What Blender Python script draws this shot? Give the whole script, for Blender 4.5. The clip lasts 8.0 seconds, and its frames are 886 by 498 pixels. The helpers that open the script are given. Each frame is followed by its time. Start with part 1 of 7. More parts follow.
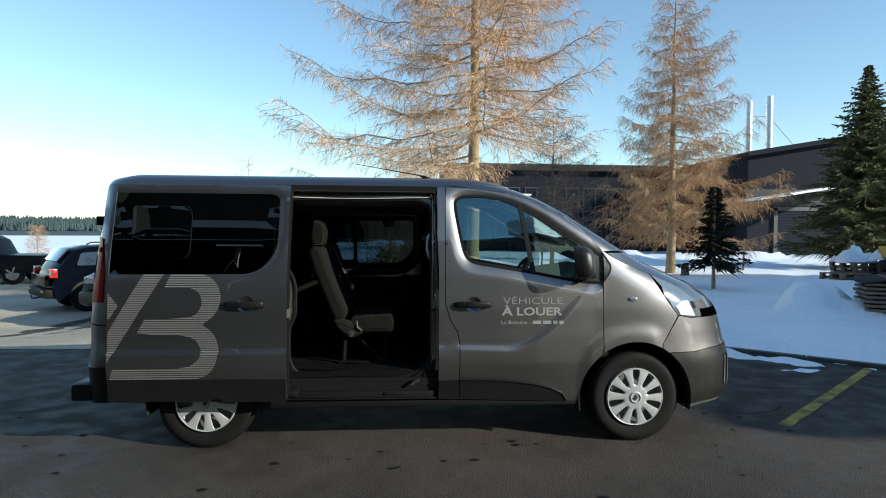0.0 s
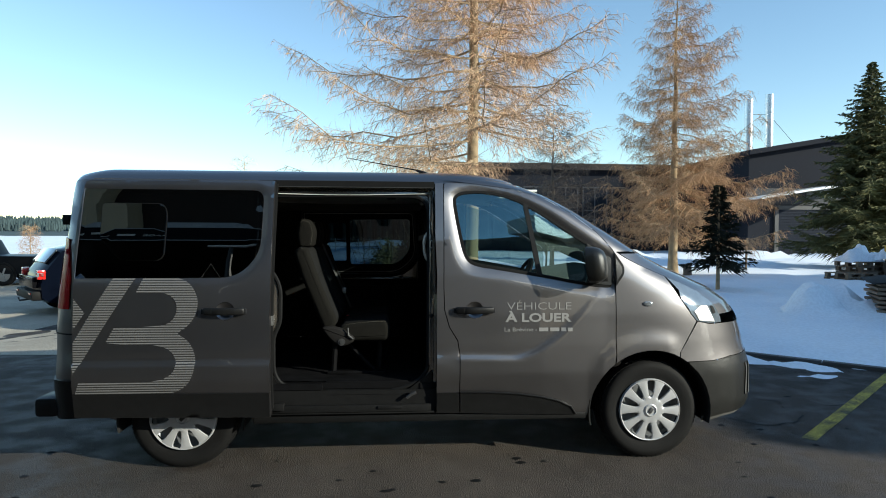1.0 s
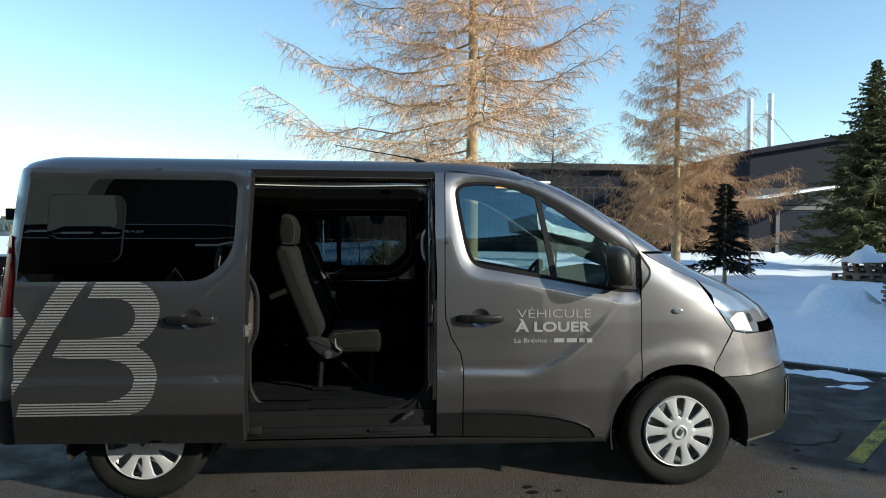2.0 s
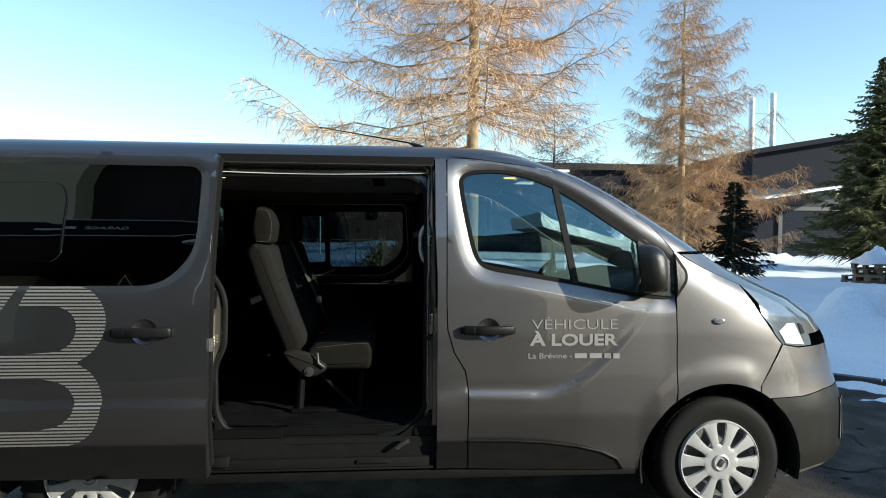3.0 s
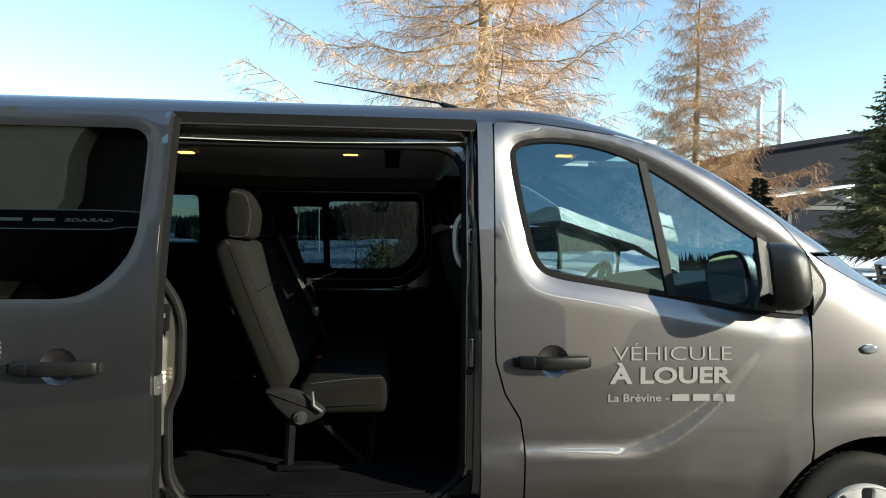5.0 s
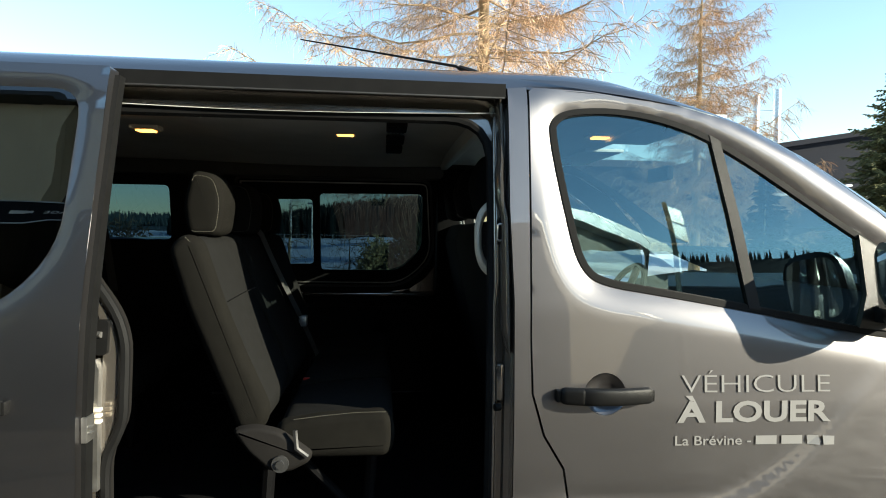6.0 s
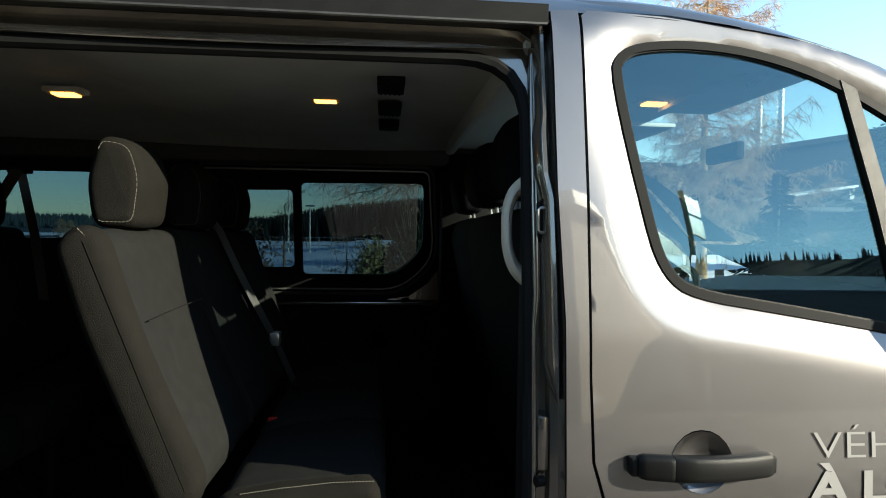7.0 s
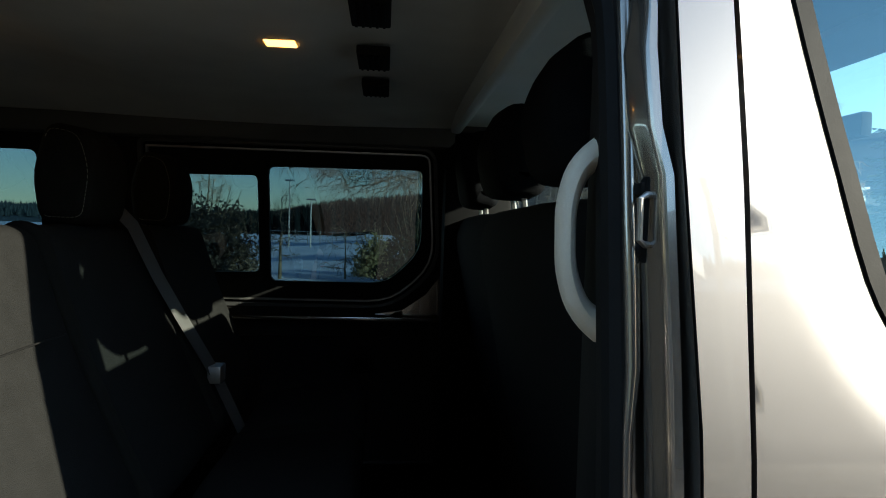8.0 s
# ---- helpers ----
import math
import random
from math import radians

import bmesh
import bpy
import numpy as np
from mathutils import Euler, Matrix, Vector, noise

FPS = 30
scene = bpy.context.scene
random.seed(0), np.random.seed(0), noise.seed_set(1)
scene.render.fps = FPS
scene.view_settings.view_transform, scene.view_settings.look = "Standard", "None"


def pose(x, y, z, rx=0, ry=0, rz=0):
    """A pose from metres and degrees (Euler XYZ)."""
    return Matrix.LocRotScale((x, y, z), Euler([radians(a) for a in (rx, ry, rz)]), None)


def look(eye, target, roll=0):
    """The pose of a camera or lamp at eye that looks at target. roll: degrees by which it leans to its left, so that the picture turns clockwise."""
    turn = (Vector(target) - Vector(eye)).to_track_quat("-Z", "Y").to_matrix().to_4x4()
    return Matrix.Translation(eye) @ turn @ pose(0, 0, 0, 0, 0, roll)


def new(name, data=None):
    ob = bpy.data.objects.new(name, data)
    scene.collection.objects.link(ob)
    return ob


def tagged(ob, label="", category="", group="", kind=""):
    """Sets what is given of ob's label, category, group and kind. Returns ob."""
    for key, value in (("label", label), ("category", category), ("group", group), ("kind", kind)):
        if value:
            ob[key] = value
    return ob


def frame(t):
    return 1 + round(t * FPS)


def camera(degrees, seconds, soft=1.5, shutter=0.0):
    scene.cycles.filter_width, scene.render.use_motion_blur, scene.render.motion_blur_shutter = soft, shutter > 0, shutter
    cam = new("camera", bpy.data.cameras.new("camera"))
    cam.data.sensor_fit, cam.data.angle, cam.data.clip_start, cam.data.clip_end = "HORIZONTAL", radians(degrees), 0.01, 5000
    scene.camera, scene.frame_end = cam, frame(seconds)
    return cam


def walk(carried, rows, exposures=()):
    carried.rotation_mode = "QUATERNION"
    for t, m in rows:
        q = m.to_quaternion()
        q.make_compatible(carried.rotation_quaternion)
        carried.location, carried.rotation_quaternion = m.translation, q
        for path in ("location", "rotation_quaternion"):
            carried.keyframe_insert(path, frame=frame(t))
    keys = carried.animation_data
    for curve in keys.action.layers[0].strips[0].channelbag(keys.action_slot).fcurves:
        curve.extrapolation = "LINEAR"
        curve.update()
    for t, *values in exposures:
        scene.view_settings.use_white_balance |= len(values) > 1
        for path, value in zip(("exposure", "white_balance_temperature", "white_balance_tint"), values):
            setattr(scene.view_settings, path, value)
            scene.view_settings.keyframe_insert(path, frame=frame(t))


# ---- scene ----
cam = camera(71.1, 8.0, soft=1.0)
PATH = [
    (0, (-0.21, -5.364, 1.537), (-0.064, -3.37, 1.486), 0.4),
    (0.5, (-0.192, -5.22, 1.535), (-0.045, -3.227, 1.485), 0.3),
    (1, (-0.183, -5.002, 1.535), (-0.032, -3.008, 1.483), 0.3),
    (1.5, (-0.18, -4.752, 1.527), (-0.023, -2.759, 1.476), 0.3),
    (3, (-0.14, -3.947, 1.494), (0.026, -1.955, 1.445), 0.5),
    (3.5, (-0.156, -3.712, 1.493), (0.012, -1.719, 1.441), 0.6),
    (4, (-0.189, -3.497, 1.487), (-0.02, -1.505, 1.433), 0.6),
    (4.5, (-0.218, -3.282, 1.483), (-0.046, -1.29, 1.425), 0.7),
    (4.7, (-0.222, -3.196, 1.477), (-0.055, -1.203, 1.424), 0.7),
    (6, (-0.266, -2.578, 1.46), (-0.075, -0.588, 1.402), 1.0),
    (6.5, (-0.256, -2.302, 1.445), (-0.064, -0.312, 1.39), 1.0),
    (7, (-0.241, -2.024, 1.431), (-0.048, -0.034, 1.382), 0.9),
    (7.5, (-0.22, -1.735, 1.438), (-0.023, 0.254, 1.381), 1.0),
    (8, (-0.187, -1.446, 1.444), (-0.001, 0.545, 1.382), 1.8),
]
walk(cam, [(t, look(eye, target, roll)) for t, eye, target, roll in PATH], [(0, 0.48, 6050, 0), (1.5, 0.60, 6150, 0), (3.5, 0.89, 6350, 0), (4.5, 1.01, 6500, 0), (6.5, 1.38, 6680, 0), (7.25, 1.58, 6620, 0), (8, 1.82, 6560, 0)])

# ---- world, sun and exposure ----
SUN_AZ, SUN_EL = radians(120), radians(20)     # azimuth clockwise from +y: low winter sun, raking along the van from its front
world = bpy.data.worlds.new("sky")
scene.world = world
world.use_nodes = True
wn, wl = world.node_tree.nodes, world.node_tree.links
sky = wn.new("ShaderNodeTexSky")
sky.sky_type, sky.sun_disc = "NISHITA", False
sky.sun_elevation, sky.sun_rotation = SUN_EL, SUN_AZ
sky.air_density, sky.dust_density, sky.ozone_density = 1.0, 0.04, 1.4
wl.new(sky.outputs[0], wn["Background"].inputs[0])
wn["Background"].inputs[1].default_value = 0.15
sun_data = bpy.data.lights.new("sun", "SUN")
sun_data.energy, sun_data.angle, sun_data.color = 4.8, radians(0.55), (1.0, 0.90, 0.77)
sun = new("sun", sun_data)
sun_way = Vector((math.sin(SUN_AZ) * math.cos(SUN_EL), math.cos(SUN_AZ) * math.cos(SUN_EL), math.sin(SUN_EL)))
sun.matrix_world = look(sun_way * 60, (0, 0, 0))


# ---- materials ----
def nodes_of(name):
    m = bpy.data.materials.new(name)
    m.use_nodes = True
    return m, m.node_tree.nodes, m.node_tree.links, m.node_tree.nodes["Principled BSDF"]


def mat(name, colour, rough=0.6, metal=0.0, vary=0.25, scale=8.0, bump=0.0, bump_scale=200.0, coat=0.0, rough_vary=0.08, per_piece=0.0, spec=0.5):
    """A surface with blotches at one scale, grain at a finer one, and relief."""
    m, n, l, b = nodes_of(name)
    tc = n.new("ShaderNodeTexCoord")
    big, fine = n.new("ShaderNodeTexNoise"), n.new("ShaderNodeTexNoise")
    big.inputs["Scale"].default_value, fine.inputs["Scale"].default_value = scale, bump_scale
    big.inputs["Detail"].default_value, fine.inputs["Detail"].default_value = 5, 3
    l.new(tc.outputs["Object"], big.inputs["Vector"])
    l.new(tc.outputs["Object"], fine.inputs["Vector"])
    add = n.new("ShaderNodeMath")
    add.operation = "MULTIPLY_ADD"
    l.new(fine.outputs[0], add.inputs[0])
    add.inputs[1].default_value = 0.35
    l.new(big.outputs[0], add.inputs[2])
    last = add.outputs[0]
    if per_piece:
        info = n.new("ShaderNodeObjectInfo")
        more = n.new("ShaderNodeMath")
        more.operation = "MULTIPLY_ADD"
        l.new(info.outputs["Random"], more.inputs[0])
        more.inputs[1].default_value = per_piece
        l.new(last, more.inputs[2])
        last = more.outputs[0]
    ramp = n.new("ShaderNodeMapRange")
    ramp.inputs[1].default_value, ramp.inputs[2].default_value = 0.3, 1.0 + per_piece
    ramp.inputs[3].default_value, ramp.inputs[4].default_value = 1 - vary, 1 + vary
    l.new(last, ramp.inputs[0])
    mul = n.new("ShaderNodeVectorMath")
    mul.operation = "SCALE"
    mul.inputs[0].default_value = colour
    l.new(ramp.outputs[0], mul.inputs["Scale"])
    l.new(mul.outputs[0], b.inputs["Base Color"])
    rr = n.new("ShaderNodeMapRange")
    rr.inputs[3].default_value, rr.inputs[4].default_value = max(0.02, rough - rough_vary), min(1, rough + rough_vary)
    l.new(big.outputs[0], rr.inputs[0])
    l.new(rr.outputs[0], b.inputs["Roughness"])
    b.inputs["Metallic"].default_value = metal
    b.inputs["Coat Weight"].default_value = coat
    b.inputs["Coat Roughness"].default_value = 0.02
    b.inputs["Coat IOR"].default_value = 1.75
    b.inputs["Specular IOR Level"].default_value = spec
    if bump:
        bp = n.new("ShaderNodeBump")
        bp.inputs["Strength"].default_value, bp.inputs["Distance"].default_value = bump, 0.004
        l.new(fine.outputs[0], bp.inputs["Height"])
        l.new(bp.outputs[0], b.inputs["Normal"])
    return m


def glass_mat(name, tint, gloss=(1.0, 1.0, 1.0), least=0.09):
    """Thin pane: tinted, clear, with a mirror's gloss that grows towards grazing."""
    m, n, l, b = nodes_of(name)
    out = n["Material Output"]
    n.remove(b)
    tr, gl, mix, fr = n.new("ShaderNodeBsdfTransparent"), n.new("ShaderNodeBsdfGlossy"), n.new("ShaderNodeMixShader"), n.new("ShaderNodeLayerWeight")
    steep, floor_of = n.new("ShaderNodeMath"), n.new("ShaderNodeMapRange")
    steep.operation = "POWER"
    tr.inputs[0].default_value = (*tint, 1)
    gl.inputs["Roughness"].default_value = 0.0
    gl.inputs[0].default_value = (*gloss, 1)
    fr.inputs["Blend"].default_value = 0.5
    steep.inputs[1].default_value = 4.5
    floor_of.inputs[3].default_value, floor_of.inputs[4].default_value = least, 1.0
    l.new(fr.outputs["Facing"], steep.inputs[0])
    l.new(steep.outputs[0], floor_of.inputs[0])
    l.new(floor_of.outputs[0], mix.inputs[0])
    l.new(tr.outputs[0], mix.inputs[1])
    l.new(gl.outputs[0], mix.inputs[2])
    l.new(mix.outputs[0], out.inputs[0])
    return m


def glow(name, colour, strength):
    m, n, l, b = nodes_of(name)
    b.inputs["Base Color"].default_value = (*colour, 1)
    b.inputs["Emission Color"].default_value = (*colour, 1)
    b.inputs["Emission Strength"].default_value = strength
    return m


M_PAINT = mat("grey_metallic_paint", (0.150, 0.143, 0.144), 0.45, 1.0, 0.05, 3, 0.0, 900, coat=1.0, rough_vary=0.03)
M_JAMB = mat("grey_jamb_paint", (0.27, 0.242, 0.21), 0.2, 0.78, 0.08, 5, 0.0, 300, coat=1.0)
M_PLASTIC = mat("black_plastic", (0.008, 0.008, 0.008), 0.42, 0, 0.2, 20, 0.2, 900, spec=0.22)
M_BUMPER = mat("dark_grey_plastic", (0.0125, 0.0125, 0.0112), 0.34, 0, 0.15, 12, 0.2, 1200)
M_LIP = mat("grey_rubber", (0.075, 0.073, 0.068), 0.6, 0, 0.2, 12, 0.1, 500)
M_RUBBER = mat("black_rubber", (0.009, 0.009, 0.009), 0.6, 0, 0.2, 25, 0.04, 500, spec=0.12)
M_TYRE = mat("tyre_rubber", (0.0048, 0.0046, 0.0044), 0.75, 0, 0.35, 14, 0.3, 400, spec=0.25)
M_SILVER = mat("silver_wheel_paint", (0.50, 0.50, 0.50), 0.36, 0.35, 0.08, 15, 0.0, 300)
M_STEEL = mat("dull_steel", (0.45, 0.44, 0.42), 0.38, 0.9, 0.2, 30, 0.1, 400)
M_RIM = mat("painted_steel_rim", (0.22, 0.23, 0.24), 0.4, 0.5, 0.3, 20, 0.1, 300)
M_LEG = mat("black_powder_coat", (0.0045, 0.0045, 0.005), 0.6, 0, 0.2, 20, 0.1, 300, spec=0.1)
M_DARKSTEEL = mat("dark_steel", (0.07, 0.07, 0.07), 0.5, 0.6, 0.3, 30, 0.1, 400)
M_CHROME = mat("mirror_silver", (0.9, 0.9, 0.9), 0.01, 1.0, 0.0, 3, rough_vary=0.0)
M_VINYL = mat("pale_grey_vinyl", (0.25, 0.246, 0.238), 0.5, 0, 0.08, 10, 0.0, 300)
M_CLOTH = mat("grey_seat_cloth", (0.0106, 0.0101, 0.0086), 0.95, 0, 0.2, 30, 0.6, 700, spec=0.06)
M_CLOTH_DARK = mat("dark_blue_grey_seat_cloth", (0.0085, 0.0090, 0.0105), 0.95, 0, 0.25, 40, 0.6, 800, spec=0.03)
M_BELT = mat("black_webbing", (0.060, 0.060, 0.058), 0.5, 0, 0.2, 40, 0.3, 900)
M_HEADLINER = mat("grey_headliner_cloth", (0.66, 0.66, 0.62), 0.95, 0, 0.12, 6, 0.4, 600)
M_RAIL = mat("dark_grey_lining", (0.09, 0.09, 0.085), 0.9, 0, 0.15, 8, 0.2, 500)
M_HEADLINER_CAB = mat("pale_cab_headliner_cloth", (0.78, 0.79, 0.74), 0.95, 0, 0.08, 6, 0.3, 600)
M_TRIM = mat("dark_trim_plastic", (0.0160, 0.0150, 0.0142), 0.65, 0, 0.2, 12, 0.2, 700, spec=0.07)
M_GRIP = mat("pale_grey_plastic", (0.82, 0.75, 0.62), 0.5, 0, 0.1, 12, 0.15, 500)
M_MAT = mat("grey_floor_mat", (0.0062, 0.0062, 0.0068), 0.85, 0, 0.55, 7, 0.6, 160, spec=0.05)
M_MARK = mat("grey_vinyl_mark", (0.145, 0.142, 0.138), 0.5, 0, 0.08, 10, 0.0, 300)
M_THREAD = mat("pale_thread", (0.16, 0.15, 0.12), 0.8, 0, 0.1, 50)
M_RED = mat("red_lens", (0.34, 0.010, 0.010), 0.25, 0, 0.15, 20, spec=0.12)
M_LENS = mat("clear_lens_reflector", (0.26, 0.28, 0.30), 0.22, 0.35, 0.3, 25, coat=1.0)
M_HEADLAMP = mat("headlight_glass", (0.17, 0.20, 0.23), 0.12, 0.3, 0.3, 14, coat=1.0)
M_GLASS = glass_mat("clear_car_glass", (0.48, 0.60, 0.60), (0.52, 0.83, 0.92), 0.16)
M_SCREEN = glass_mat("clear_windscreen", (0.86, 0.92, 0.91), (0.9, 0.95, 1.0), 0.07)
M_PRIVACY = glass_mat("dark_privacy_glass", (0.03, 0.032, 0.034), (0.9, 0.9, 0.9), 0.13)
M_WINDOW_FAR = glass_mat("tinted_window_glass", (0.029, 0.053, 0.071))
M_LAMP = glow("warm_lamp_glass", (1.0, 0.42, 0.085), 2.3)
# lighter than M_CLOTH, to offset the shade on the seat centres
M_CLOTH_LIFTED = mat("lifted_seat_cloth", (0.0140, 0.0142, 0.0138), 0.95, 0, 0.2, 30, 0.6, 700, spec=0.06)


# ---- helpers for building ----
def part(name, bm, material, parent, label="", smooth=True, matrix=None):
    me = bpy.data.meshes.new(name)
    bm.normal_update()
    bm.to_mesh(me)
    bm.free()
    me.materials.append(material)
    if smooth:
        me.shade_smooth()
        me.set_sharp_from_angle(angle=radians(38))
    ob = new(name, me)
    if parent is not None:
        ob.parent = parent
    if matrix is not None:
        ob.matrix_basis = matrix
    return tagged(ob, label)


def thing(name, label, category, at=(0, 0, 0), group="", kind="", turn=0.0):
    ob = new(name)
    ob.empty_display_size = 0.1
    ob.matrix_basis = pose(*at, 0, 0, turn)
    return tagged(ob, label, category, group, kind)


def box(bm, x0, x1, y0, y1, z0, z1, bevel=0.0, m=None):
    r = bmesh.ops.create_cube(bm, size=1.0, matrix=Matrix.Translation(((x0 + x1) / 2, (y0 + y1) / 2, (z0 + z1) / 2)) @ Matrix.Diagonal((abs(x1 - x0), abs(y1 - y0), abs(z1 - z0), 1)))
    vs = r["verts"]
    if bevel:
        es = list({e for v in vs for e in v.link_edges})
        bb = bmesh.ops.bevel(bm, geom=es, offset=bevel, segments=2, affect="EDGES", profile=0.6)
        vs = [v for v in bb["verts"]] + [v for v in vs if v.is_valid]
        vs = list({v for v in vs if v.is_valid})
    if m is not None:
        done, todo = set(), list(vs)
        while todo:
            v = todo.pop()
            if v in done:
                continue
            done.add(v)
            todo += [e.other_vert(v) for e in v.link_edges]
        bmesh.ops.transform(bm, matrix=m, verts=list(done))
    return vs


def boxes(*specs, bevel=0.0):
    bm = bmesh.new()
    for s in specs:
        box(bm, *s, bevel=bevel)
    return bm


def tube(bm, pts, radius, sides=8, caps=True):
    """A round bar along points; radius may be a list."""
    pts = [Vector(p) for p in pts]
    rad = radius if isinstance(radius, (list, tuple)) else [radius] * len(pts)
    rings, side = [], None
    for i, p in enumerate(pts):
        d = (pts[min(i + 1, len(pts) - 1)] - pts[max(i - 1, 0)]).normalized()
        if side is None:
            side = d.orthogonal().normalized()
        side = (side - d * side.dot(d))
        side = side.normalized() if side.length > 1e-6 else d.orthogonal().normalized()
        up = d.cross(side)
        rings.append([bm.verts.new(p + (side * math.cos(a) + up * math.sin(a)) * rad[i]) for a in [2 * math.pi * k / sides for k in range(sides)]])
    for a, b in zip(rings, rings[1:]):
        for k in range(sides):
            bm.faces.new((a[k], a[(k + 1) % sides], b[(k + 1) % sides], b[k]))
    if caps:
        bm.faces.new(list(reversed(rings[0])))
        bm.faces.new(rings[-1])
    return bm


def loft(bm, rings, closed=True, cap=False):
    vs = [[bm.verts.new(p) for p in r] for r in rings]
    n = len(vs[0])
    for a, b in zip(vs, vs[1:]):
        for k in range(n if closed else n - 1):
            bm.faces.new((a[k], a[(k + 1) % n], b[(k + 1) % n], b[k]))
    if cap:
        bm.faces.new(list(reversed(vs[0])))
        bm.faces.new(vs[-1])
    return bm


def rounded(poly, r=0.03, n=4):
    """Rounds the corners of a polygon of (u, v); a corner may bring its own radius as a third number."""
    out = []
    m = len(poly)
    for i in range(m):
        p = Vector(poly[i][:2])
        rad = poly[i][2] if len(poly[i]) > 2 else r
        a, b = Vector(poly[i - 1][:2]) - p, Vector(poly[(i + 1) % m][:2]) - p
        if rad <= 0 or a.length < 1e-6 or b.length < 1e-6:
            out.append(tuple(p))
            continue
        k = min(rad, a.length * 0.48, b.length * 0.48)
        s, e = p + a.normalized() * k, p + b.normalized() * k
        for j in range(n + 1):
            t = j / n
            out.append(tuple(s * (1 - t) ** 2 + p * 2 * t * (1 - t) + e * t * t))
    return out


def dense(poly, step):
    out = []
    for i in range(len(poly)):
        a, b = Vector(poly[i]), Vector(poly[(i + 1) % len(poly)])
        k = max(1, int(math.ceil((b - a).length / step)))
        out += [tuple(a.lerp(b, j / k)) for j in range(k)]
    return out


def inside(p, poly):
    x, y = p
    c = False
    j = len(poly) - 1
    for i in range(len(poly)):
        (xi, yi), (xj, yj) = poly[i], poly[j]
        if (yi > y) != (yj > y) and x < (xj - xi) * (y - yi) / (yj - yi) + xi:
            c = not c
        j = i
    return c


def soften(poly, n=2):
    """Cuts the corners of a polygon, again and again."""
    for _ in range(n):
        q = []
        for i in range(len(poly)):
            a, b = Vector(poly[i]), Vector(poly[(i + 1) % len(poly)])
            q += [tuple(a.lerp(b, 0.25)), tuple(a.lerp(b, 0.75))]
        poly = q
    return poly


def dist_to(p, poly):
    a = np.array(poly)
    b = np.roll(a, -1, axis=0)
    q = np.array(p)
    ab = b - a
    t = np.clip(((q - a) * ab).sum(1) / np.maximum((ab * ab).sum(1), 1e-12), 0, 1)
    return float(np.sqrt((((a + ab * t[:, None]) - q) ** 2).sum(1).min()))


def panel(outer, holes, fmap, step=0.045, rim=(0, 0.02, 0), bm=None):
    """A curved sheet: polygon of (u, v) with holes, laid on the surface fmap(u, v), its edges turned in by rim."""
    from mathutils.geometry import delaunay_2d_cdt
    bm = bm or bmesh.new()
    loops = [dense(outer, step)] + [dense(h, step * 0.7) for h in holes]
    pts, edges = [], []
    for lp in loops:
        s = len(pts)
        pts += [Vector(p) for p in lp]
        edges += [(s + i, s + (i + 1) % len(lp)) for i in range(len(lp))]
    us, vs = [p[0] for p in outer], [p[1] for p in outer]
    allp = np.array([tuple(p) for p in pts])
    nu, nv = int((max(us) - min(us)) / step) + 1, int((max(vs) - min(vs)) / step) + 1
    for i in range(nu + 1):
        for j in range(nv + 1):
            q = (min(us) + step * (i + 0.5), min(vs) + step * (j + 0.5))
            if inside(q, loops[0]) and not any(inside(q, h) for h in loops[1:]) and ((allp - np.array(q)) ** 2).sum(1).min() > (0.45 * step) ** 2:
                pts.append(Vector(q))
    v2, _, faces, _, _, _ = delaunay_2d_cdt(pts, edges, [], 0, 1e-5)
    bv = [bm.verts.new(fmap(*v)) for v in v2]
    for f in faces:
        c = sum((v2[i] for i in f), Vector((0, 0))) / len(f)
        if inside(c, loops[0]) and not any(inside(c, h) for h in loops[1:]):
            bm.faces.new([bv[i] for i in f])
    for v in [v for v in bv if not v.link_faces]:
        bm.verts.remove(v)
    if rim:
        off = Vector(rim)
        for lp in loops:
            a = [bm.verts.new(fmap(*p)) for p in lp]
            b = [bm.verts.new(Vector(fmap(*p)) + off) for p in lp]
            for i in range(len(lp)):
                j = (i + 1) % len(lp)
                bm.faces.new((a[i], a[j], b[j], b[i]))
    bmesh.ops.recalc_face_normals(bm, faces=bm.faces[:])
    return bm


def text_mesh(text, height, width, bold=0.0):
    """Letters as a flat mesh in the xz plane, from x = 0 to width, standing on z = 0."""
    cu = bpy.data.curves.new("letters", "FONT")
    cu.body, cu.size, cu.extrude, cu.offset, cu.fill_mode = text, 1.0, 0.0, bold, "FRONT"
    cu.resolution_u = 3
    ob = bpy.data.objects.new("letters", cu)
    scene.collection.objects.link(ob)
    bpy.context.view_layer.update()
    me = bpy.data.meshes.new_from_object(ob.evaluated_get(bpy.context.evaluated_depsgraph_get()))
    bpy.data.objects.remove(ob)
    bm = bmesh.new()
    bm.from_mesh(me)
    xs, cap = [v.co.x for v in bm.verts], 0.70
    sx = width / (max(xs) - min(xs))
    x0 = min(xs)
    for v in bm.verts:
        v.co = ((v.co.x - x0) * sx, 0, v.co.y * height / cap)
    return bm


# ---- the van: surfaces ----
def smooth_step(t):
    t = min(1.0, max(0.0, t))
    return t * t * (3 - 2 * t)


def corner(z):
    """How square the nose's corners are at a height."""
    return float(np.interp(z, [0.35, 0.75, 1.3, 1.45], [5.2, 3.9, 3.8, 4.0])), float(np.interp(z, [0.35, 0.75, 1.3, 1.45], [3.0, 2.55, 2.5, 4.0]))


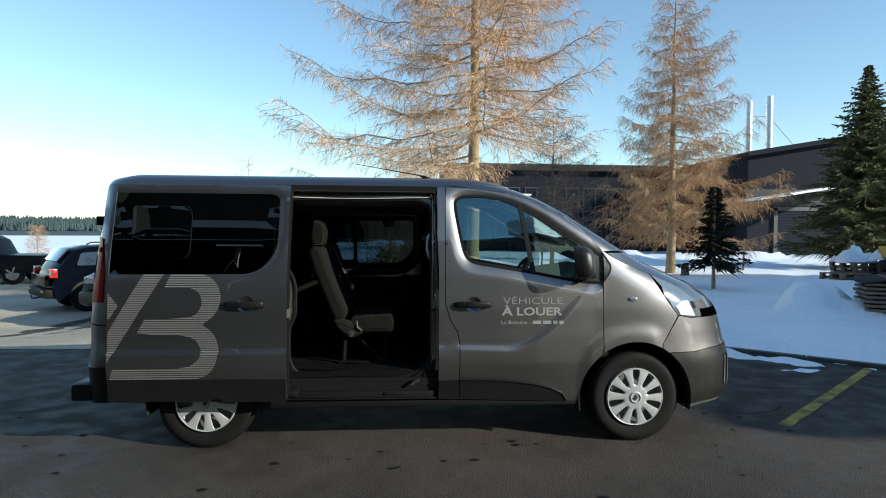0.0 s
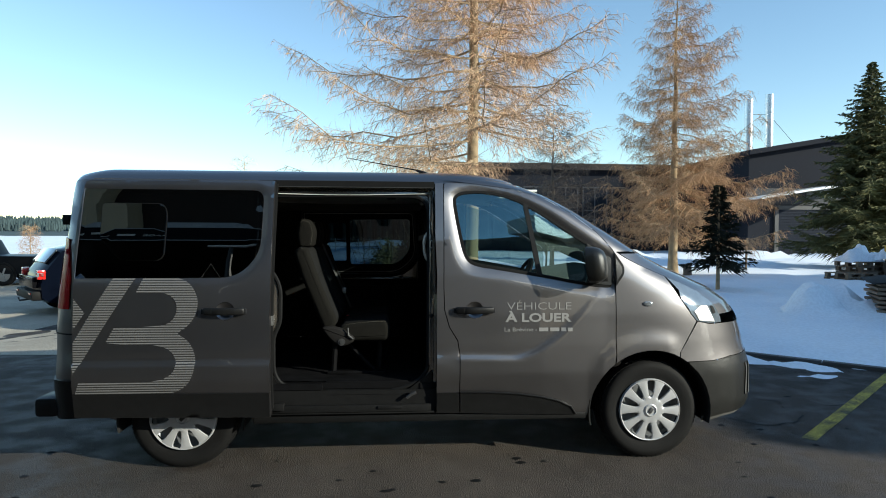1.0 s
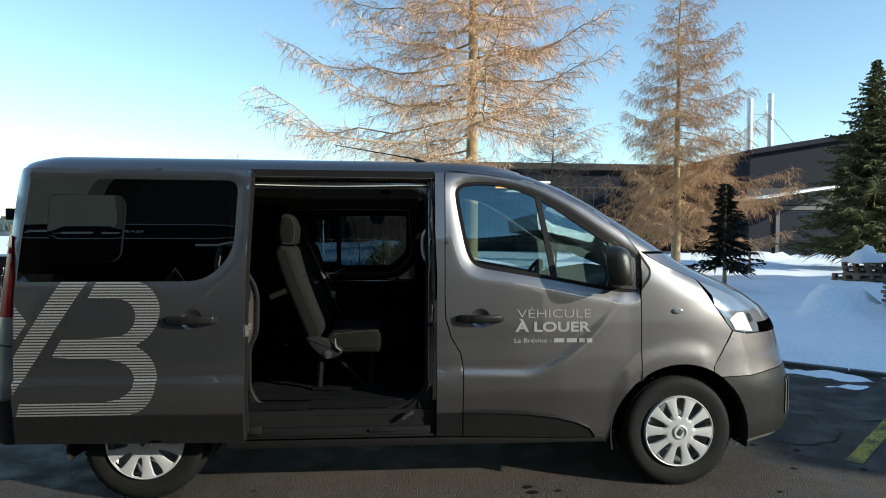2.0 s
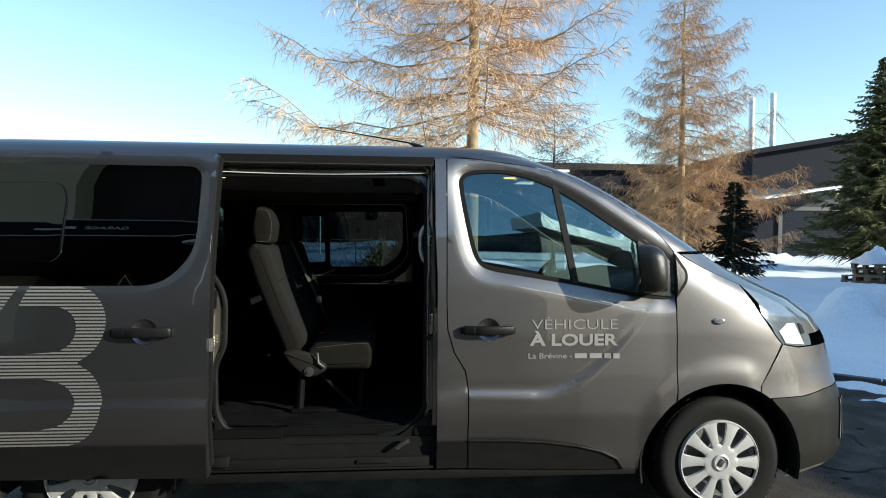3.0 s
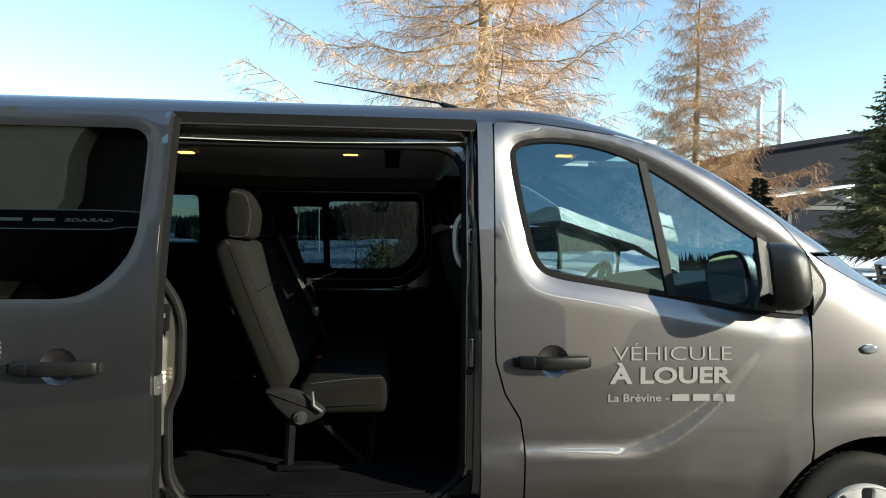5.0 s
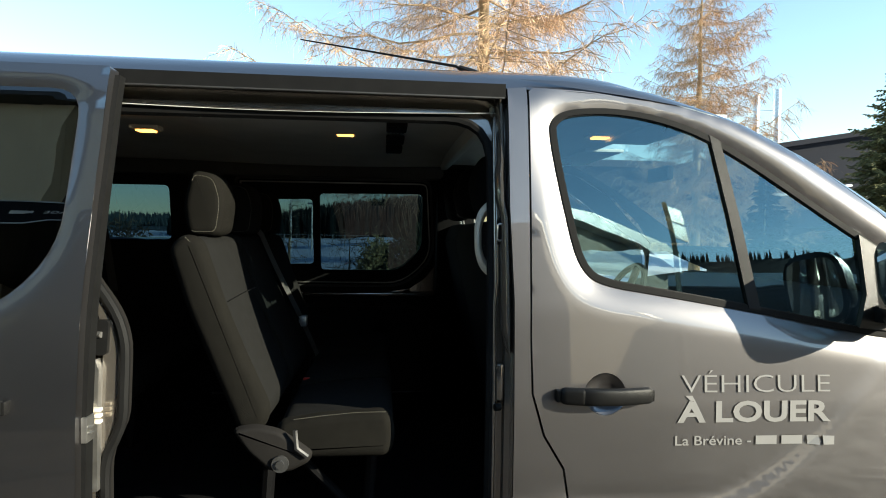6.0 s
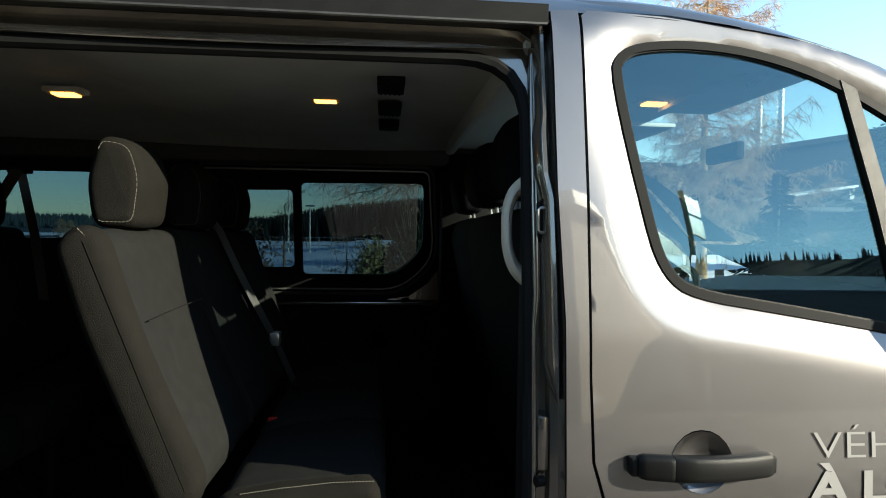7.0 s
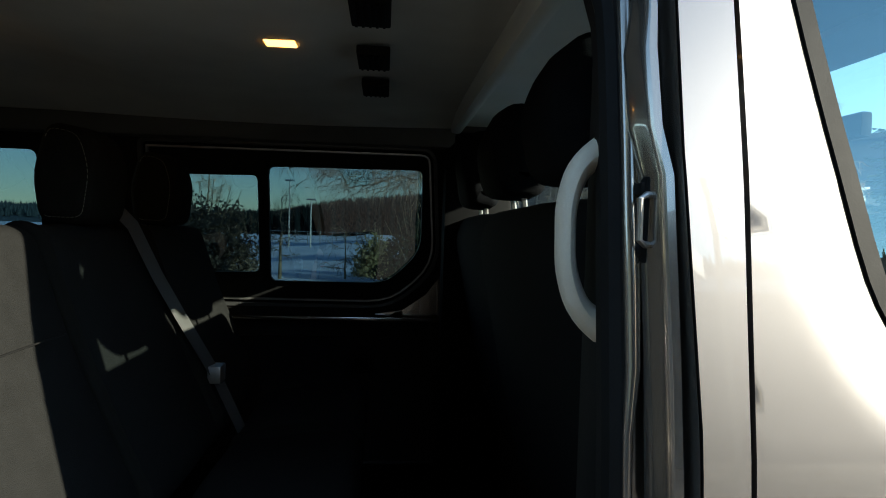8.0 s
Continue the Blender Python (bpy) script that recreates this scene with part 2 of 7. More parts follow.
def S(x, z):
    """Half width of the body at a length x (front axle at 1.549) and a height z."""
    w = np.interp(z, [0.2, 0.35, 0.6, 0.8, 1.0, 1.25, 1.5, 1.75, 1.83, 1.88, 1.92, 1.95, 1.97], [0.91, 0.945, 0.972, 0.976, 0.972, 0.952, 0.918, 0.872, 0.852, 0.83, 0.79, 0.70, 0.5])
    x1 = np.interp(z, [1.2, 1.434, 1.565, 1.69, 1.8, 1.864, 1.95], [1.10, 1.05, 0.92, 0.74, 0.52, 0.25, -0.1])
    r = (x - x1) / (nose(z) - x1)
    if r > 0:
        p, q = corner(z)
        w *= max(0.0, 1 - min(1.0, r) ** p) ** (1 / q)
    r = (-2.12 - x) / np.interp(z, [0.9, 1.9], [0.32, 0.21])
    if r > 0:
        w *= max(0.0, 1 - min(1.0, r) ** 4) ** (1 / 3.0)
    return float(w)


def nose(z):
    return float(np.interp(z, [0.2, 0.35, 0.6, 0.8, 0.95, 1.05, 1.15, 1.25, 1.36, 1.45, 1.565, 1.69, 1.8, 1.88, 1.94], [2.43, 2.50, 2.52, 2.48, 2.43, 2.355, 2.20, 1.955, 1.68, 1.50, 1.31, 1.11, 0.90, 0.70, 0.4]))


def crease(x, z):
    """The pressed line along the flank: a shelf that swings up towards the front."""
    zc = 0.705 + (0.46 * ((x - 0.58) / 0.6) ** 1.7 if x > 0.58 else 0.0)
    k = np.interp(x, [0.80, 1.22], [1, 0])
    t = min(1.0, max(0.0, (zc + 0.030 - z) / np.interp(x, [0.3, 0.8], [0.024, 0.05])))
    fade = np.interp(z, [0.45, 0.62], [0.35, 1])
    flare = 0.016 * smooth_step((0.575 - math.hypot(x - 1.535, z - 0.335)) / 0.13) * np.interp(x, [1.10, 1.2, 1.66, 1.78], [0, 1, 1, 0])
    return flare + 0.019 * k * fade * t * t * (3 - 2 * t)


def flank(off=0.0, window=None, side=-1, recess=0.022, reach=0.085, x_min=-9.0, lean=0.0):
    def f(x, z):
        y = S(max(x, x_min), z) + crease(x, z) + off
        if lean:
            y -= lean * smooth_step((z - 1.1) / 0.75)
        if window:
            d = dist_to((x, z), window)
            if inside((x, z), window):
                d = 0
            y -= recess * max(0.0, 1 - d / reach) ** 2
        return Vector((x, side * y, z))
    return f


def inset(poly, d):
    a = sum(poly[i - 1][0] * poly[i][1] - poly[i][0] * poly[i - 1][1] for i in range(len(poly)))
    s = 1 if a > 0 else -1
    out = []
    for i in range(len(poly)):
        e = Vector(poly[(i + 1) % len(poly)]) - Vector(poly[i - 1])
        n = Vector((-e.y, e.x)).normalized() * s
        out.append((poly[i][0] + n.x * d, poly[i][1] + n.y * d))
    return out


def ring(outer, d, f, step=0.045, rim=(0, 0.012, 0)):
    """A band of width d along the inside of a polygon."""
    o = dense(outer, step)
    return panel(o, [inset(o, d)], f, step, rim)


def circle(cx, cz, r, a0, a1, n):
    return [(cx + r * math.cos(radians(a0 + (a1 - a0) * i / n)), cz + r * math.sin(radians(a0 + (a1 - a0) * i / n))) for i in range(n + 1)]


AXLE_F, AXLE_R, HUB = 1.549, -1.549, 0.335
van = thing("van", "dark grey metallic passenger van with its side door slid open", "van", (0, 0, 0))

# front door
DOOR = [(0.300, 1.868), (0.150, 1.872), (0.137, 1.86), (0.133, 1.18), (0.138, 1.03), (0.170, 0.92), (0.225, 0.83), (0.240, 0.74), (0.240, 0.345), (1.105, 0.315), (1.115, 0.42)]
DOOR += [(p[0], p[1]) for p in circle(1.535, 0.335, 0.42, 168, 128, 8)] + [(1.283, 0.72), (1.281, 1.415), (1.18, 1.535), (1.015, 1.665), (0.81, 1.778), (0.55, 1.845)]
WINDOW = [(0.204, 1.744), (0.218, 1.786), (0.26, 1.814), (0.383, 1.824), (0.52, 1.807), (0.657, 1.760), (0.792, 1.682), (0.927, 1.592), (1.061, 1.502), (1.144, 1.452), (1.268, 1.375), (1.268, 1.185), (1.235, 1.171), (1.075, 1.189), (0.773, 1.247), (0.503, 1.292), (0.343, 1.317), (0.291, 1.355), (0.259, 1.44)]
WINDOW = soften([(x - 0.012 * max(0.0, 1 - (x - 0.2) / 0.5), z) for x, z in WINDOW], 2)
f_door = flank(0.0, WINDOW)
GRIP = circle(0.335, 1.028, 0.057, 0, 360, 20)[:-1]
door = part("front_door", panel(DOOR, [WINDOW, GRIP], f_door, 0.019), M_PAINT, van)
part("window_seal", ring(WINDOW, 0.017, flank(-0.018), rim=(0, 0.02, 0)), M_RUBBER, door)
GLASS = inset(dense(WINDOW, 0.05), 0.014)
part("glass_run", ring(inset(dense(WINDOW, 0.05), 0.015), 0.005, flank(-0.022), rim=(0, 0.01, 0)), M_PLASTIC, door)
pane = part("window_glass", panel([p for p in GLASS], [], flank(-0.027), 0.07, None), M_GLASS, door)
part("window_divider", panel([(0.668, 1.752), (0.70, 1.735), (0.792, 1.252), (0.757, 1.258)], [], flank(-0.016), 0.05), M_PLASTIC, door)
part("mirror_sail", panel([(1.10, 1.47), (1.262, 1.372), (1.262, 1.19), (1.085, 1.205), (1.112, 1.30)], [], flank(-0.012), 0.04), M_BUMPER, door)
CLAD = [(0.244, 0.349), (0.244, 0.485), (0.45, 0.48), (0.62, 0.468), (0.78, 0.445), (0.90, 0.415), (0.985, 0.375), (1.02, 0.322)]
part("door_cladding", panel(CLAD, [], flank(0.012), 0.05), M_PLASTIC, door)
part("cladding_edge", tube(bmesh.new(), [flank(0.014)(x, z + 0.006) for x, z in CLAD[1:]], 0.006, 6), M_PLASTIC, door)


def handle(bx, bz, off, parent):
    f = flank(off)
    y = f(bx, bz).y
    bm = bmesh.new()
    ringpts = circle(bx, bz, 0.058, 0, 360, 20)[:-1]
    bm2 = bmesh.new()
    loft(bm2, [[(x, f(x, bz + (z - bz) * 0.95).y - 0.001, bz + (z - bz) * 0.95) for x, z in ringpts], [(bx + (x - bx) * 0.8, y + 0.012, bz + (z - bz) * 0.75) for x, z in ringpts], [(bx + (x - bx) * 0.3, y + 0.02, bz + (z - bz) * 0.3) for x, z in ringpts]])
    bm2.faces.new([v for v in bm2.verts[-20:]])
    part("handle_recess", bm2, M_PAINT, parent)
    rings = []
    for t, s in ((0, 0.72), (0.015, 0.9), (0.05, 1.0), (0.2, 1.03), (0.226, 1.03), (0.23, 0.985), (0.234, 1.03), (0.4, 1.02), (0.6, 1.0), (0.8, 0.99), (0.95, 0.98), (0.985, 0.88), (1, 0.68)):
        x = bx - 0.128 + 0.250 * t
        c = Vector((x, y - 0.018 - 0.020 * math.sin(math.pi * t), bz + 0.002))
        rings.append([c + Vector((0, 0.013 * s * math.copysign(abs(math.cos(a)) ** 0.6, math.cos(a)), 0.0225 * s * math.copysign(abs(math.sin(a)) ** 0.6, math.sin(a)))) for a in [2 * math.pi * k / 16 for k in range(16)]])
    loft(bm, rings, cap=True)
    for x in (bx - 0.125, bx + 0.115):
        box(bm, x - 0.014, x + 0.014, y - 0.022, y + 0.004, bz - 0.016, bz + 0.016, 0.004)
    part("door_handle", bm, M_PLASTIC, parent, "black plastic pull handle")


handle(0.335, 1.028, 0.0, door)

# door mirror
MM = pose(1.108, -1.075, 1.335, 0, 0, -28)
bm = loft(bmesh.new(), [[(dx, 0.092 * wx * math.copysign(abs(math.cos(a)) ** 0.65, math.cos(a)), 0.116 * wx * math.copysign(abs(math.sin(a)) ** 0.65, math.sin(a))) for a in [2 * math.pi * k / 24 for k in range(24)]] for dx, wx in ((-0.050, 0.93), (-0.045, 1.0), (0.0, 0.99), (0.030, 0.92), (0.055, 0.76), (0.068, 0.48), (0.072, 0.2))], cap=True)
for v in bm.verts:
    v.co.x -= 0.12 * v.co.z
mirror = part("door_mirror", bm, M_BUMPER, van, "black plastic door mirror", matrix=MM)
bm = bmesh.new()
bm.faces.new([bm.verts.new((-0.053 - 0.12 * z, y, z)) for y, z in [(0.078 * math.copysign(abs(math.cos(a)) ** 0.5, math.cos(a)), 0.096 * math.copysign(abs(math.sin(a)) ** 0.5, math.sin(a))) for a in [2 * math.pi * k / 24 for k in range(24)]]])
part("mirror_glass", bm, M_CHROME, mirror, smooth=False)
part("mirror_arm", boxes((1.13, 1.21, -1.03, -0.90, 1.22, 1.27), bevel=0.012), M_PLASTIC, van)

# pillar behind the front door, sill strips, front wing
part("pillar_skin", panel([(0.076, 1.868), (0.131, 1.872), (0.128, 1.18), (0.132, 1.03), (0.164, 0.918), (0.219, 0.828), (0.234, 0.74), (0.234, 0.345), (0.086, 0.347), (0.086, 1.28), (0.081, 1.40), (0.076, 1.52)], [], flank(), 0.04, (0, 0.03, 0)), M_PAINT, van)
part("pillar_cladding", panel([(0.088, 0.35), (0.231, 0.35), (0.231, 0.485), (0.088, 0.485)], [], flank(0.010), 0.05), M_PLASTIC, van)
part("sill_strip", boxes((-1.10, 1.10, -0.945, -0.85, 0.292, 0.338), bevel=0.01), M_PLASTIC, van)
part("underbody", boxes((-2.30, 2.05, -0.62, 0.62, 0.26, 0.45), (-1.1, 1.08, -0.93, 0.93, 0.30, 0.50)), M_RUBBER, van)
F_TOP = [(1.287, 1.418), (1.36, 1.372), (1.45, 1.328), (1.56, 1.283), (1.655, 1.245)]
LAMP = [(1.662, 1.240), (1.78, 1.195), (1.90, 1.14), (2.0, 1.07), (2.06, 0.99), (2.075, 0.925), (1.97, 0.925), (1.866, 0.944), (1.822, 0.995), (1.752, 1.096)]
WING = [(1.289, 0.72)] + F_TOP + [(1.75, 1.09), (1.82, 0.992), (1.862, 0.942), (1.80, 0.84), (1.735, 0.735)] + circle(1.535, 0.335, 0.42, 62, 126, 10)
part("front_wing", panel(WING, [], flank(), 0.024), M_PAINT, van)
part("wing_trim", panel(rounded([(1.289, 1.405, 0), (1.350, 1.315), (1.346, 1.265), (1.289, 1.188, 0)], 0.03, 5), [], flank(0.005), 0.03), M_RUBBER, van, "black rubber edge of the trim triangle")
part("wing_trim_inset", panel(rounded([(1.290, 1.372, 0), (1.334, 1.308), (1.331, 1.275), (1.290, 1.215, 0)], 0.02, 5), [], flank(0.008), 0.03, None), M_BUMPER, van)
bm = bmesh.new()
loft(bm, [[(1.505 + dx + 0.033 * math.cos(a) * k, flank(o)(1.505, 1.067).y, 1.067 + 0.016 * k * math.sin(a)) for a in [2 * math.pi * i / 14 for i in range(14)]] for o, k, dx in ((-0.004, 1.05, 0), (0.008, 1.0, 0), (0.013, 0.7, 0))])
bm.faces.new(bm.verts[-14:])
part("side_indicator", bm, M_LENS, van, "small clear side indicator")


# bonnet, windscreen and roof on the same surface
def grid(nu, nv, f):
    bm = bmesh.new()
    vs = [[bm.verts.new(f(i / nu, j / nv)) for j in range(nv + 1)] for i in range(nu + 1)]
    for i in range(nu):
        for j in range(nv):
            bm.faces.new((vs[i][j], vs[i + 1][j], vs[i + 1][j + 1], vs[i][j + 1]))
    bmesh.ops.recalc_face_normals(bm, faces=bm.faces[:])
    return bm


def front_x(y, z):
    w = np.interp(z, [0.2, 0.35, 0.6, 0.8, 1.0, 1.25, 1.5, 1.75, 1.83, 1.88, 1.92, 1.95, 1.97], [0.91, 0.945, 0.972, 0.976, 0.972, 0.952, 0.918, 0.872, 0.852, 0.83, 0.79, 0.70, 0.5])
    x1 = np.interp(z, [1.2, 1.434, 1.565, 1.69, 1.8, 1.864, 1.95], [1.10, 1.05, 0.92, 0.74, 0.52, 0.25, -0.1])
    p, q = corner(z)
    return float(x1 + (nose(z) - x1) * max(0.0, 1 - min(1.0, abs(y) / w) ** q) ** (1 / p))


def bonnet_pt(u, v):
    z = 1.40 + (0.98 - 1.40) * u
    top = np.interp(z, [p[1] for p in reversed(LAMP[:6])] + [p[1] for p in reversed(F_TOP)], [p[0] for p in reversed(LAMP[:6])] + [p[0] for p in reversed(F_TOP)])
    ye = S(top, z) - 0.003
    a = (v * 2 - 1)
    y = ye * math.copysign(abs(a) ** 0.8, a)
    return Vector((front_x(y, z), y, z))


part("bonnet", grid(22, 28, bonnet_pt), M_PAINT, van)


def screen_pt(k0, k1, z0, z1, out=0.0):
    def f(u, v):
        z = z0 + (z1 - z0) * u
        w = np.interp(z, [1.25, 1.5, 1.75, 1.83, 1.88, 1.92], [0.952, 0.918, 0.872, 0.852, 0.83, 0.79])
        y = w * (k0 + (k1 - k0) * v)
        return Vector((front_x(y, z) + out, y, z + out * 0.6))
    return f


scr = part("windscreen", grid(16, 24, screen_pt(-0.885, 0.885, 1.37, 1.90)), M_SCREEN, van)


def a_pillar(side):
    def f(u, v):
        z = 1.415 + (1.90 - 1.415) * u
        w = np.interp(z, [1.25, 1.5, 1.75, 1.83, 1.88, 1.92], [0.952, 0.918, 0.872, 0.852, 0.83, 0.79])
        xa = np.interp(z, [1.415, 1.535, 1.665, 1.778, 1.845, 1.868], [1.286, 1.187, 1.022, 0.818, 0.558, 0.31])
        if z > 1.868:
            xa = 0.31 - (z - 1.868) * 6
        xb = front_x(0.875 * w, z)
        x = xa + (xb - xa) * v
        return Vector((x, side * S(x, z), z))
    return grid(22, 8, f)


part("windscreen_pillar", a_pillar(-1), M_PAINT, van)
part("windscreen_pillar", a_pillar(1), M_PAINT, van)


def roof_pt(u, v):
    a = v * 2 - 1
    e = abs(a)
    k = u * 2 - 1
    x = -0.79 + 1.47 * math.copysign(1 - (1 - abs(k)) ** 1.35, k)
    ye = S(x, 1.88) + 0.004
    z = 1.962 - 0.016 * a * a - 0.080 * max(0, (e - 0.78) / 0.22) ** 2.2
    z -= float(np.interp(x, [0.25, 0.40, 0.55, 0.68], [0, 0.006, 0.024, 0.052])) * e ** 4
    z -= (0.062 * smooth_step((x - 0.15) / 0.53) ** 1.5 + 0.06 * smooth_step((-2.0 - x) / 0.26) ** 2) * (1 - 0.9 * e ** 3)
    return Vector((x, a * ye, z))


part("roof", grid(64, 44, roof_pt), M_PAINT, van)
part("roof_gutter", boxes((-2.12, -1.09, -0.848, -0.80, 1.858, 1.874)), M_JAMB, van)
part("roof_gutter", boxes((-2.12, 0.30, 0.80, 0.848, 1.858, 1.874)), M_JAMB, van)
bm = tube(bmesh.new(), [(0.0, -0.64, 1.945), (-0.05, -0.638, 1.975), (-0.54, -0.54, 2.065)], [0.006, 0.0045, 0.002], 6)
tube(bm, [(0.03, -0.64, 1.94), (0.005, -0.64, 1.955), (-0.04, -0.638, 1.972)], [0.018, 0.014, 0.008], 8)
part("aerial", bm, M_PLASTIC, van, "thin black whip aerial")


# bumper, grille, headlights, wheel arches
def nose_pt(th, z):
    w = np.interp(z, [0.2, 0.35, 0.6, 0.8, 1.0, 1.25], [0.91, 0.945, 0.972, 0.976, 0.972, 0.952])
    p, q = corner(z)
    return Vector((1.10 + (nose(z) - 1.10) * math.sin(th) ** (2 / p), -w * max(0.0, math.cos(th)) ** (2 / q), z))


def th_of(x, z):
    return math.asin(min(1, max(0, (x - 1.10) / (nose(z) - 1.10)) ** (corner(z)[0] / 2)))


def nose_panel(poly, out, step=0.05, rim=None, mirror=False):
    """Laid round the nose: polygon of (x on the flank, z), or of (angle, z) where x is above 10 (angle = x - 10)."""
    q = [((p[0] - 10) if p[0] > 9 else th_of(*p), p[1]) for p in poly]
    s = -1 if mirror else 1

    def f(th, z):
        p = nose_pt(th, z)
        n = Vector((math.sin(th), -math.cos(th), 0)) * out
        return Vector((p.x + n.x, s * (p.y + n.y), z))
    return panel(q, [], f, step, rim)


HALF = math.pi / 2 - 0.001
UP = [(1.743, 0.742), (1.808, 0.845), (1.868, 0.938), (1.97, 0.918), (2.08, 0.918), (10 + HALF, 0.90), (10 + HALF, 0.70), (2.14, 0.69), (1.99, 0.672), (1.803, 0.672)] + circle(1.535, 0.335, 0.42, 53, 61, 3)
DN = [(1.80, 0.668), (1.99, 0.668), (2.14, 0.686), (10 + HALF, 0.70), (10 + HALF, 0.315), (2.10, 0.290), (1.945, 0.268)] + circle(1.535, 0.335, 0.42, -8, 50, 9)[1:]
for mir in (False, True):
    b = part("front_bumper", nose_panel(UP, 0.004, mirror=mir), M_PAINT, van)
    part("bumper_lower", nose_panel(DN, 0.006, mirror=mir), M_BUMPER, b, "unpainted dark grey plastic lower bumper")
    part("bumper_lip", nose_panel([(1.93, 0.280), (2.10, 0.300), (10 + HALF, 0.320), (10 + HALF, 0.285), (2.10, 0.262), (1.93, 0.234)], -0.012, mirror=mir), M_LIP, b, "grey rubber air flap")
    # fins take the paler M_LIP grey for the highlights that the ribs catch
    for u0 in (2.285, 2.335):
        part("bumper_fin", nose_panel([(u0, 0.40), (u0 + 0.018, 0.40), (u0 + 0.03, 0.60), (u0 + 0.018, 0.62)], 0.014, 0.05, (0.0, 0.02 * (-1 if mir else 1), 0), mirror=mir), M_LIP, b)
    h = part("headlight", nose_panel(LAMP, 0.004, 0.04, mirror=mir), M_HEADLAMP, van, "clear swept-back headlight")
    part("headlight_insert", nose_panel(rounded([(1.985, 1.045), (2.012, 1.035), (2.03, 0.99), (2.0, 0.985)], 0.01), 0.008, 0.02, mirror=mir), M_RUBBER, h)
    part("headlight_reflector", nose_panel([(1.845, 1.01), (1.90, 1.045), (1.955, 1.045), (2.0, 0.955), (2.012, 0.932), (1.882, 0.947)], 0.008, 0.02, mirror=mir), M_SILVER, h, "bright silver lamp reflector")
    for k in range(5):
        part("reflector_rib", nose_panel([(1.895, 0.962 + 0.013 * k), (1.965 - 0.006 * k, 0.958 + 0.013 * k), (1.965 - 0.006 * k, 0.962 + 0.013 * k), (1.895, 0.966 + 0.013 * k)], 0.011, 0.03, mirror=mir), M_STEEL, h)
    part("grille", nose_panel([(10 + 1.0, 0.90), (10 + HALF, 0.90), (10 + HALF, 1.02), (10 + 1.05, 1.0)], 0.006, mirror=mir), M_PLASTIC, van)

def arch(cx, side, r=0.425):
    bm = bmesh.new()
    rings = []
    for y, rr in ((0.955, r), (0.945, r - 0.012), (0.60, r - 0.012)):
        rings.append([(cx + rr * math.cos(a), side * y, 0.335 + rr * math.sin(a)) for a in [radians(-12 + 204 * k / 24) for k in range(25)]])
    rings.append([(cx + 0.02 * math.cos(a), side * 0.60, 0.335 + 0.02 * math.sin(a)) for a in [radians(-12 + 204 * k / 24) for k in range(25)]])
    loft(bm, rings, closed=False)
    bmesh.ops.recalc_face_normals(bm, faces=bm.faces[:])
    return bm


for cx in (1.535, AXLE_R):
    for s in (-1, 1):
        part("wheel_arch", arch(cx, s, 0.425 if cx > 0 else 0.40), M_RUBBER, van)


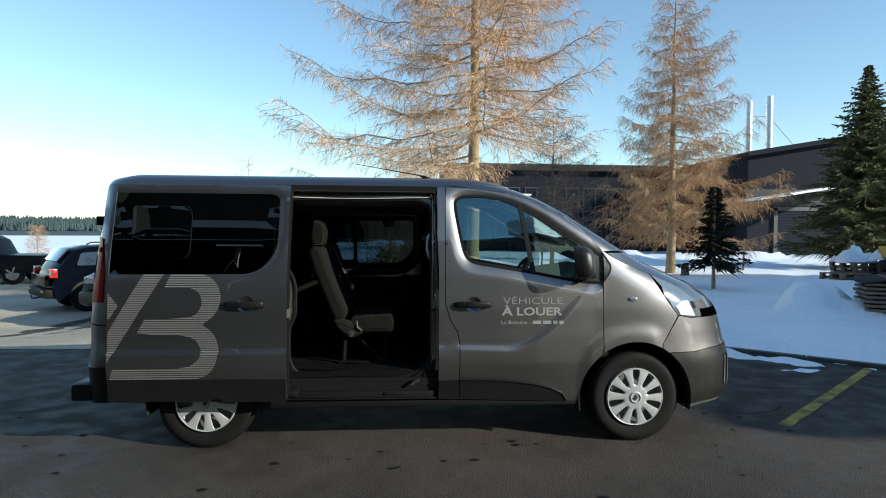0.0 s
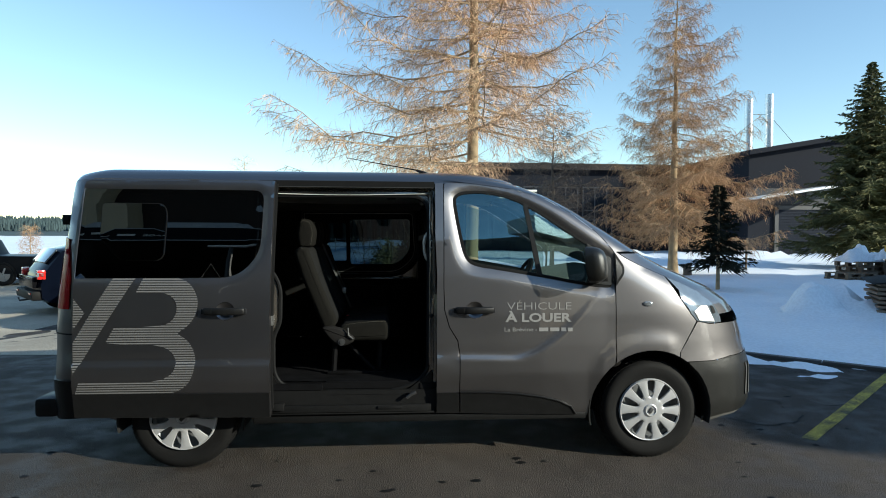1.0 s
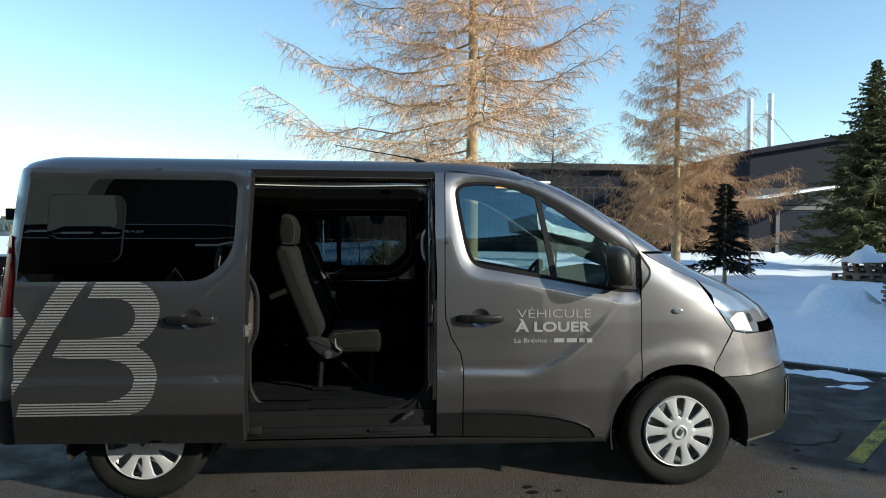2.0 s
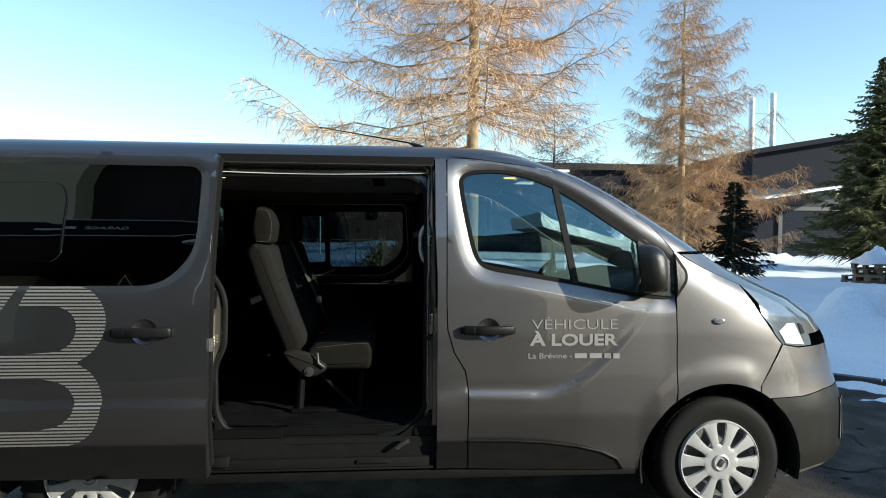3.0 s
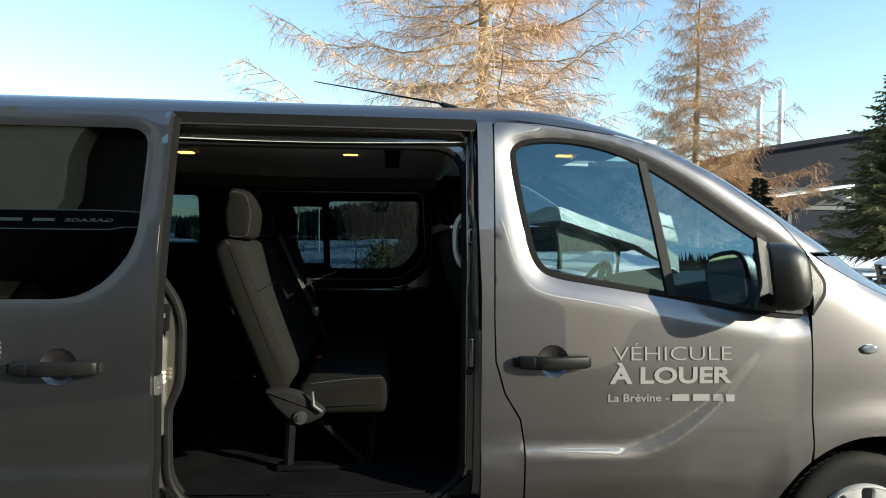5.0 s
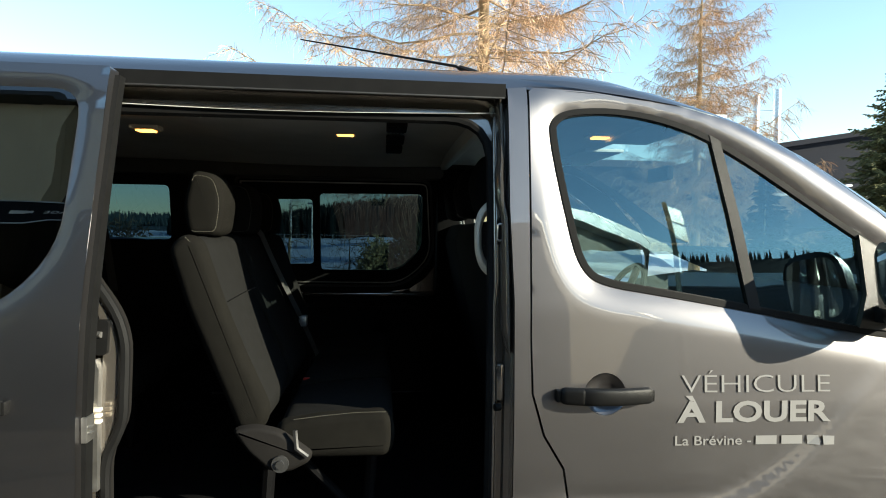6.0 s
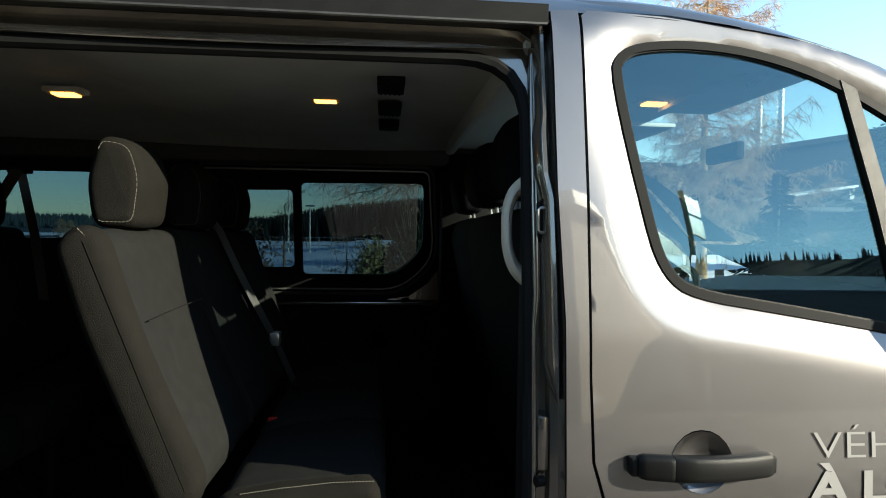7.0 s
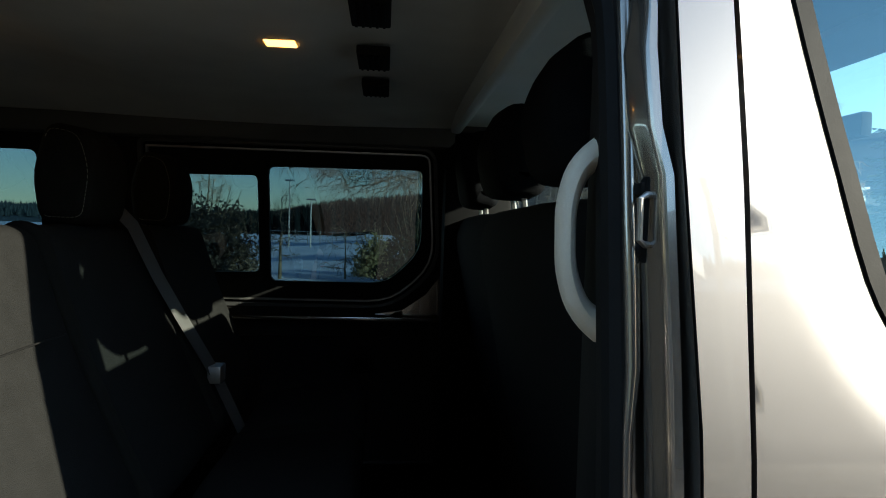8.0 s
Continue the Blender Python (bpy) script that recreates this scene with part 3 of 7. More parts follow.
# wheels
def wheel_parts(parent):
    bm = bmesh.new()
    prof = [(0.205, 0.0), (0.215, 0.012), (0.24, 0.006), (0.285, -0.004), (0.315, 0.004), (0.330, 0.022), (0.335, 0.05), (0.336, 0.105), (0.335, 0.16), (0.328, 0.19), (0.285, 0.21), (0.21, 0.20)]
    loft(bm, [[(r * math.cos(a), y, r * math.sin(a)) for a in [2 * math.pi * k / 56 for k in range(56)]] for r, y in prof])
    bmesh.ops.recalc_face_normals(bm, faces=bm.faces[:])
    tyre = part("tyre", bm, M_TYRE, parent)
    bm = bmesh.new()
    for k in range(64):
        for j, (y0, y1) in enumerate(((0.024, 0.055), (0.066, 0.10), (0.11, 0.145), (0.156, 0.186))):
            a = 2 * math.pi * (k + 0.5 * (j % 2)) / 64
            m = Matrix.Rotation(-a, 4, "Y")
            box(bm, 0.325, 0.3385 if 0 < j < 3 else 0.336, y0, y1, -0.0125, 0.0125, m=m @ Matrix.Rotation(radians(14 if j % 2 else -14), 4, "X"))
    part("tread", bm, M_TYRE, tyre, smooth=False)
    bm = bmesh.new()
    loft(bm, [[(r * math.cos(a), y, r * math.sin(a)) for a in [2 * math.pi * k / 40 for k in range(40)]] for r, y in ((0.206, 0.03), (0.19, 0.05), (0.02, 0.055))])
    bm.faces.new(bm.verts[-40:])
    part("rim", bm, M_RIM, parent)
    bm = bmesh.new()
    loft(bm, [[(r * math.cos(a), y, r * math.sin(a)) for a in [2 * math.pi * k / 60 for k in range(60)]] for r, y in ((0.214, 0.012), (0.212, -0.004), (0.208, -0.008), (0.203, -0.006), (0.201, 0.006))])
    bmesh.ops.recalc_face_normals(bm, faces=bm.faces[:])
    cover = part("wheel_trim", bm, M_SILVER, parent, "silver ten-spoke plastic wheel trim")
    for k in range(10):
        a = 2 * math.pi * k / 10 + 0.12
        rings = []
        for r in (0.036, 0.060, 0.080, 0.088, 0.094, 0.102, 0.115, 0.135, 0.155, 0.172, 0.186, 0.194, 0.199, 0.203):
            gap = np.interp(r, [0.084, 0.088, 0.094, 0.102, 0.115, 0.135, 0.172, 0.186, 0.194, 0.199], [0, 0.004, 0.009, 0.0125, 0.0155, 0.019, 0.0245, 0.025, 0.022, 0.014])
            w = r * math.tan(math.pi / 10) - gap
            deep = min(0.012, gap * 1.3)
            y = -0.016 + 0.010 * (r / 0.203) ** 2
            c, s = math.cos(a), math.sin(a)
            rings.append([(r * c - w * q * s, y + dy, r * s + w * q * c) for q, dy in ((-1, deep), (-0.86, deep * 0.15), (0, -0.10 * gap), (0.86, deep * 0.15), (1, deep))])
        bm = bmesh.new()
        loft(bm, rings, closed=False)
        bmesh.ops.recalc_face_normals(bm, faces=bm.faces[:])
        part("spoke", bm, M_SILVER, cover)
    bm = bmesh.new()
    loft(bm, [[(r * math.cos(a), y, r * math.sin(a)) for a in [2 * math.pi * k / 24 for k in range(24)]] for r, y in ((0.046, -0.010), (0.043, -0.021), (0.036, -0.024), (0.031, -0.018), (0.02, -0.017))])
    bm.faces.new(bm.verts[-24:])
    bmesh.ops.recalc_face_normals(bm, faces=bm.faces[:])
    part("hub_cap", bm, M_SILVER, cover)
    bm = bmesh.new()
    box(bm, -0.012, 0.012, -0.024, -0.016, -0.019, 0.019, 0.003, Matrix.Rotation(radians(25), 4, "Y"))
    part("hub_badge", bm, M_DARKSTEEL, cover)
    for k in range(5):
        a = 2 * math.pi * k / 5
        part("wheel_bolt", tube(bmesh.new(), [(0.075 * math.cos(a), 0.05, 0.075 * math.sin(a)), (0.075 * math.cos(a), 0.02, 0.075 * math.sin(a))], 0.016, 6), M_STEEL, cover)


def wheel(x, side):
    w = new("wheel")
    w.parent = van
    w.matrix_basis = pose(x, side * 0.915, HUB, 0, 9 * (x > 0) + 20 * (x < 0), 0 if side < 0 else 180)
    return w


# the first wheel is built; the others share its meshes
first = wheel(AXLE_F, -1)
wheel_parts(first)
for x, s in ((AXLE_R, -1), (AXLE_F, 1), (AXLE_R, 1)):
    w = wheel(x, s)
    made = {first: w}
    for o in first.children_recursive:
        c = o.copy()
        scene.collection.objects.link(c)
        c.parent = made[o.parent]
        made[o] = c

# flank behind the side door, on both sides, and the far flank
RWIN = [(-2.08, 1.80), (-1.20, 1.80), (-1.15, 1.76), (-1.15, 1.30), (-1.20, 1.25), (-2.08, 1.25)]
RQ = [(-2.41, 0.42), (-2.41, 0.95), (-2.365, 1.4), (-2.30, 1.83), (-2.24, 1.868), (-1.09, 1.868), (-1.09, 0.345)] + circle(AXLE_R, 0.335, 0.40, 0, 180, 18) + [(-2.0, 0.35)]
for s in (-1, 1):
    part("rear_flank", panel(RQ, [RWIN], flank(0, None, s), 0.06, (0, -0.02 * s, 0)), M_PAINT, van)
    g = part("rear_window", panel(RWIN, [], flank(-0.006, None, s), 0.08, None), M_WINDOW_FAR if s > 0 else M_PRIVACY, van)
    g.visible_shadow = False
    lampbm = panel([(-2.325, 1.50), (-2.25, 1.485), (-2.222, 1.25), (-2.225, 1.045), (-2.385, 1.045), (-2.37, 1.25)], [], flank(0.006, None, s), 0.04, (0, -0.03 * s, 0))
    tl = part("tail_lamp", lampbm, M_RED, van, "tall red and clear tail lamp")
    part("lamp_lens", panel([(-2.345, 1.33), (-2.31, 1.36), (-2.32, 1.20), (-2.36, 1.18)], [], flank(0.009, None, s), 0.04, (0, -0.01 * s, 0)), M_LENS, tl)
    part("rear_bumper", panel([(-2.415, 0.60), (-2.14, 0.60), (-2.12, 0.36), (-2.36, 0.34), (-2.415, 0.38)], [], flank(0.02, None, s), 0.05, (0, -0.06 * s, 0)), M_PLASTIC, van)
part("bumper_seam", panel([(-2.405, 0.898), (-2.15, 0.889), (-2.15, 0.881), (-2.405, 0.890)], [], flank(0.003), 0.05), M_RUBBER, van)
for y in (-0.80, 0.80):
    part("bumper_corner", boxes((-2.475, -2.33, y - 0.11, y + 0.11, 0.345, 0.47), bevel=0.03), M_PLASTIC, van)
part("bumper_step", boxes((-2.46, -2.30, -0.58, 0.58, 0.36, 0.52), bevel=0.03), M_PLASTIC, van)
part("rear_door", boxes((-2.425, -2.38, -0.60, -0.004, 0.5, 1.30), bevel=0.02), M_PAINT, van)
part("rear_door", boxes((-2.425, -2.38, 0.004, 0.60, 0.5, 1.30), bevel=0.02), M_PAINT, van)
part("rear_glass", grid(10, 10, lambda u, v: Vector((-2.41 + 0.15 * (1.3 + 0.58 * u - 1.3) / 0.58, (v * 2 - 1) * 0.62, 1.28 + 0.58 * u))), M_PRIVACY, van)
part("rear_door_hinge", boxes((-2.325, -2.285, -0.838, -0.77, 1.575, 1.64), bevel=0.006), M_PLASTIC, van)

FWIN = rounded([(-1.06, 1.745), (-0.02, 1.745, 0.06), (0.015, 1.30, 0.10), (-0.16, 1.145, 0.10), (-1.06, 1.145)], 0.03, 4)
part("far_flank", panel([(-1.08, 0.345), (1.10, 0.315), (1.283, 0.74), (1.283, 1.41), (1.0, 1.67), (0.80, 1.78), (0.3, 1.865), (-1.08, 1.868)], [FWIN, [(p[0], p[1]) for p in WINDOW]], flank(0, None, 1), 0.06, (0, -0.02, 0)), M_PAINT, van)
PANE_A = rounded([(-0.618, 1.655), (-0.055, 1.662, 0.03), (-0.052, 1.36, 0.06), (-0.175, 1.235, 0.06), (-0.612, 1.233)], 0.025)
PANE_B = rounded([(-1.03, 1.615), (-0.655, 1.622), (-0.650, 1.265), (-1.03, 1.262)], 0.025)
part("window_frame", panel(dense(FWIN, 0.05), [PANE_A, PANE_B], flank(-0.006, None, 1), 0.05, (0, -0.03, 0)), M_RUBBER, van)
for q in (PANE_A, PANE_B):
    g = part("sliding_pane", panel(q, [], flank(-0.014, None, 1), 0.08, None), M_WINDOW_FAR, van)
    g.visible_shadow = False
g = part("window_glass", panel([p for p in inset(dense(WINDOW, 0.05), 0.022)], [], flank(-0.02, None, 1), 0.08, None), M_GLASS, van)
g.visible_shadow = False

# ---- side door, slid open and standing proud of the flank ----
OUT, LEAN = 0.125, 0.055
SDOOR = rounded([(-2.145, 1.866, 0.05), (-2.14, 0.39, 0.01), (-0.962, 0.375, 0.01), (-0.966, 1.868, 0.01)], 0.01, 3)
SGLASS = rounded([(-2.138, 1.803, 0.005), (-1.030, 1.803, 0.07), (-1.033, 1.40, 0.10), (-1.17, 1.25, 0.10), (-2.138, 1.245, 0.005)], 0.05, 5)
f_slide = flank(OUT, SGLASS, recess=0.010, reach=0.06, x_min=-2.0, lean=LEAN)
sdoor = part("sliding_door", panel(SDOOR, [SGLASS, circle(-1.235, 1.044, 0.057, 0, 360, 20)[:-1]], f_slide, 0.022, (0, 0.05, 0)), M_PAINT, van, "grey metallic sliding door with dark glass, slid open")
g = part("door_glass", panel(SGLASS, [], flank(OUT - 0.008, x_min=-2.0, lean=LEAN), 0.07, (0, 0.01, 0)), M_PRIVACY, sdoor)
POP = rounded([(-2.026, 1.715), (-1.648, 1.712), (-1.620, 1.655), (-1.618, 1.386), (-1.65, 1.352), (-1.886, 1.356), (-2.015, 1.49)], 0.03)
pop_f = lambda x, z: flank(OUT - 0.004, x_min=-2.0, lean=LEAN)(x, z) + Vector((0, -0.010 * min(1.0, (x + 2.02) / 0.4), 0))
part("hinged_pane", panel(inset(dense(POP, 0.05), 0.003), [], pop_f, 0.06, (0, 0.005, 0)), M_PRIVACY, g, "dark hinged pane set ajar")
part("pane_joint", ring(POP, 0.004, flank(OUT - 0.006, x_min=-2.0, lean=LEAN), 0.05, (0, 0.004, 0)), M_RUBBER, sdoor)
part("door_cladding", panel([(-2.137, 0.395), (-0.966, 0.38), (-0.966, 0.535), (-2.137, 0.545)], [], flank(OUT + 0.010, x_min=-2.0, lean=LEAN), 0.06), M_PLASTIC, sdoor)
part("door_lining", panel(inset(SDOOR, 0.03), [SGLASS], lambda x, z: Vector((x, -S(max(x, -2.0), z) - OUT + 0.065 + LEAN * smooth_step((z - 1.1) / 0.75), z)), 0.08, None), M_TRIM, sdoor)
handle(-1.235, 1.044, OUT, sdoor)
# door's front edge: dark seal, latch plate and catch
bm = loft(bmesh.new(), [[(x, flank(OUT, lean=LEAN)(x, z).y + d, z) for x, d in ((-0.966, 0.03), (-0.953, 0.03), (-0.953, 0.065), (-0.966, 0.065))] for z in np.linspace(0.42, 1.85, 18)], cap=True)
part("door_edge_seal", bm, M_RUBBER, sdoor)
part("door_latch", boxes((-0.962, -0.948, -1.075, -1.035, 0.95, 1.01), (-0.962, -0.94, -1.07, -1.05, 0.97, 0.975), (-0.962, -0.94, -1.07, -1.05, 0.985, 0.99), bevel=0.002), M_STEEL, sdoor, "bare steel door latch")

# striped lettermark on the sliding door
MARK_V = [(253, 487), (289, 487), (194, 640), (190, 594)]
MARK_W = [(187, 512), (211, 542), (194, 568), (187, 568)]
MARK_B = [(301, 487), (360, 487), (374, 493), (384, 504), (390, 518), (391, 530), (387, 547), (377, 562), (358, 575), (376, 587), (385, 603), (388, 620), (385, 640), (375, 658), (354, 671), (196, 671), (203, 652), (310, 652), (338, 648), (354, 635), (357, 622), (350, 604), (330, 594), (243, 591), (257, 566), (335, 563), (351, 554), (358, 538), (354, 520), (338, 510), (291, 510)]
SHARP = ((301, 487), (358, 575), (196, 671), (203, 652), (243, 591), (257, 566), (291, 510))
bm = bmesh.new()
for shape in (MARK_V, MARK_W, rounded([(*p, 0) if p in SHARP else p for p in MARK_B], 12, 5)):
    for k in range(48):
        v = 488.6 + 3.93 * k
        edges = []
        for h in (1.1, -1.1):
            cuts = []
            for (xa, ya), (xb, yb) in zip(shape, shape[1:] + shape[:1]):
                if (ya > v + h) != (yb > v + h):
                    cuts.append(xa + (xb - xa) * (v + h - ya) / (yb - ya))
            edges.append([max(-2.136, -0.962 + (c - 508) * 0.003725) for c in sorted(cuts)])
        low, high = edges
        if len(low) != len(high):
            continue
        z = 1.243 - (v - 488) * 0.00383
        for a0, a1, b0, b1 in zip(low[::2], low[1::2], high[::2], high[1::2]):
            n = max(1, int((a1 - a0) / 0.08))
            for i in range(n):
                t0, t1 = i / n, (i + 1) / n
                quad = ((a0 + (a1 - a0) * t0, z - 0.0042), (a0 + (a1 - a0) * t1, z - 0.0042), (b0 + (b1 - b0) * t1, z + 0.0042), (b0 + (b1 - b0) * t0, z + 0.0042))
                bm.faces.new([bm.verts.new(f_slide(*c) + Vector((0, -0.004, 0))) for c in quad])
tagged(part("striped_lettermark", bm, M_MARK, sdoor, "pale grey striped vinyl lettermark"), kind="stuff")


def lettering(text, x0, z0, width, height, bold=0.0, name="lettering"):
    bm = text_mesh(text, height, width, bold)
    for v in bm.verts:
        p = f_door(x0 + v.co.x, z0 + v.co.z)
        v.co = p + Vector((0, -0.003, 0))
    part(name, bm, M_VINYL, door, "pale grey vinyl lettering: " + text.lower(), smooth=False)


lettering("VÉHICULE", 0.548, 1.031, 0.432, 0.049, -0.012)
lettering("À LOUER", 0.536, 0.952, 0.444, 0.055, 0.03)
lettering("La Brévine -", 0.531, 0.888, 0.218, 0.026, 0.008)
for x0, x1 in ((0.762, 0.823), (0.837, 0.898), (0.911, 0.943), (0.953, 0.985)):
    bm = bmesh.new()
    vs = [f_door(x, z) + Vector((0, -0.003, 0)) for x, z in ((x0, 0.888), (x1, 0.888), (x1, 0.912), (x0, 0.912))]
    bm.faces.new([bm.verts.new(v) for v in vs])
    part("lettering_bar", bm, M_VINYL, door, "pale grey vinyl bar", smooth=False)

# ---- door opening: stepped jamb, rails, seal ----
HOLE = rounded([(-1.088, 1.866, 0.01), (0.074, 1.866, 0.02), (0.074, 1.52), (0.084, 1.28), (0.084, 0.348, 0.01), (-1.088, 0.348, 0.01)], 0.01, 6)
INNER = rounded([(-1.065, 1.775, 0.06), (0.036, 1.780, 0.13), (0.032, 0.60, 0.10), (-0.10, 0.510, 0.10), (-0.30, 0.470, 0.06), (-0.64, 0.470, 0.05), (-0.74, 0.525, 0.05), (-0.93, 0.530, 0.07), (-0.978, 0.62, 0.1), (-0.978, 0.86, 0.06), (-0.934, 0.94, 0.06), (-0.934, 1.20, 0.10), (-1.045, 1.345, 0.05), (-1.065, 1.42, 0.06)], 0.06, 6)


def around(poly, c=(-0.45, 1.12), n=140):
    """The polygon as n points by angle about c."""
    out = []
    p = np.array(poly)
    q = np.roll(p, -1, axis=0)
    for k in range(n):
        a = 2 * math.pi * k / n
        d = np.array((math.cos(a), math.sin(a)))
        best = 9
        for s, e in zip(p, q):
            ed = e - s
            den = d[0] * ed[1] - d[1] * ed[0]
            if abs(den) < 1e-12:
                continue
            w = s - np.array(c)
            t, u = (w[0] * ed[1] - w[1] * ed[0]) / den, (w[0] * d[1] - w[1] * d[0]) / den
            if t > 0 and -1e-6 <= u <= 1 + 1e-6:
                best = min(best, t)
        out.append((c[0] + d[0] * best, c[1] + d[1] * best))
    return out


A, B = around(HOLE), around(INNER)


def jamb_ring(t, depth):
    return [(a[0] + (b[0] - a[0]) * t, -S(0, a[1] + (b[1] - a[1]) * t) + depth, a[1] + (b[1] - a[1]) * t) for a, b in zip(A, B)]


bm = bmesh.new()
loft(bm, [jamb_ring(*k) for k in ((0, 0.002), (0.02, 0.045), (0.30, 0.05), (0.36, 0.072), (0.60, 0.075), (0.66, 0.060), (0.92, 0.062), (1.0, 0.075))])
bmesh.ops.recalc_face_normals(bm, faces=bm.faces[:])
jamb = part("door_jamb", bm, M_JAMB, van, "grey painted door jamb with pressed steps")
bm = bmesh.new()
pts = [Vector((b[0], -S(0, b[1]) + 0.065, b[1])) for b in B]
tube(bm, pts + [pts[0], pts[1]], 0.014, 8, caps=False)
part("door_seal", bm, M_RUBBER, jamb, "black rubber door seal")
bm = bmesh.new()
loft(bm, [[(b[0], -S(0, b[1]) + d, b[1]) for b in B] for d in (0.07, 0.12)])
part("opening_lining", bm, M_TRIM, jamb)
part("upper_rail", boxes((-1.085, 0.070, -0.846, -0.79, 1.842, 1.876), (-1.085, 0.070, -0.852, -0.846, 1.838, 1.843)), M_RUBBER, jamb, "black upper door rail")
part("rail_lip", boxes((-1.085, 0.066, -0.856, -0.846, 1.8335, 1.837)), M_DARKSTEEL, jamb)
part("sill_trim", panel([(-0.98, 0.356), (0.062, 0.356), (0.058, 0.62), (0.03, 0.60), (-0.09, 0.505), (-0.30, 0.462), (-0.64, 0.462), (-0.74, 0.517), (-0.93, 0.522), (-0.975, 0.60)], [], lambda x, z: Vector((x, -S(0, z) + 0.042, z)), 0.05, (0, 0.01, 0)), M_PLASTIC, jamb, "black plastic sill trim")
part("lower_rail", boxes((-0.982, 0.05, -0.965, -0.935, 0.365, 0.41), (-0.985, 0.07, -0.962, -0.93, 0.352, 0.362), bevel=0.004), M_RUBBER, jamb)
part("rail_arm", boxes((-0.30, -0.14, -0.975, -0.955, 0.385, 0.405), bevel=0.006), M_RUBBER, jamb)
part("rail_bracket", boxes((-0.98, -0.90, -0.985, -0.94, 0.385, 0.43), bevel=0.006), M_RUBBER, jamb)
bm = bmesh.new()
box(bm, 0.052, 0.066, -0.892, -0.85, 1.418, 1.500, 0.004)
box(bm, 0.048, 0.056, -0.888, -0.86, 1.425, 1.436, 0.002)
box(bm, 0.048, 0.056, -0.888, -0.86, 1.482, 1.494, 0.002)
strike = part("door_striker", bm, M_RUBBER, jamb, "black door striker plate")
bm = tube(bmesh.new(), [(0.066, -0.888, 1.482), (0.050, -0.896, 1.482), (0.044, -0.898, 1.478), (0.044, -0.898, 1.440), (0.050, -0.896, 1.436), (0.066, -0.888, 1.436)], 0.0032, 8)
box(bm, 0.060, 0.067, -0.897, -0.89, 1.428, 1.446, 0.001)
box(bm, 0.060, 0.067, -0.897, -0.89, 1.472, 1.490, 0.001)
part("striker_loop", bm, M_STEEL, strike, "bare steel loop")
bm = bmesh.new()
tube(bm, [(0.055, -0.93, 0.985), (0.040, -0.935, 0.985)], 0.010, 10)
part("rubber_stop", bm, M_RUBBER, jamb)


def jamb_pt(x, z, d):
    return Vector((x, -S(0, z) + d, z))


# pressed rib down the pillar's edge, kinked and ending in a point
RIB = [(1.845, 0.056, 0.011), (1.66, 0.056, 0.011), (1.62, 0.053, 0.013), (1.545, 0.055, 0.013), (1.50, 0.064, 0.013), (1.34, 0.067, 0.013), (1.20, 0.068, 0.014), (1.16, 0.071, 0.009), (1.13, 0.075, 0.001)]
loft_bm = bmesh.new()
loft(loft_bm, [[jamb_pt(x - w, z, 0.046), jamb_pt(x - w * 0.55, z, 0.018), jamb_pt(x - w * 0.1, z, 0.011), jamb_pt(x + w * 0.45, z, 0.010), jamb_pt(x + w * 0.92, z, 0.018), jamb_pt(x + w, z, 0.046)] for z, x, w in RIB], closed=False)
bmesh.ops.recalc_face_normals(loft_bm, faces=loft_bm.faces[:])
part("jamb_rib", loft_bm, M_JAMB, jamb)
bm = tube(bmesh.new(), [jamb_pt(0.046 - 0.006 * (z < 1.3), z, 0.052) for z in (1.80, 1.70, 1.55, 1.40, 1.32, 1.26, 1.0, 0.66)], [0.006, 0.009, 0.009, 0.009, 0.008, 0.005, 0.005, 0.004], 10)
part("jamb_flange", bm, M_JAMB, jamb)
bm = boxes((0.045, 0.066, -0.925, -0.905, 1.00, 1.10), bevel=0.006)
part("jamb_plate", bm, M_JAMB, jamb)
# rail end, latch and recess on the rear pillar
part("rear_rail", panel([(-1.045, 1.10), (-0.995, 1.115), (-0.985, 1.09), (-0.984, 0.78), (-1.045, 0.78)], [], lambda x, z: Vector((x, -S(0, z) + 0.035, z)), 0.04, (0, 0.03, 0)), M_STEEL, jamb, "pale grey metal rail end")
bm = boxes((-1.03, -1.0, -0.965, -0.925, 0.955, 1.0), bevel=0.004)
for k in range(3):
    box(bm, -1.0, -0.972, -0.955, -0.935, 0.958 + 0.015 * k, 0.967 + 0.015 * k, 0.002)
part("wiring_contact", bm, M_GRIP, jamb, "white plastic contact block with three prongs")
part("latch_recess", panel(rounded([(-1.04, 1.215), (-0.970, 1.215), (-0.972, 1.125), (-1.04, 1.125)], 0.012), [], lambda x, z: Vector((x, -S(0, z) + 0.046, z)), 0.03, (0, 0.02, 0)), M_RUBBER, jamb)
part("latch_pin", tube(bmesh.new(), [(-1.02, -0.905, 1.178), (-0.985, -0.915, 1.178)], 0.008, 10), M_STEEL, jamb)
bm = bmesh.new()
tube(bm, [(-0.11, -0.96, 0.455), (-0.085, -0.965, 0.475), (-0.05, -0.965, 0.492)], 0.012, 8)
part("jamb_grommet", bm, M_DARKSTEEL, jamb)

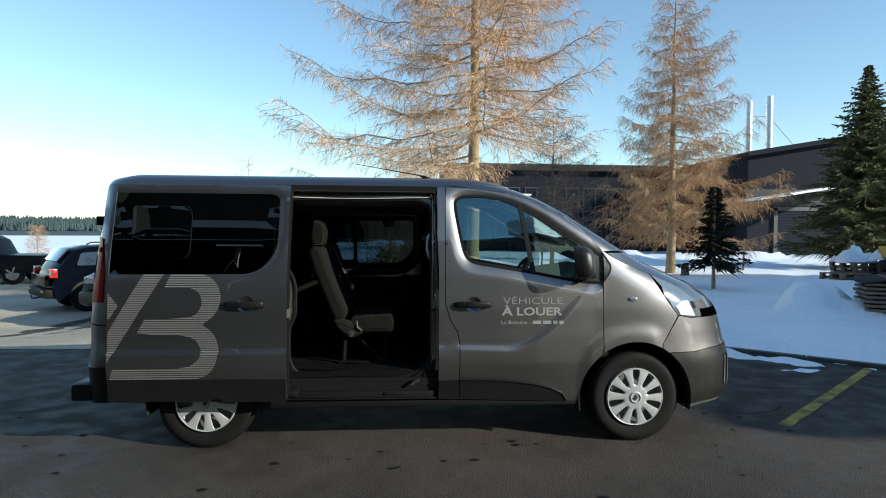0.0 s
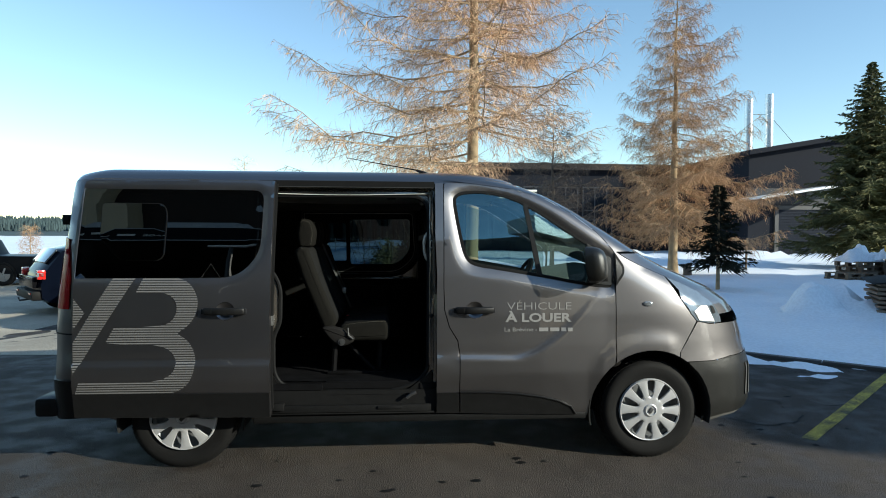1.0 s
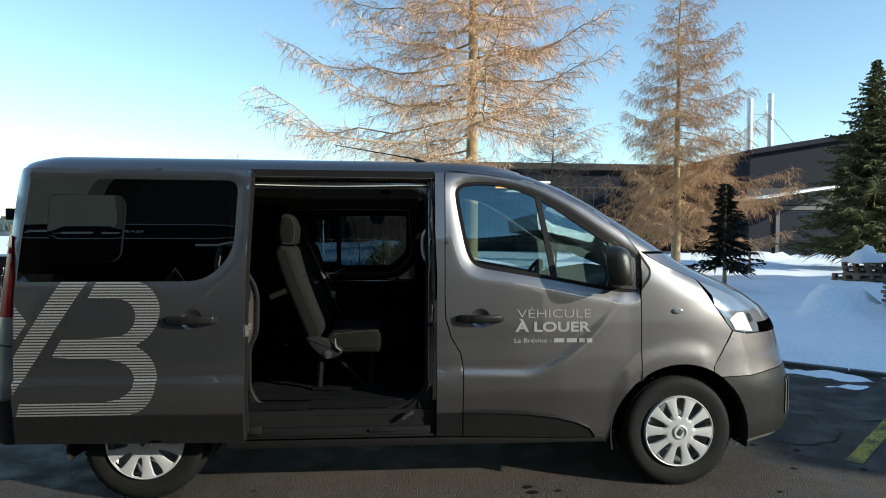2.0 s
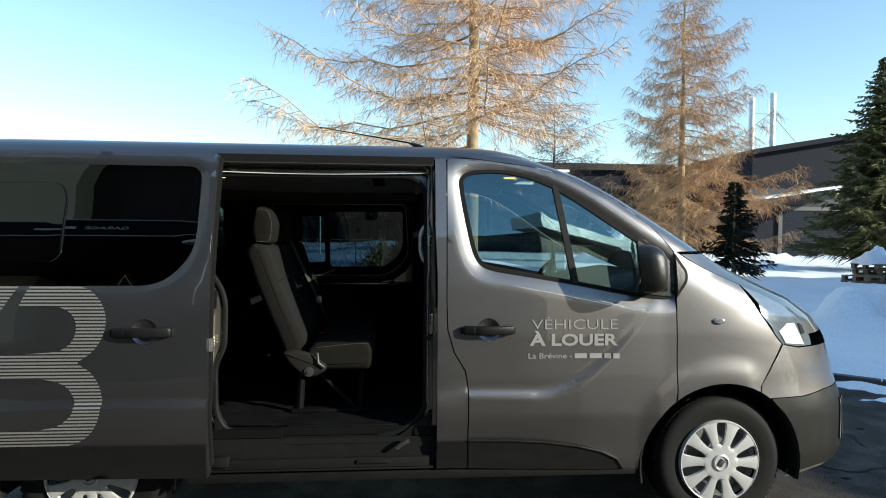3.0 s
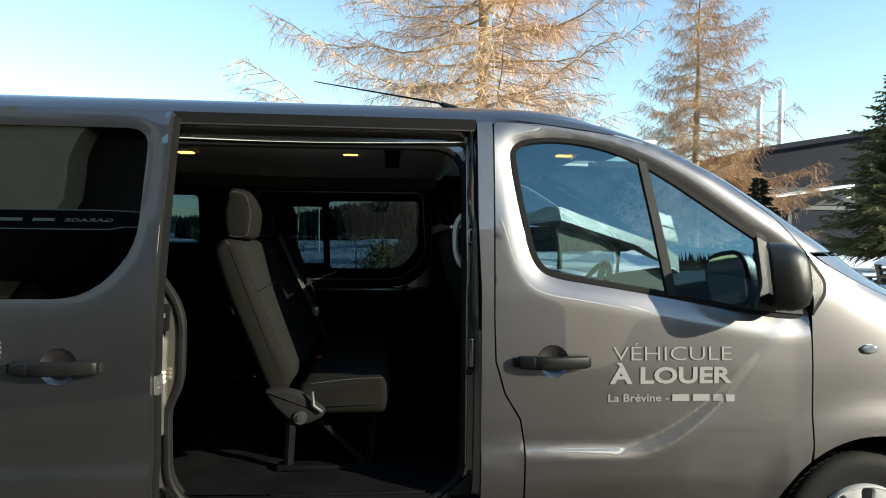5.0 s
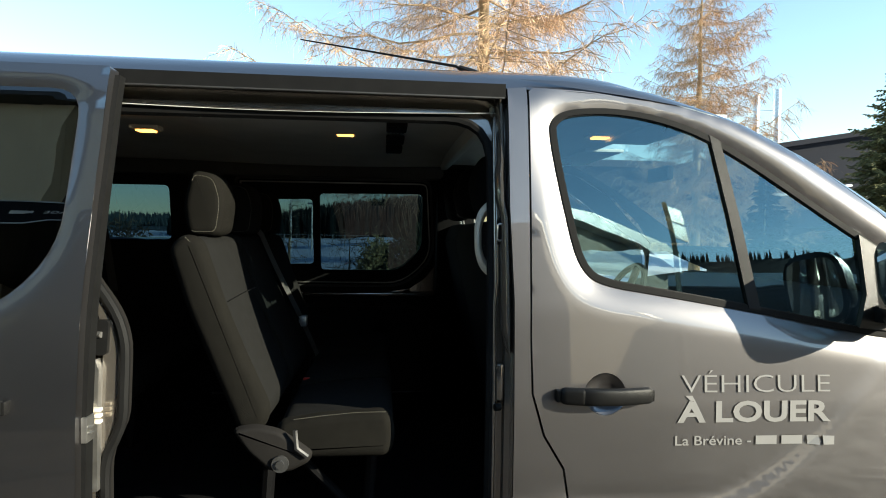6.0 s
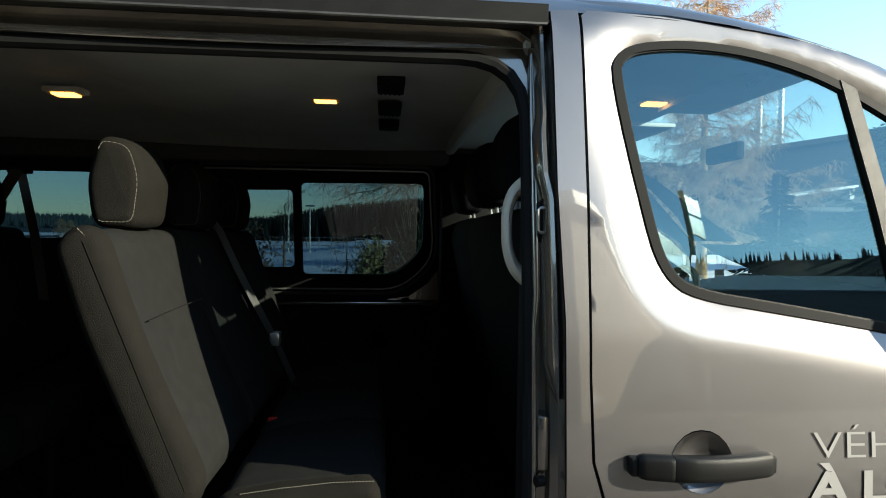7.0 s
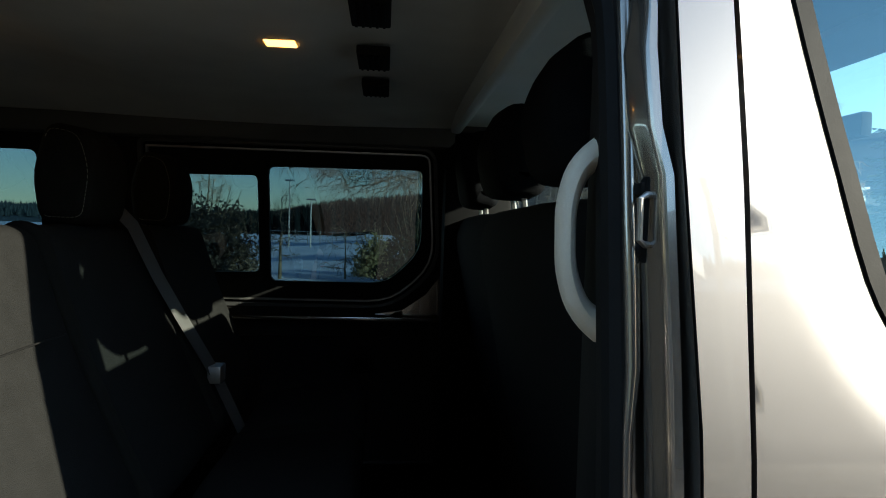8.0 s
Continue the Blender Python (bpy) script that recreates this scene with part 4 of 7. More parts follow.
# ---- inside ----
part("floor_pan", boxes((-2.3, 1.05, -0.90, 0.90, 0.505, 0.545), (-1.1, -0.66, -0.93, -0.90, 0.505, 0.545), (-0.02, 1.05, -0.93, -0.90, 0.505, 0.545)), M_LEG, van)
bm = grid(44, 40, lambda u, v: Vector((-2.3 + 2.4 * u, -0.89 + 1.76 * v, 0.552 + 0.006 * noise.noise((u * 30, v * 22, 0)) + 0.01 * noise.noise((u * 9, v * 7, 3)))))
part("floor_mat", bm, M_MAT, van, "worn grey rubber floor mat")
part("step_tread", boxes((-0.64, -0.10, -0.93, -0.885, 0.466, 0.476), (-0.64, -0.10, -0.89, -0.885, 0.47, 0.552), bevel=0.004), M_MAT, van)


def lining(poly, holes, side, y_off):
    return panel(poly, holes, lambda x, z: Vector((x, side * (S(x, z) - y_off), z)), 0.09, None)


INFRAME = rounded([(-1.06, 1.735), (-0.01, 1.74, 0.06), (0.022, 1.30, 0.10), (-0.15, 1.14, 0.10), (-1.06, 1.14)], 0.03, 4)
part("side_lining", lining([(-1.09, 0.55), (1.25, 0.55), (1.25, 1.165), (0.78, 1.235), (0.50, 1.28), (0.34, 1.305), (0.275, 1.35), (0.24, 1.44), (0.19, 1.75), (0.19, 1.80), (-1.09, 1.80)], [INFRAME], 1, 0.055), M_TRIM, van, "dark trim below the far windows")
part("rear_side_lining", lining([(-2.30, 0.55), (-1.09, 0.55), (-1.09, 1.80), (-2.18, 1.80)], [rounded([(-2.0, 1.675), (-1.40, 1.678), (-1.40, 1.39), (-2.0, 1.385)], 0.03)], 1, 0.055), M_TRIM, van)
part("rear_side_lining", lining([(-2.30, 0.55), (-1.10, 0.55), (-1.10, 1.80), (-2.18, 1.80)], [rounded([(-2.0, 1.675), (-1.20, 1.678), (-1.20, 1.39), (-2.0, 1.385)], 0.03)], -1, 0.055), M_TRIM, van)
bm = ring(INFRAME, 0.012, lambda x, z: Vector((x, S(x, z) - 0.062, z)), 0.05, (0, 0.02, 0))
part("frame_edge", bm, M_DARKSTEEL, van)
bm = ring(inset(dense(INFRAME, 0.05), 0.022), 0.006, lambda x, z: Vector((x, S(x, z) - 0.045, z)), 0.05, (0, 0.02, 0))
part("frame_edge", bm, M_STEEL, van)
part("painted_corner", panel([(-0.22, 1.118), (0.060, 1.085), (0.062, 1.34), (0.038, 1.29), (-0.03, 1.195), (-0.115, 1.135)], [], lambda x, z: Vector((x, S(x, z) - 0.064, z)), 0.03, (0, 0.01, 0)), M_JAMB, van)
part("lining_ledge", boxes((-1.05, 0.05, 0.86, 0.885, 1.095, 1.110), bevel=0.004), M_JAMB, van)
part("lining_pocket", panel(rounded([(-0.75, 1.03), (-0.08, 1.03, 0.05), (-0.14, 0.90), (-0.75, 0.88)], 0.04), [], lambda x, z: Vector((x, S(x, z) - 0.075, z)), 0.08, (0, 0.02, 0)), M_RUBBER, van)


def head_pt(u, v):
    x, a = -2.20 + (0.06 + 2.20) * u, v * 2 - 1
    return Vector((x, a * 0.825, 1.845 - 0.05 * abs(a) ** 5 + 0.012 * math.sin(x * 2.6) + 0.022 * smooth_step((-0.93 - x) / 0.12) * smooth_step((0.72 - abs(a)) / 0.08) + (0.012 if abs(a) < 0.45 and -0.32 < x < -0.1 else 0)))


part("headliner", grid(40, 24, head_pt), M_HEADLINER, van, "grey cloth headliner")
part("headliner_front", grid(12, 16, lambda u, v: Vector((0.06 + 0.62 * u, (v * 2 - 1) * (0.82 - 0.05 * u), 1.875 - 0.04 * u * u - 0.05 * abs(v * 2 - 1) ** 5))), M_HEADLINER_CAB, van)
part("roof_bow", boxes((0.035, 0.075, -0.80, 0.82, 1.79, 1.87), bevel=0.015), M_HEADLINER_CAB, van)
part("lining_rail", boxes((-2.1, 0.06, 0.775, 0.86, 1.735, 1.815), bevel=0.025), M_RAIL, van)
part("lining_rail", boxes((-2.1, -1.11, -0.83, -0.76, 1.735, 1.815), bevel=0.025), M_RAIL, van)
# near-black M_LEG on the far pillar stands in for shade, hiding a sun patch
part("pillar_trim", boxes((0.02, 0.27, 0.78, 0.88, 0.55, 1.80), bevel=0.02), M_LEG, van)
for y in (-0.32, 0.0, 0.3):
    v = part("ceiling_vent", boxes((-0.262, -0.188, y - 0.07, y + 0.07, 1.822, 1.842), bevel=0.004), M_TRIM, van, "dark ceiling air vent")
    part("vent_slats", boxes(*[(-0.255 + 0.013 * k, -0.25 + 0.013 * k, y - 0.06, y + 0.06, 1.818, 1.825) for k in range(5)]), M_RUBBER, v)


def ceiling_lamp(x, y, z):
    b = part("ceiling_lamp", boxes((x - 0.055, x + 0.055, y - 0.032, y + 0.032, z - 0.004, z + 0.014), bevel=0.006), M_GRIP, van, "lit ceiling lamp")
    part("lamp_lens", boxes((x - 0.032, x + 0.034, y - 0.024, y + 0.024, z - 0.010, z - 0.002), bevel=0.003), M_LAMP, b, "glowing warm lens")


ceiling_lamp(-0.425, -0.07, 1.842)
ceiling_lamp(-1.19, -0.06, 1.835)
ceiling_lamp(0.58, -0.18, 1.845)


# ---- seats ----
def slab(profile, y0, y1, r=0.035, puff=0.004):
    """A cushion: a side outline of (x, z) from y0 to y1 with evenly rounded edges and a slightly full middle."""
    bm = bmesh.new()
    poly = dense(profile, 0.03)
    r = min(r, (y1 - y0) * 0.45)
    rings = [(y0, r * 0.95)] + [(y0 + r * (1 - math.cos(radians(b))), r * (1 - math.sin(radians(b)))) for b in (20, 42, 62, 80)]
    out = rings + [((y0 + y1) / 2, -puff)] + [(y0 + y1 - y, d) for y, d in reversed(rings)]
    loft(bm, [[(p[0], y, p[1]) for p in inset(poly, d)] for y, d in out], cap=True)
    bmesh.ops.recalc_face_normals(bm, faces=bm.faces[:])
    return bm


def stitches(pts, r=0.0008, gap=0.0065):
    """A seam of short raised stitches along points."""
    bm = bmesh.new()
    pts = [Vector(p) for p in pts]
    for p, q in zip(pts, pts[1:]):
        n = max(1, int((q - p).length / gap))
        for k in range(n):
            tube(bm, [p.lerp(q, k / n), p.lerp(q, (k + 0.62) / n)], r, 4)
    return bm


def head_rest(cx, cy, cz, parent, w=0.09, material=None, name="headrest"):
    prof = rounded([(cx - 0.052, cz - 0.098), (cx + 0.046, cz - 0.098), (cx + 0.060, cz + 0.01), (cx + 0.036, cz + 0.090), (cx - 0.040, cz + 0.104), (cx - 0.066, cz)], 0.032, 5)
    h = part(name, slab(prof, cy - w, cy + w, 0.028, 0.003), material or M_CLOTH, parent)
    for dy in (-0.055, 0.055):
        part("headrest_post", tube(bmesh.new(), [(cx - 0.005, cy + dy, cz - 0.08), (cx + 0.002, cy + dy, cz - 0.15)], 0.005, 6), M_DARKSTEEL, h)
    for s in (-1,):
        side_y = cy + s * (w - 0.0040)
        seam = [p for p in inset(dense(prof, 0.02), 0.0135) if p[0] > cx - 0.036]
        seam.sort(key=lambda p: math.atan2(p[1] - cz, p[0] - cx + 0.06))
        pts = [(p[0], side_y, p[1]) for p in seam]
        tagged(part("stitching", stitches(pts, 0.0007, 0.006), M_THREAD, h), kind="stuff")
    return h


def bench(x, places, y0, y1, name, label):
    """A row of seats whose backrest leans; x is where back and cushion meet."""
    row = new(name)
    row.parent = van
    tagged(row, label)
    n = len(places)
    BACK = rounded([(x - 0.03, 0.87), (x + 0.035, 0.885), (x + 0.052, 0.945), (x - 0.015, 1.09), (x - 0.076, 1.235), (x - 0.140, 1.425, 0.05), (x - 0.190, 1.438, 0.03), (x - 0.232, 1.40, 0.05), (x - 0.180, 1.232), (x - 0.07, 0.97)], 0.04, 4)
    CORE = [(p[0] - 0.004, p[1] - 0.004) for p in BACK]
    SEAT = rounded([(x + 0.06, 0.80), (x + 0.075, 0.905), (x + 0.20, 0.925), (x + 0.395, 0.938, 0.05), (x + 0.408, 0.86, 0.04), (x + 0.395, 0.80)], 0.03, 4)
    bolster = 0.062
    for i, cy in enumerate(places):
        a = y0 if i == 0 else (places[i - 1] + cy) / 2 + 0.004
        b = y1 if i == n - 1 else (places[i + 1] + cy) / 2 - 0.004
        c = a + bolster * (1.0, 0.40, 0.95)[i]
        back = part("backrest", slab(CORE, c - 0.012, b, 0.012), M_CLOTH_LIFTED, row, "grey cloth backrest, lightened against the shade")
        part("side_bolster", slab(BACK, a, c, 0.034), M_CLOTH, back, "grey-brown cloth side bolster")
        cush = part("cushion", slab([(p[0], p[1] - 0.004) for p in SEAT], c - 0.02, b, 0.03), M_CLOTH_LIFTED, row)
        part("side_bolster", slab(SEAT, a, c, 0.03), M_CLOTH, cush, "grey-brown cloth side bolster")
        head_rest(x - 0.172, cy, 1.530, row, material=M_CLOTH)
        if i == 0:
            pts = [(x + 0.045, 0.92), (x + 0.024, 0.99), (x - 0.020, 1.09), (x - 0.080, 1.235), (x - 0.150, 1.415), (x - 0.168, 1.433)]
            tagged(part("stitching", stitches([(p[0] - 0.016, a + 0.0046, p[1]) for p in pts]), M_THREAD, back), kind="stuff")
            tagged(part("stitching", stitches([(x + 0.12, a + 0.012, 0.912), (x + 0.20, a + 0.012, 0.922), (x + 0.30, a + 0.012, 0.931), (x + 0.385, a + 0.012, 0.932)]), M_THREAD, cush), kind="stuff")
    bm = tube(bmesh.new(), [(x - 0.0735 - 0.002 * math.sin(5 * y), y, 1.243 + 0.01 * math.sin(4 * (y - y0))) for y in np.linspace(y0 + 0.07, y0 + 0.42, 12)], 0.0016, 5)
    part("cushion_seam", bm, M_RUBBER, row)
    for ly in (y0 + 0.14, (y0 + y1) / 2, y1 - 0.10):
        bm = tube(bmesh.new(), [(x + 0.02, ly, 0.552), (x + 0.035, ly, 0.82)], 0.020, 8)
        tube(bm, [(x + 0.33, ly, 0.552), (x + 0.345, ly, 0.82)], 0.018, 8)
        tube(bm, [(x + 0.31, ly, 0.57), (x + 0.08, ly, 0.80)], 0.014, 8)
        box(bm, x - 0.02, x + 0.38, ly - 0.03, ly + 0.03, 0.552, 0.572, 0.006)
        part("seat_leg", bm, M_LEG, row)
    hinge = part("recline_hinge", slab(rounded([(x - 0.045, 0.895), (x + 0.02, 0.905), (x + 0.085, 0.89), (x + 0.175, 0.825), (x + 0.165, 0.80), (x + 0.11, 0.772), (x + 0.06, 0.775), (x - 0.005, 0.835)], 0.02, 3), y0 - 0.028, y0 + 0.012, 0.014), M_TRIM, row, "black plastic recliner cover")
    bm = bmesh.new()
    tube(bm, [(x + 0.09, y0 - 0.036, 0.800), (x + 0.09, y0 - 0.02, 0.800)], 0.024, 14)
    tube(bm, [(x + 0.09, y0 - 0.042, 0.800), (x + 0.09, y0 - 0.02, 0.800)], 0.012, 10)
    part("hinge_bolt", bm, M_DARKSTEEL, hinge)
    bm = bmesh.new()
    tube(bm, [(x + 0.13, y0 - 0.034, 0.895), (x + 0.135, y0 - 0.036, 0.845), (x + 0.165, y0 - 0.034, 0.82)], 0.007, 6)
    part("recline_lever", bm, M_DARKSTEEL, hinge)
    return row


row_two = bench(-0.635, (-0.56, -0.10, 0.36), -0.795, 0.62, "second_row_bench", "grey-brown cloth three-seat bench")
row_three = bench(-1.60, (-0.50, 0.0, 0.50), -0.74, 0.74, "third_row_bench", "grey-brown cloth rear bench")


def strap(pts, width, name="seat_belt", label="black seat belt webbing", across=(1, 0, 0), parent=None):
    bm = bmesh.new()
    a = Vector(across).normalized() * width / 2
    loft(bm, [[Vector(p) - a, Vector(p) + a, Vector(p) + a + Vector((0, 0, 0)) + Vector((0.0, -0.0016, 0.0016)), Vector(p) - a + Vector((0.0, -0.0016, 0.0016))] for p in pts], cap=True)
    part(name, bm, M_BELT, parent or van, label)


strap([(-0.80, 0.03, 1.47), (-0.769, 0.049, 1.431), (-0.722, 0.08, 1.311), (-0.682, 0.123, 1.212), (-0.617, 0.205, 1.049), (-0.542, 0.242, 0.862)], 0.046, across=(0.15, 1, 0.35))
part("belt_tongue", boxes((-0.632, -0.598, 0.178, 0.232, 1.03, 1.075), bevel=0.004), M_STEEL, row_two, "bright steel belt tongue")
strap([(-1.69, 0.60, 1.66), (-1.78, 0.50, 1.40), (-1.84, 0.42, 1.15)], 0.046, across=(1, 0.3, 0))
strap([(-1.69, 0.62, 1.66), (-1.60, 0.55, 1.40), (-1.54, 0.50, 1.15)], 0.046, across=(1, -0.3, 0))
part("belt_anchor", boxes((-1.735, -1.645, 0.60, 0.63, 1.645, 1.675), bevel=0.008), M_RUBBER, van)
part("belt_buckle", boxes((-0.56, -0.52, -0.27, -0.235, 0.86, 0.90), bevel=0.006), M_RUBBER, row_two)
part("buckle_button", boxes((-0.556, -0.516, -0.262, -0.243, 0.896, 0.906), bevel=0.003), mat("red_button", (0.6, 0.02, 0.01), 0.4), row_two, "red buckle button")


# front seats, seen from behind
def front_seat(cy, w, dx, dz, rests):
    s = new("front_seat")
    s.parent = van
    tagged(s, "dark cloth front seat seen from behind")
    x = 0.33 + dx
    BACK = rounded([(x - 0.05, 0.80), (x + 0.08, 0.80), (x + 0.02, 1.15), (x - 0.08, 1.48), (x - 0.15, 1.50), (x - 0.185, 1.42), (x - 0.12, 1.10)], 0.04, 3)
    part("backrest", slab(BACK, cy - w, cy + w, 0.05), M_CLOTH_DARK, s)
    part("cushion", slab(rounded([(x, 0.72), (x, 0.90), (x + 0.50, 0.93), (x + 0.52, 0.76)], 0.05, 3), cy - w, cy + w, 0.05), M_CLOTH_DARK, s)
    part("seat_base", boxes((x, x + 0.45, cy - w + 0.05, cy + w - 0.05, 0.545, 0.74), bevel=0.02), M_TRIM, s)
    for c in rests:
        prof = rounded([(px, pz + dz if pz > 1.55 else pz + 0.005) for px, pz in ((x - 0.19, 1.51), (x - 0.09, 1.51), (x - 0.085, 1.62), (x - 0.11, 1.705), (x - 0.18, 1.705), (x - 0.215, 1.62))], 0.035, 4)
        h = part("headrest", slab(prof, c - 0.125, c + 0.125, 0.05), M_CLOTH_DARK, s)
        for dy in (-0.055, 0.055):
            part("headrest_post", tube(bmesh.new(), [(x - 0.13, c + dy, 1.53 + dz), (x - 0.12, c + dy, 1.47)], 0.006, 6), M_STEEL, h)


front_seat(-0.36, 0.47, -0.105, 0.0, (-0.58, -0.12))
front_seat(0.475, 0.355, -0.083, 0.045, (0.52,))

# grip handle on the pillar by the front seat
bm = bmesh.new()
gp = [(0.080, 1.546), (0.048, 1.536), (0.021, 1.514), (0.009, 1.478), (0.008, 1.442), (0.011, 1.403), (0.025, 1.366), (0.050, 1.344), (0.080, 1.332)]
gq = []
for i in range(len(gp) - 1):
    g0, g1, g2, g3 = (Vector(gp[max(0, min(len(gp) - 1, i + k))]) for k in (-1, 0, 1, 2))
    for t in (0, 0.25, 0.5, 0.75):
        gq.append(0.5 * (2 * g1 + (g2 - g0) * t + (2 * g0 - 5 * g1 + 4 * g2 - g3) * t * t + (3 * g1 - g0 - 3 * g2 + g3) * t ** 3))
gq.append(Vector(gp[-1]))
rings = []
for i, p in enumerate(gq):
    d = (gq[min(i + 1, len(gq) - 1)] - gq[max(i - 1, 0)]).normalized()
    k = 0.80 + 1.1 * (abs(i / (len(gq) - 1) - 0.5) * 2) ** 2.2
    rings.append([Vector((p.x, -0.785, p.y)) + Vector((-d.y * 0.013 * k * math.cos(a), 0.020 * math.sin(a), d.x * 0.013 * k * math.cos(a))) for a in [2 * math.pi * j / 12 for j in range(12)]])
loft(bm, rings, cap=True)
bmesh.ops.recalc_face_normals(bm, faces=bm.faces[:])
part("grip_handle", bm, M_GRIP, van, "pale grey grab handle")
part("pillar_lining", boxes((0.045, 0.12, -0.80, -0.73, 0.55, 1.80), bevel=0.015), M_TRIM, van)

# dashboard and steering wheel
part("dashboard", slab(rounded([(1.10, 0.62), (0.98, 1.05), (1.05, 1.17), (1.20, 1.22), (1.55, 1.27), (1.60, 0.9), (1.35, 0.60)], 0.05, 3), -0.86, 0.86, 0.05), M_TRIM, van, "dark plastic dashboard")
bm = bmesh.new()
m = Matrix.Translation((0.93, 0.44, 1.14)) @ Matrix.Rotation(radians(-62), 4, "Y")
tube(bm, [m @ Vector((0.185 * math.cos(a), 0.185 * math.sin(a), 0)) for a in [2 * math.pi * k / 28 for k in range(30)]], 0.015, 8, caps=False)
for a in (0.0, 2.4, -2.4):
    tube(bm, [m @ Vector((0, 0, -0.02)), m @ Vector((0.18 * math.cos(a), 0.18 * math.sin(a), 0))], 0.018, 6)
tube(bm, [m @ Vector((0, 0, 0.01)), m @ Vector((0, 0, -0.3))], 0.05, 10)
part("steering_wheel", bm, M_TRIM, van, "black steering wheel")
part("inner_mirror", boxes((0.90, 0.93, -0.10, 0.10, 1.69, 1.75), bevel=0.01), M_TRIM, van)
part("sun_visor", boxes((0.62, 0.80, -0.72, -0.12, 1.825, 1.84), (0.62, 0.80, 0.12, 0.72, 1.825, 1.84), bevel=0.006), M_HEADLINER_CAB, van)

# ---- ground, snow, road marking ----
def two_tone(name, a, b, rough, scale, bump, bump_scale, contrast=(0.42, 0.62), wet=None, speck=0.5):
    """Ground with patches of two tones, fine speckle and relief."""
    m, n, l, bs = nodes_of(name)
    tc = n.new("ShaderNodeTexCoord")
    big, fine, mid = n.new("ShaderNodeTexNoise"), n.new("ShaderNodeTexNoise"), n.new("ShaderNodeTexNoise")
    for t, s, d in ((big, scale, 6), (fine, bump_scale, 2), (mid, scale * 9, 4)):
        t.inputs["Scale"].default_value, t.inputs["Detail"].default_value = s, d
        l.new(tc.outputs["Object"], t.inputs["Vector"])
    mr = n.new("ShaderNodeMapRange")
    mr.inputs[1].default_value, mr.inputs[2].default_value = contrast
    l.new(big.outputs[0], mr.inputs[0])
    mix = n.new("ShaderNodeMix")
    mix.data_type = "RGBA"
    mix.inputs[6].default_value, mix.inputs[7].default_value = (*a, 1), (*b, 1)
    l.new(mr.outputs[0], mix.inputs[0])
    sp = n.new("ShaderNodeMapRange")
    sp.inputs[1].default_value, sp.inputs[2].default_value = 0.36, 0.64
    sp.inputs[3].default_value, sp.inputs[4].default_value = 1 - speck, 1 + speck
    l.new(fine.outputs[0], sp.inputs[0])
    sc = n.new("ShaderNodeVectorMath")
    sc.operation = "SCALE"
    l.new(mix.outputs[2], sc.inputs[0])
    l.new(sp.outputs[0], sc.inputs["Scale"])
    l.new(sc.outputs[0], bs.inputs["Base Color"])
    if wet:
        rr = n.new("ShaderNodeMapRange")
        rr.inputs[1].default_value, rr.inputs[2].default_value = 0.4, 0.6
        rr.inputs[3].default_value, rr.inputs[4].default_value = wet, rough
        l.new(mid.outputs[0], rr.inputs[0])
        l.new(rr.outputs[0], bs.inputs["Roughness"])
    else:
        bs.inputs["Roughness"].default_value = rough
    add = n.new("ShaderNodeMath")
    add.operation = "MULTIPLY_ADD"
    l.new(mid.outputs[0], add.inputs[0])
    add.inputs[1].default_value = 1.5
    l.new(fine.outputs[0], add.inputs[2])
    bp = n.new("ShaderNodeBump")
    bp.inputs["Strength"].default_value, bp.inputs["Distance"].default_value = bump, 0.012
    l.new(add.outputs[0], bp.inputs["Height"])
    l.new(bp.outputs[0], bs.inputs["Normal"])
    return m


M_ASPHALT = two_tone("worn_asphalt", (0.027, 0.0205, 0.0155), (0.054, 0.042, 0.0315), 0.9, 0.45, 1.0, 110, wet=0.62, speck=1.0)
M_SNOW = two_tone("old_snow", (0.87, 0.91, 0.96), (0.80, 0.85, 0.915), 0.6, 0.5, 0.45, 22, speck=0.05)
M_YELLOW = two_tone("worn_yellow_paint", (0.42, 0.33, 0.05), (0.10, 0.085, 0.035), 0.8, 5.0, 0.5, 90, (0.42, 0.66), speck=0.7)
M_BARK = mat("larch_bark", (0.36, 0.265, 0.155), 0.9, 0, 0.45, 5, 0.9, 40)
M_TWIG = mat("larch_twigs", (0.69, 0.465, 0.285), 0.85, 0, 0.35, 2, 0, 30)
M_TWIG_BROWN = mat("brown_larch_twigs", (0.50, 0.31, 0.165), 0.85, 0, 0.35, 2, 0, 30)
M_TWIG_DARK = mat("dark_bare_twigs", (0.13, 0.10, 0.075), 0.9, 0, 0.3, 2, 0, 30)
# sunlight and shade are put into the next two spruce needle colours
M_NEEDLE_LIT = mat("sunlit_needles", (0.115, 0.115, 0.042), 0.8, 0, 0.5, 3, 0, 40)
M_NEEDLE_SHADED = mat("shaded_needles", (0.020, 0.022, 0.013), 0.85, 0, 0.5, 3, 0, 40, spec=0.2)
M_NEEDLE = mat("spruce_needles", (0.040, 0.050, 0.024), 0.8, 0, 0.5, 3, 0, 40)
M_DRYLEAF = mat("brown_hedge_leaves", (0.19, 0.14, 0.085), 0.8, 0, 0.75, 9, 0, 40)
M_FACADE = mat("charcoal_cladding", (0.015, 0.0165, 0.022), 0.8, 0, 0.15, 0.6, 0.1, 60, spec=0.1)
M_SHUTTER = mat("blue_grey_shutter", (0.012, 0.016, 0.026), 0.7, 0.0, 0.12, 1, 0.0, 60, spec=0.15)
M_FACADE_BROWN = mat("brown_timber_cladding", (0.030, 0.022, 0.018), 0.85, 0, 0.25, 2, 0.2, 60)
M_WHITE = mat("white_paint", (0.75, 0.75, 0.73), 0.5, 0, 0.08, 2, 0.0, 60)
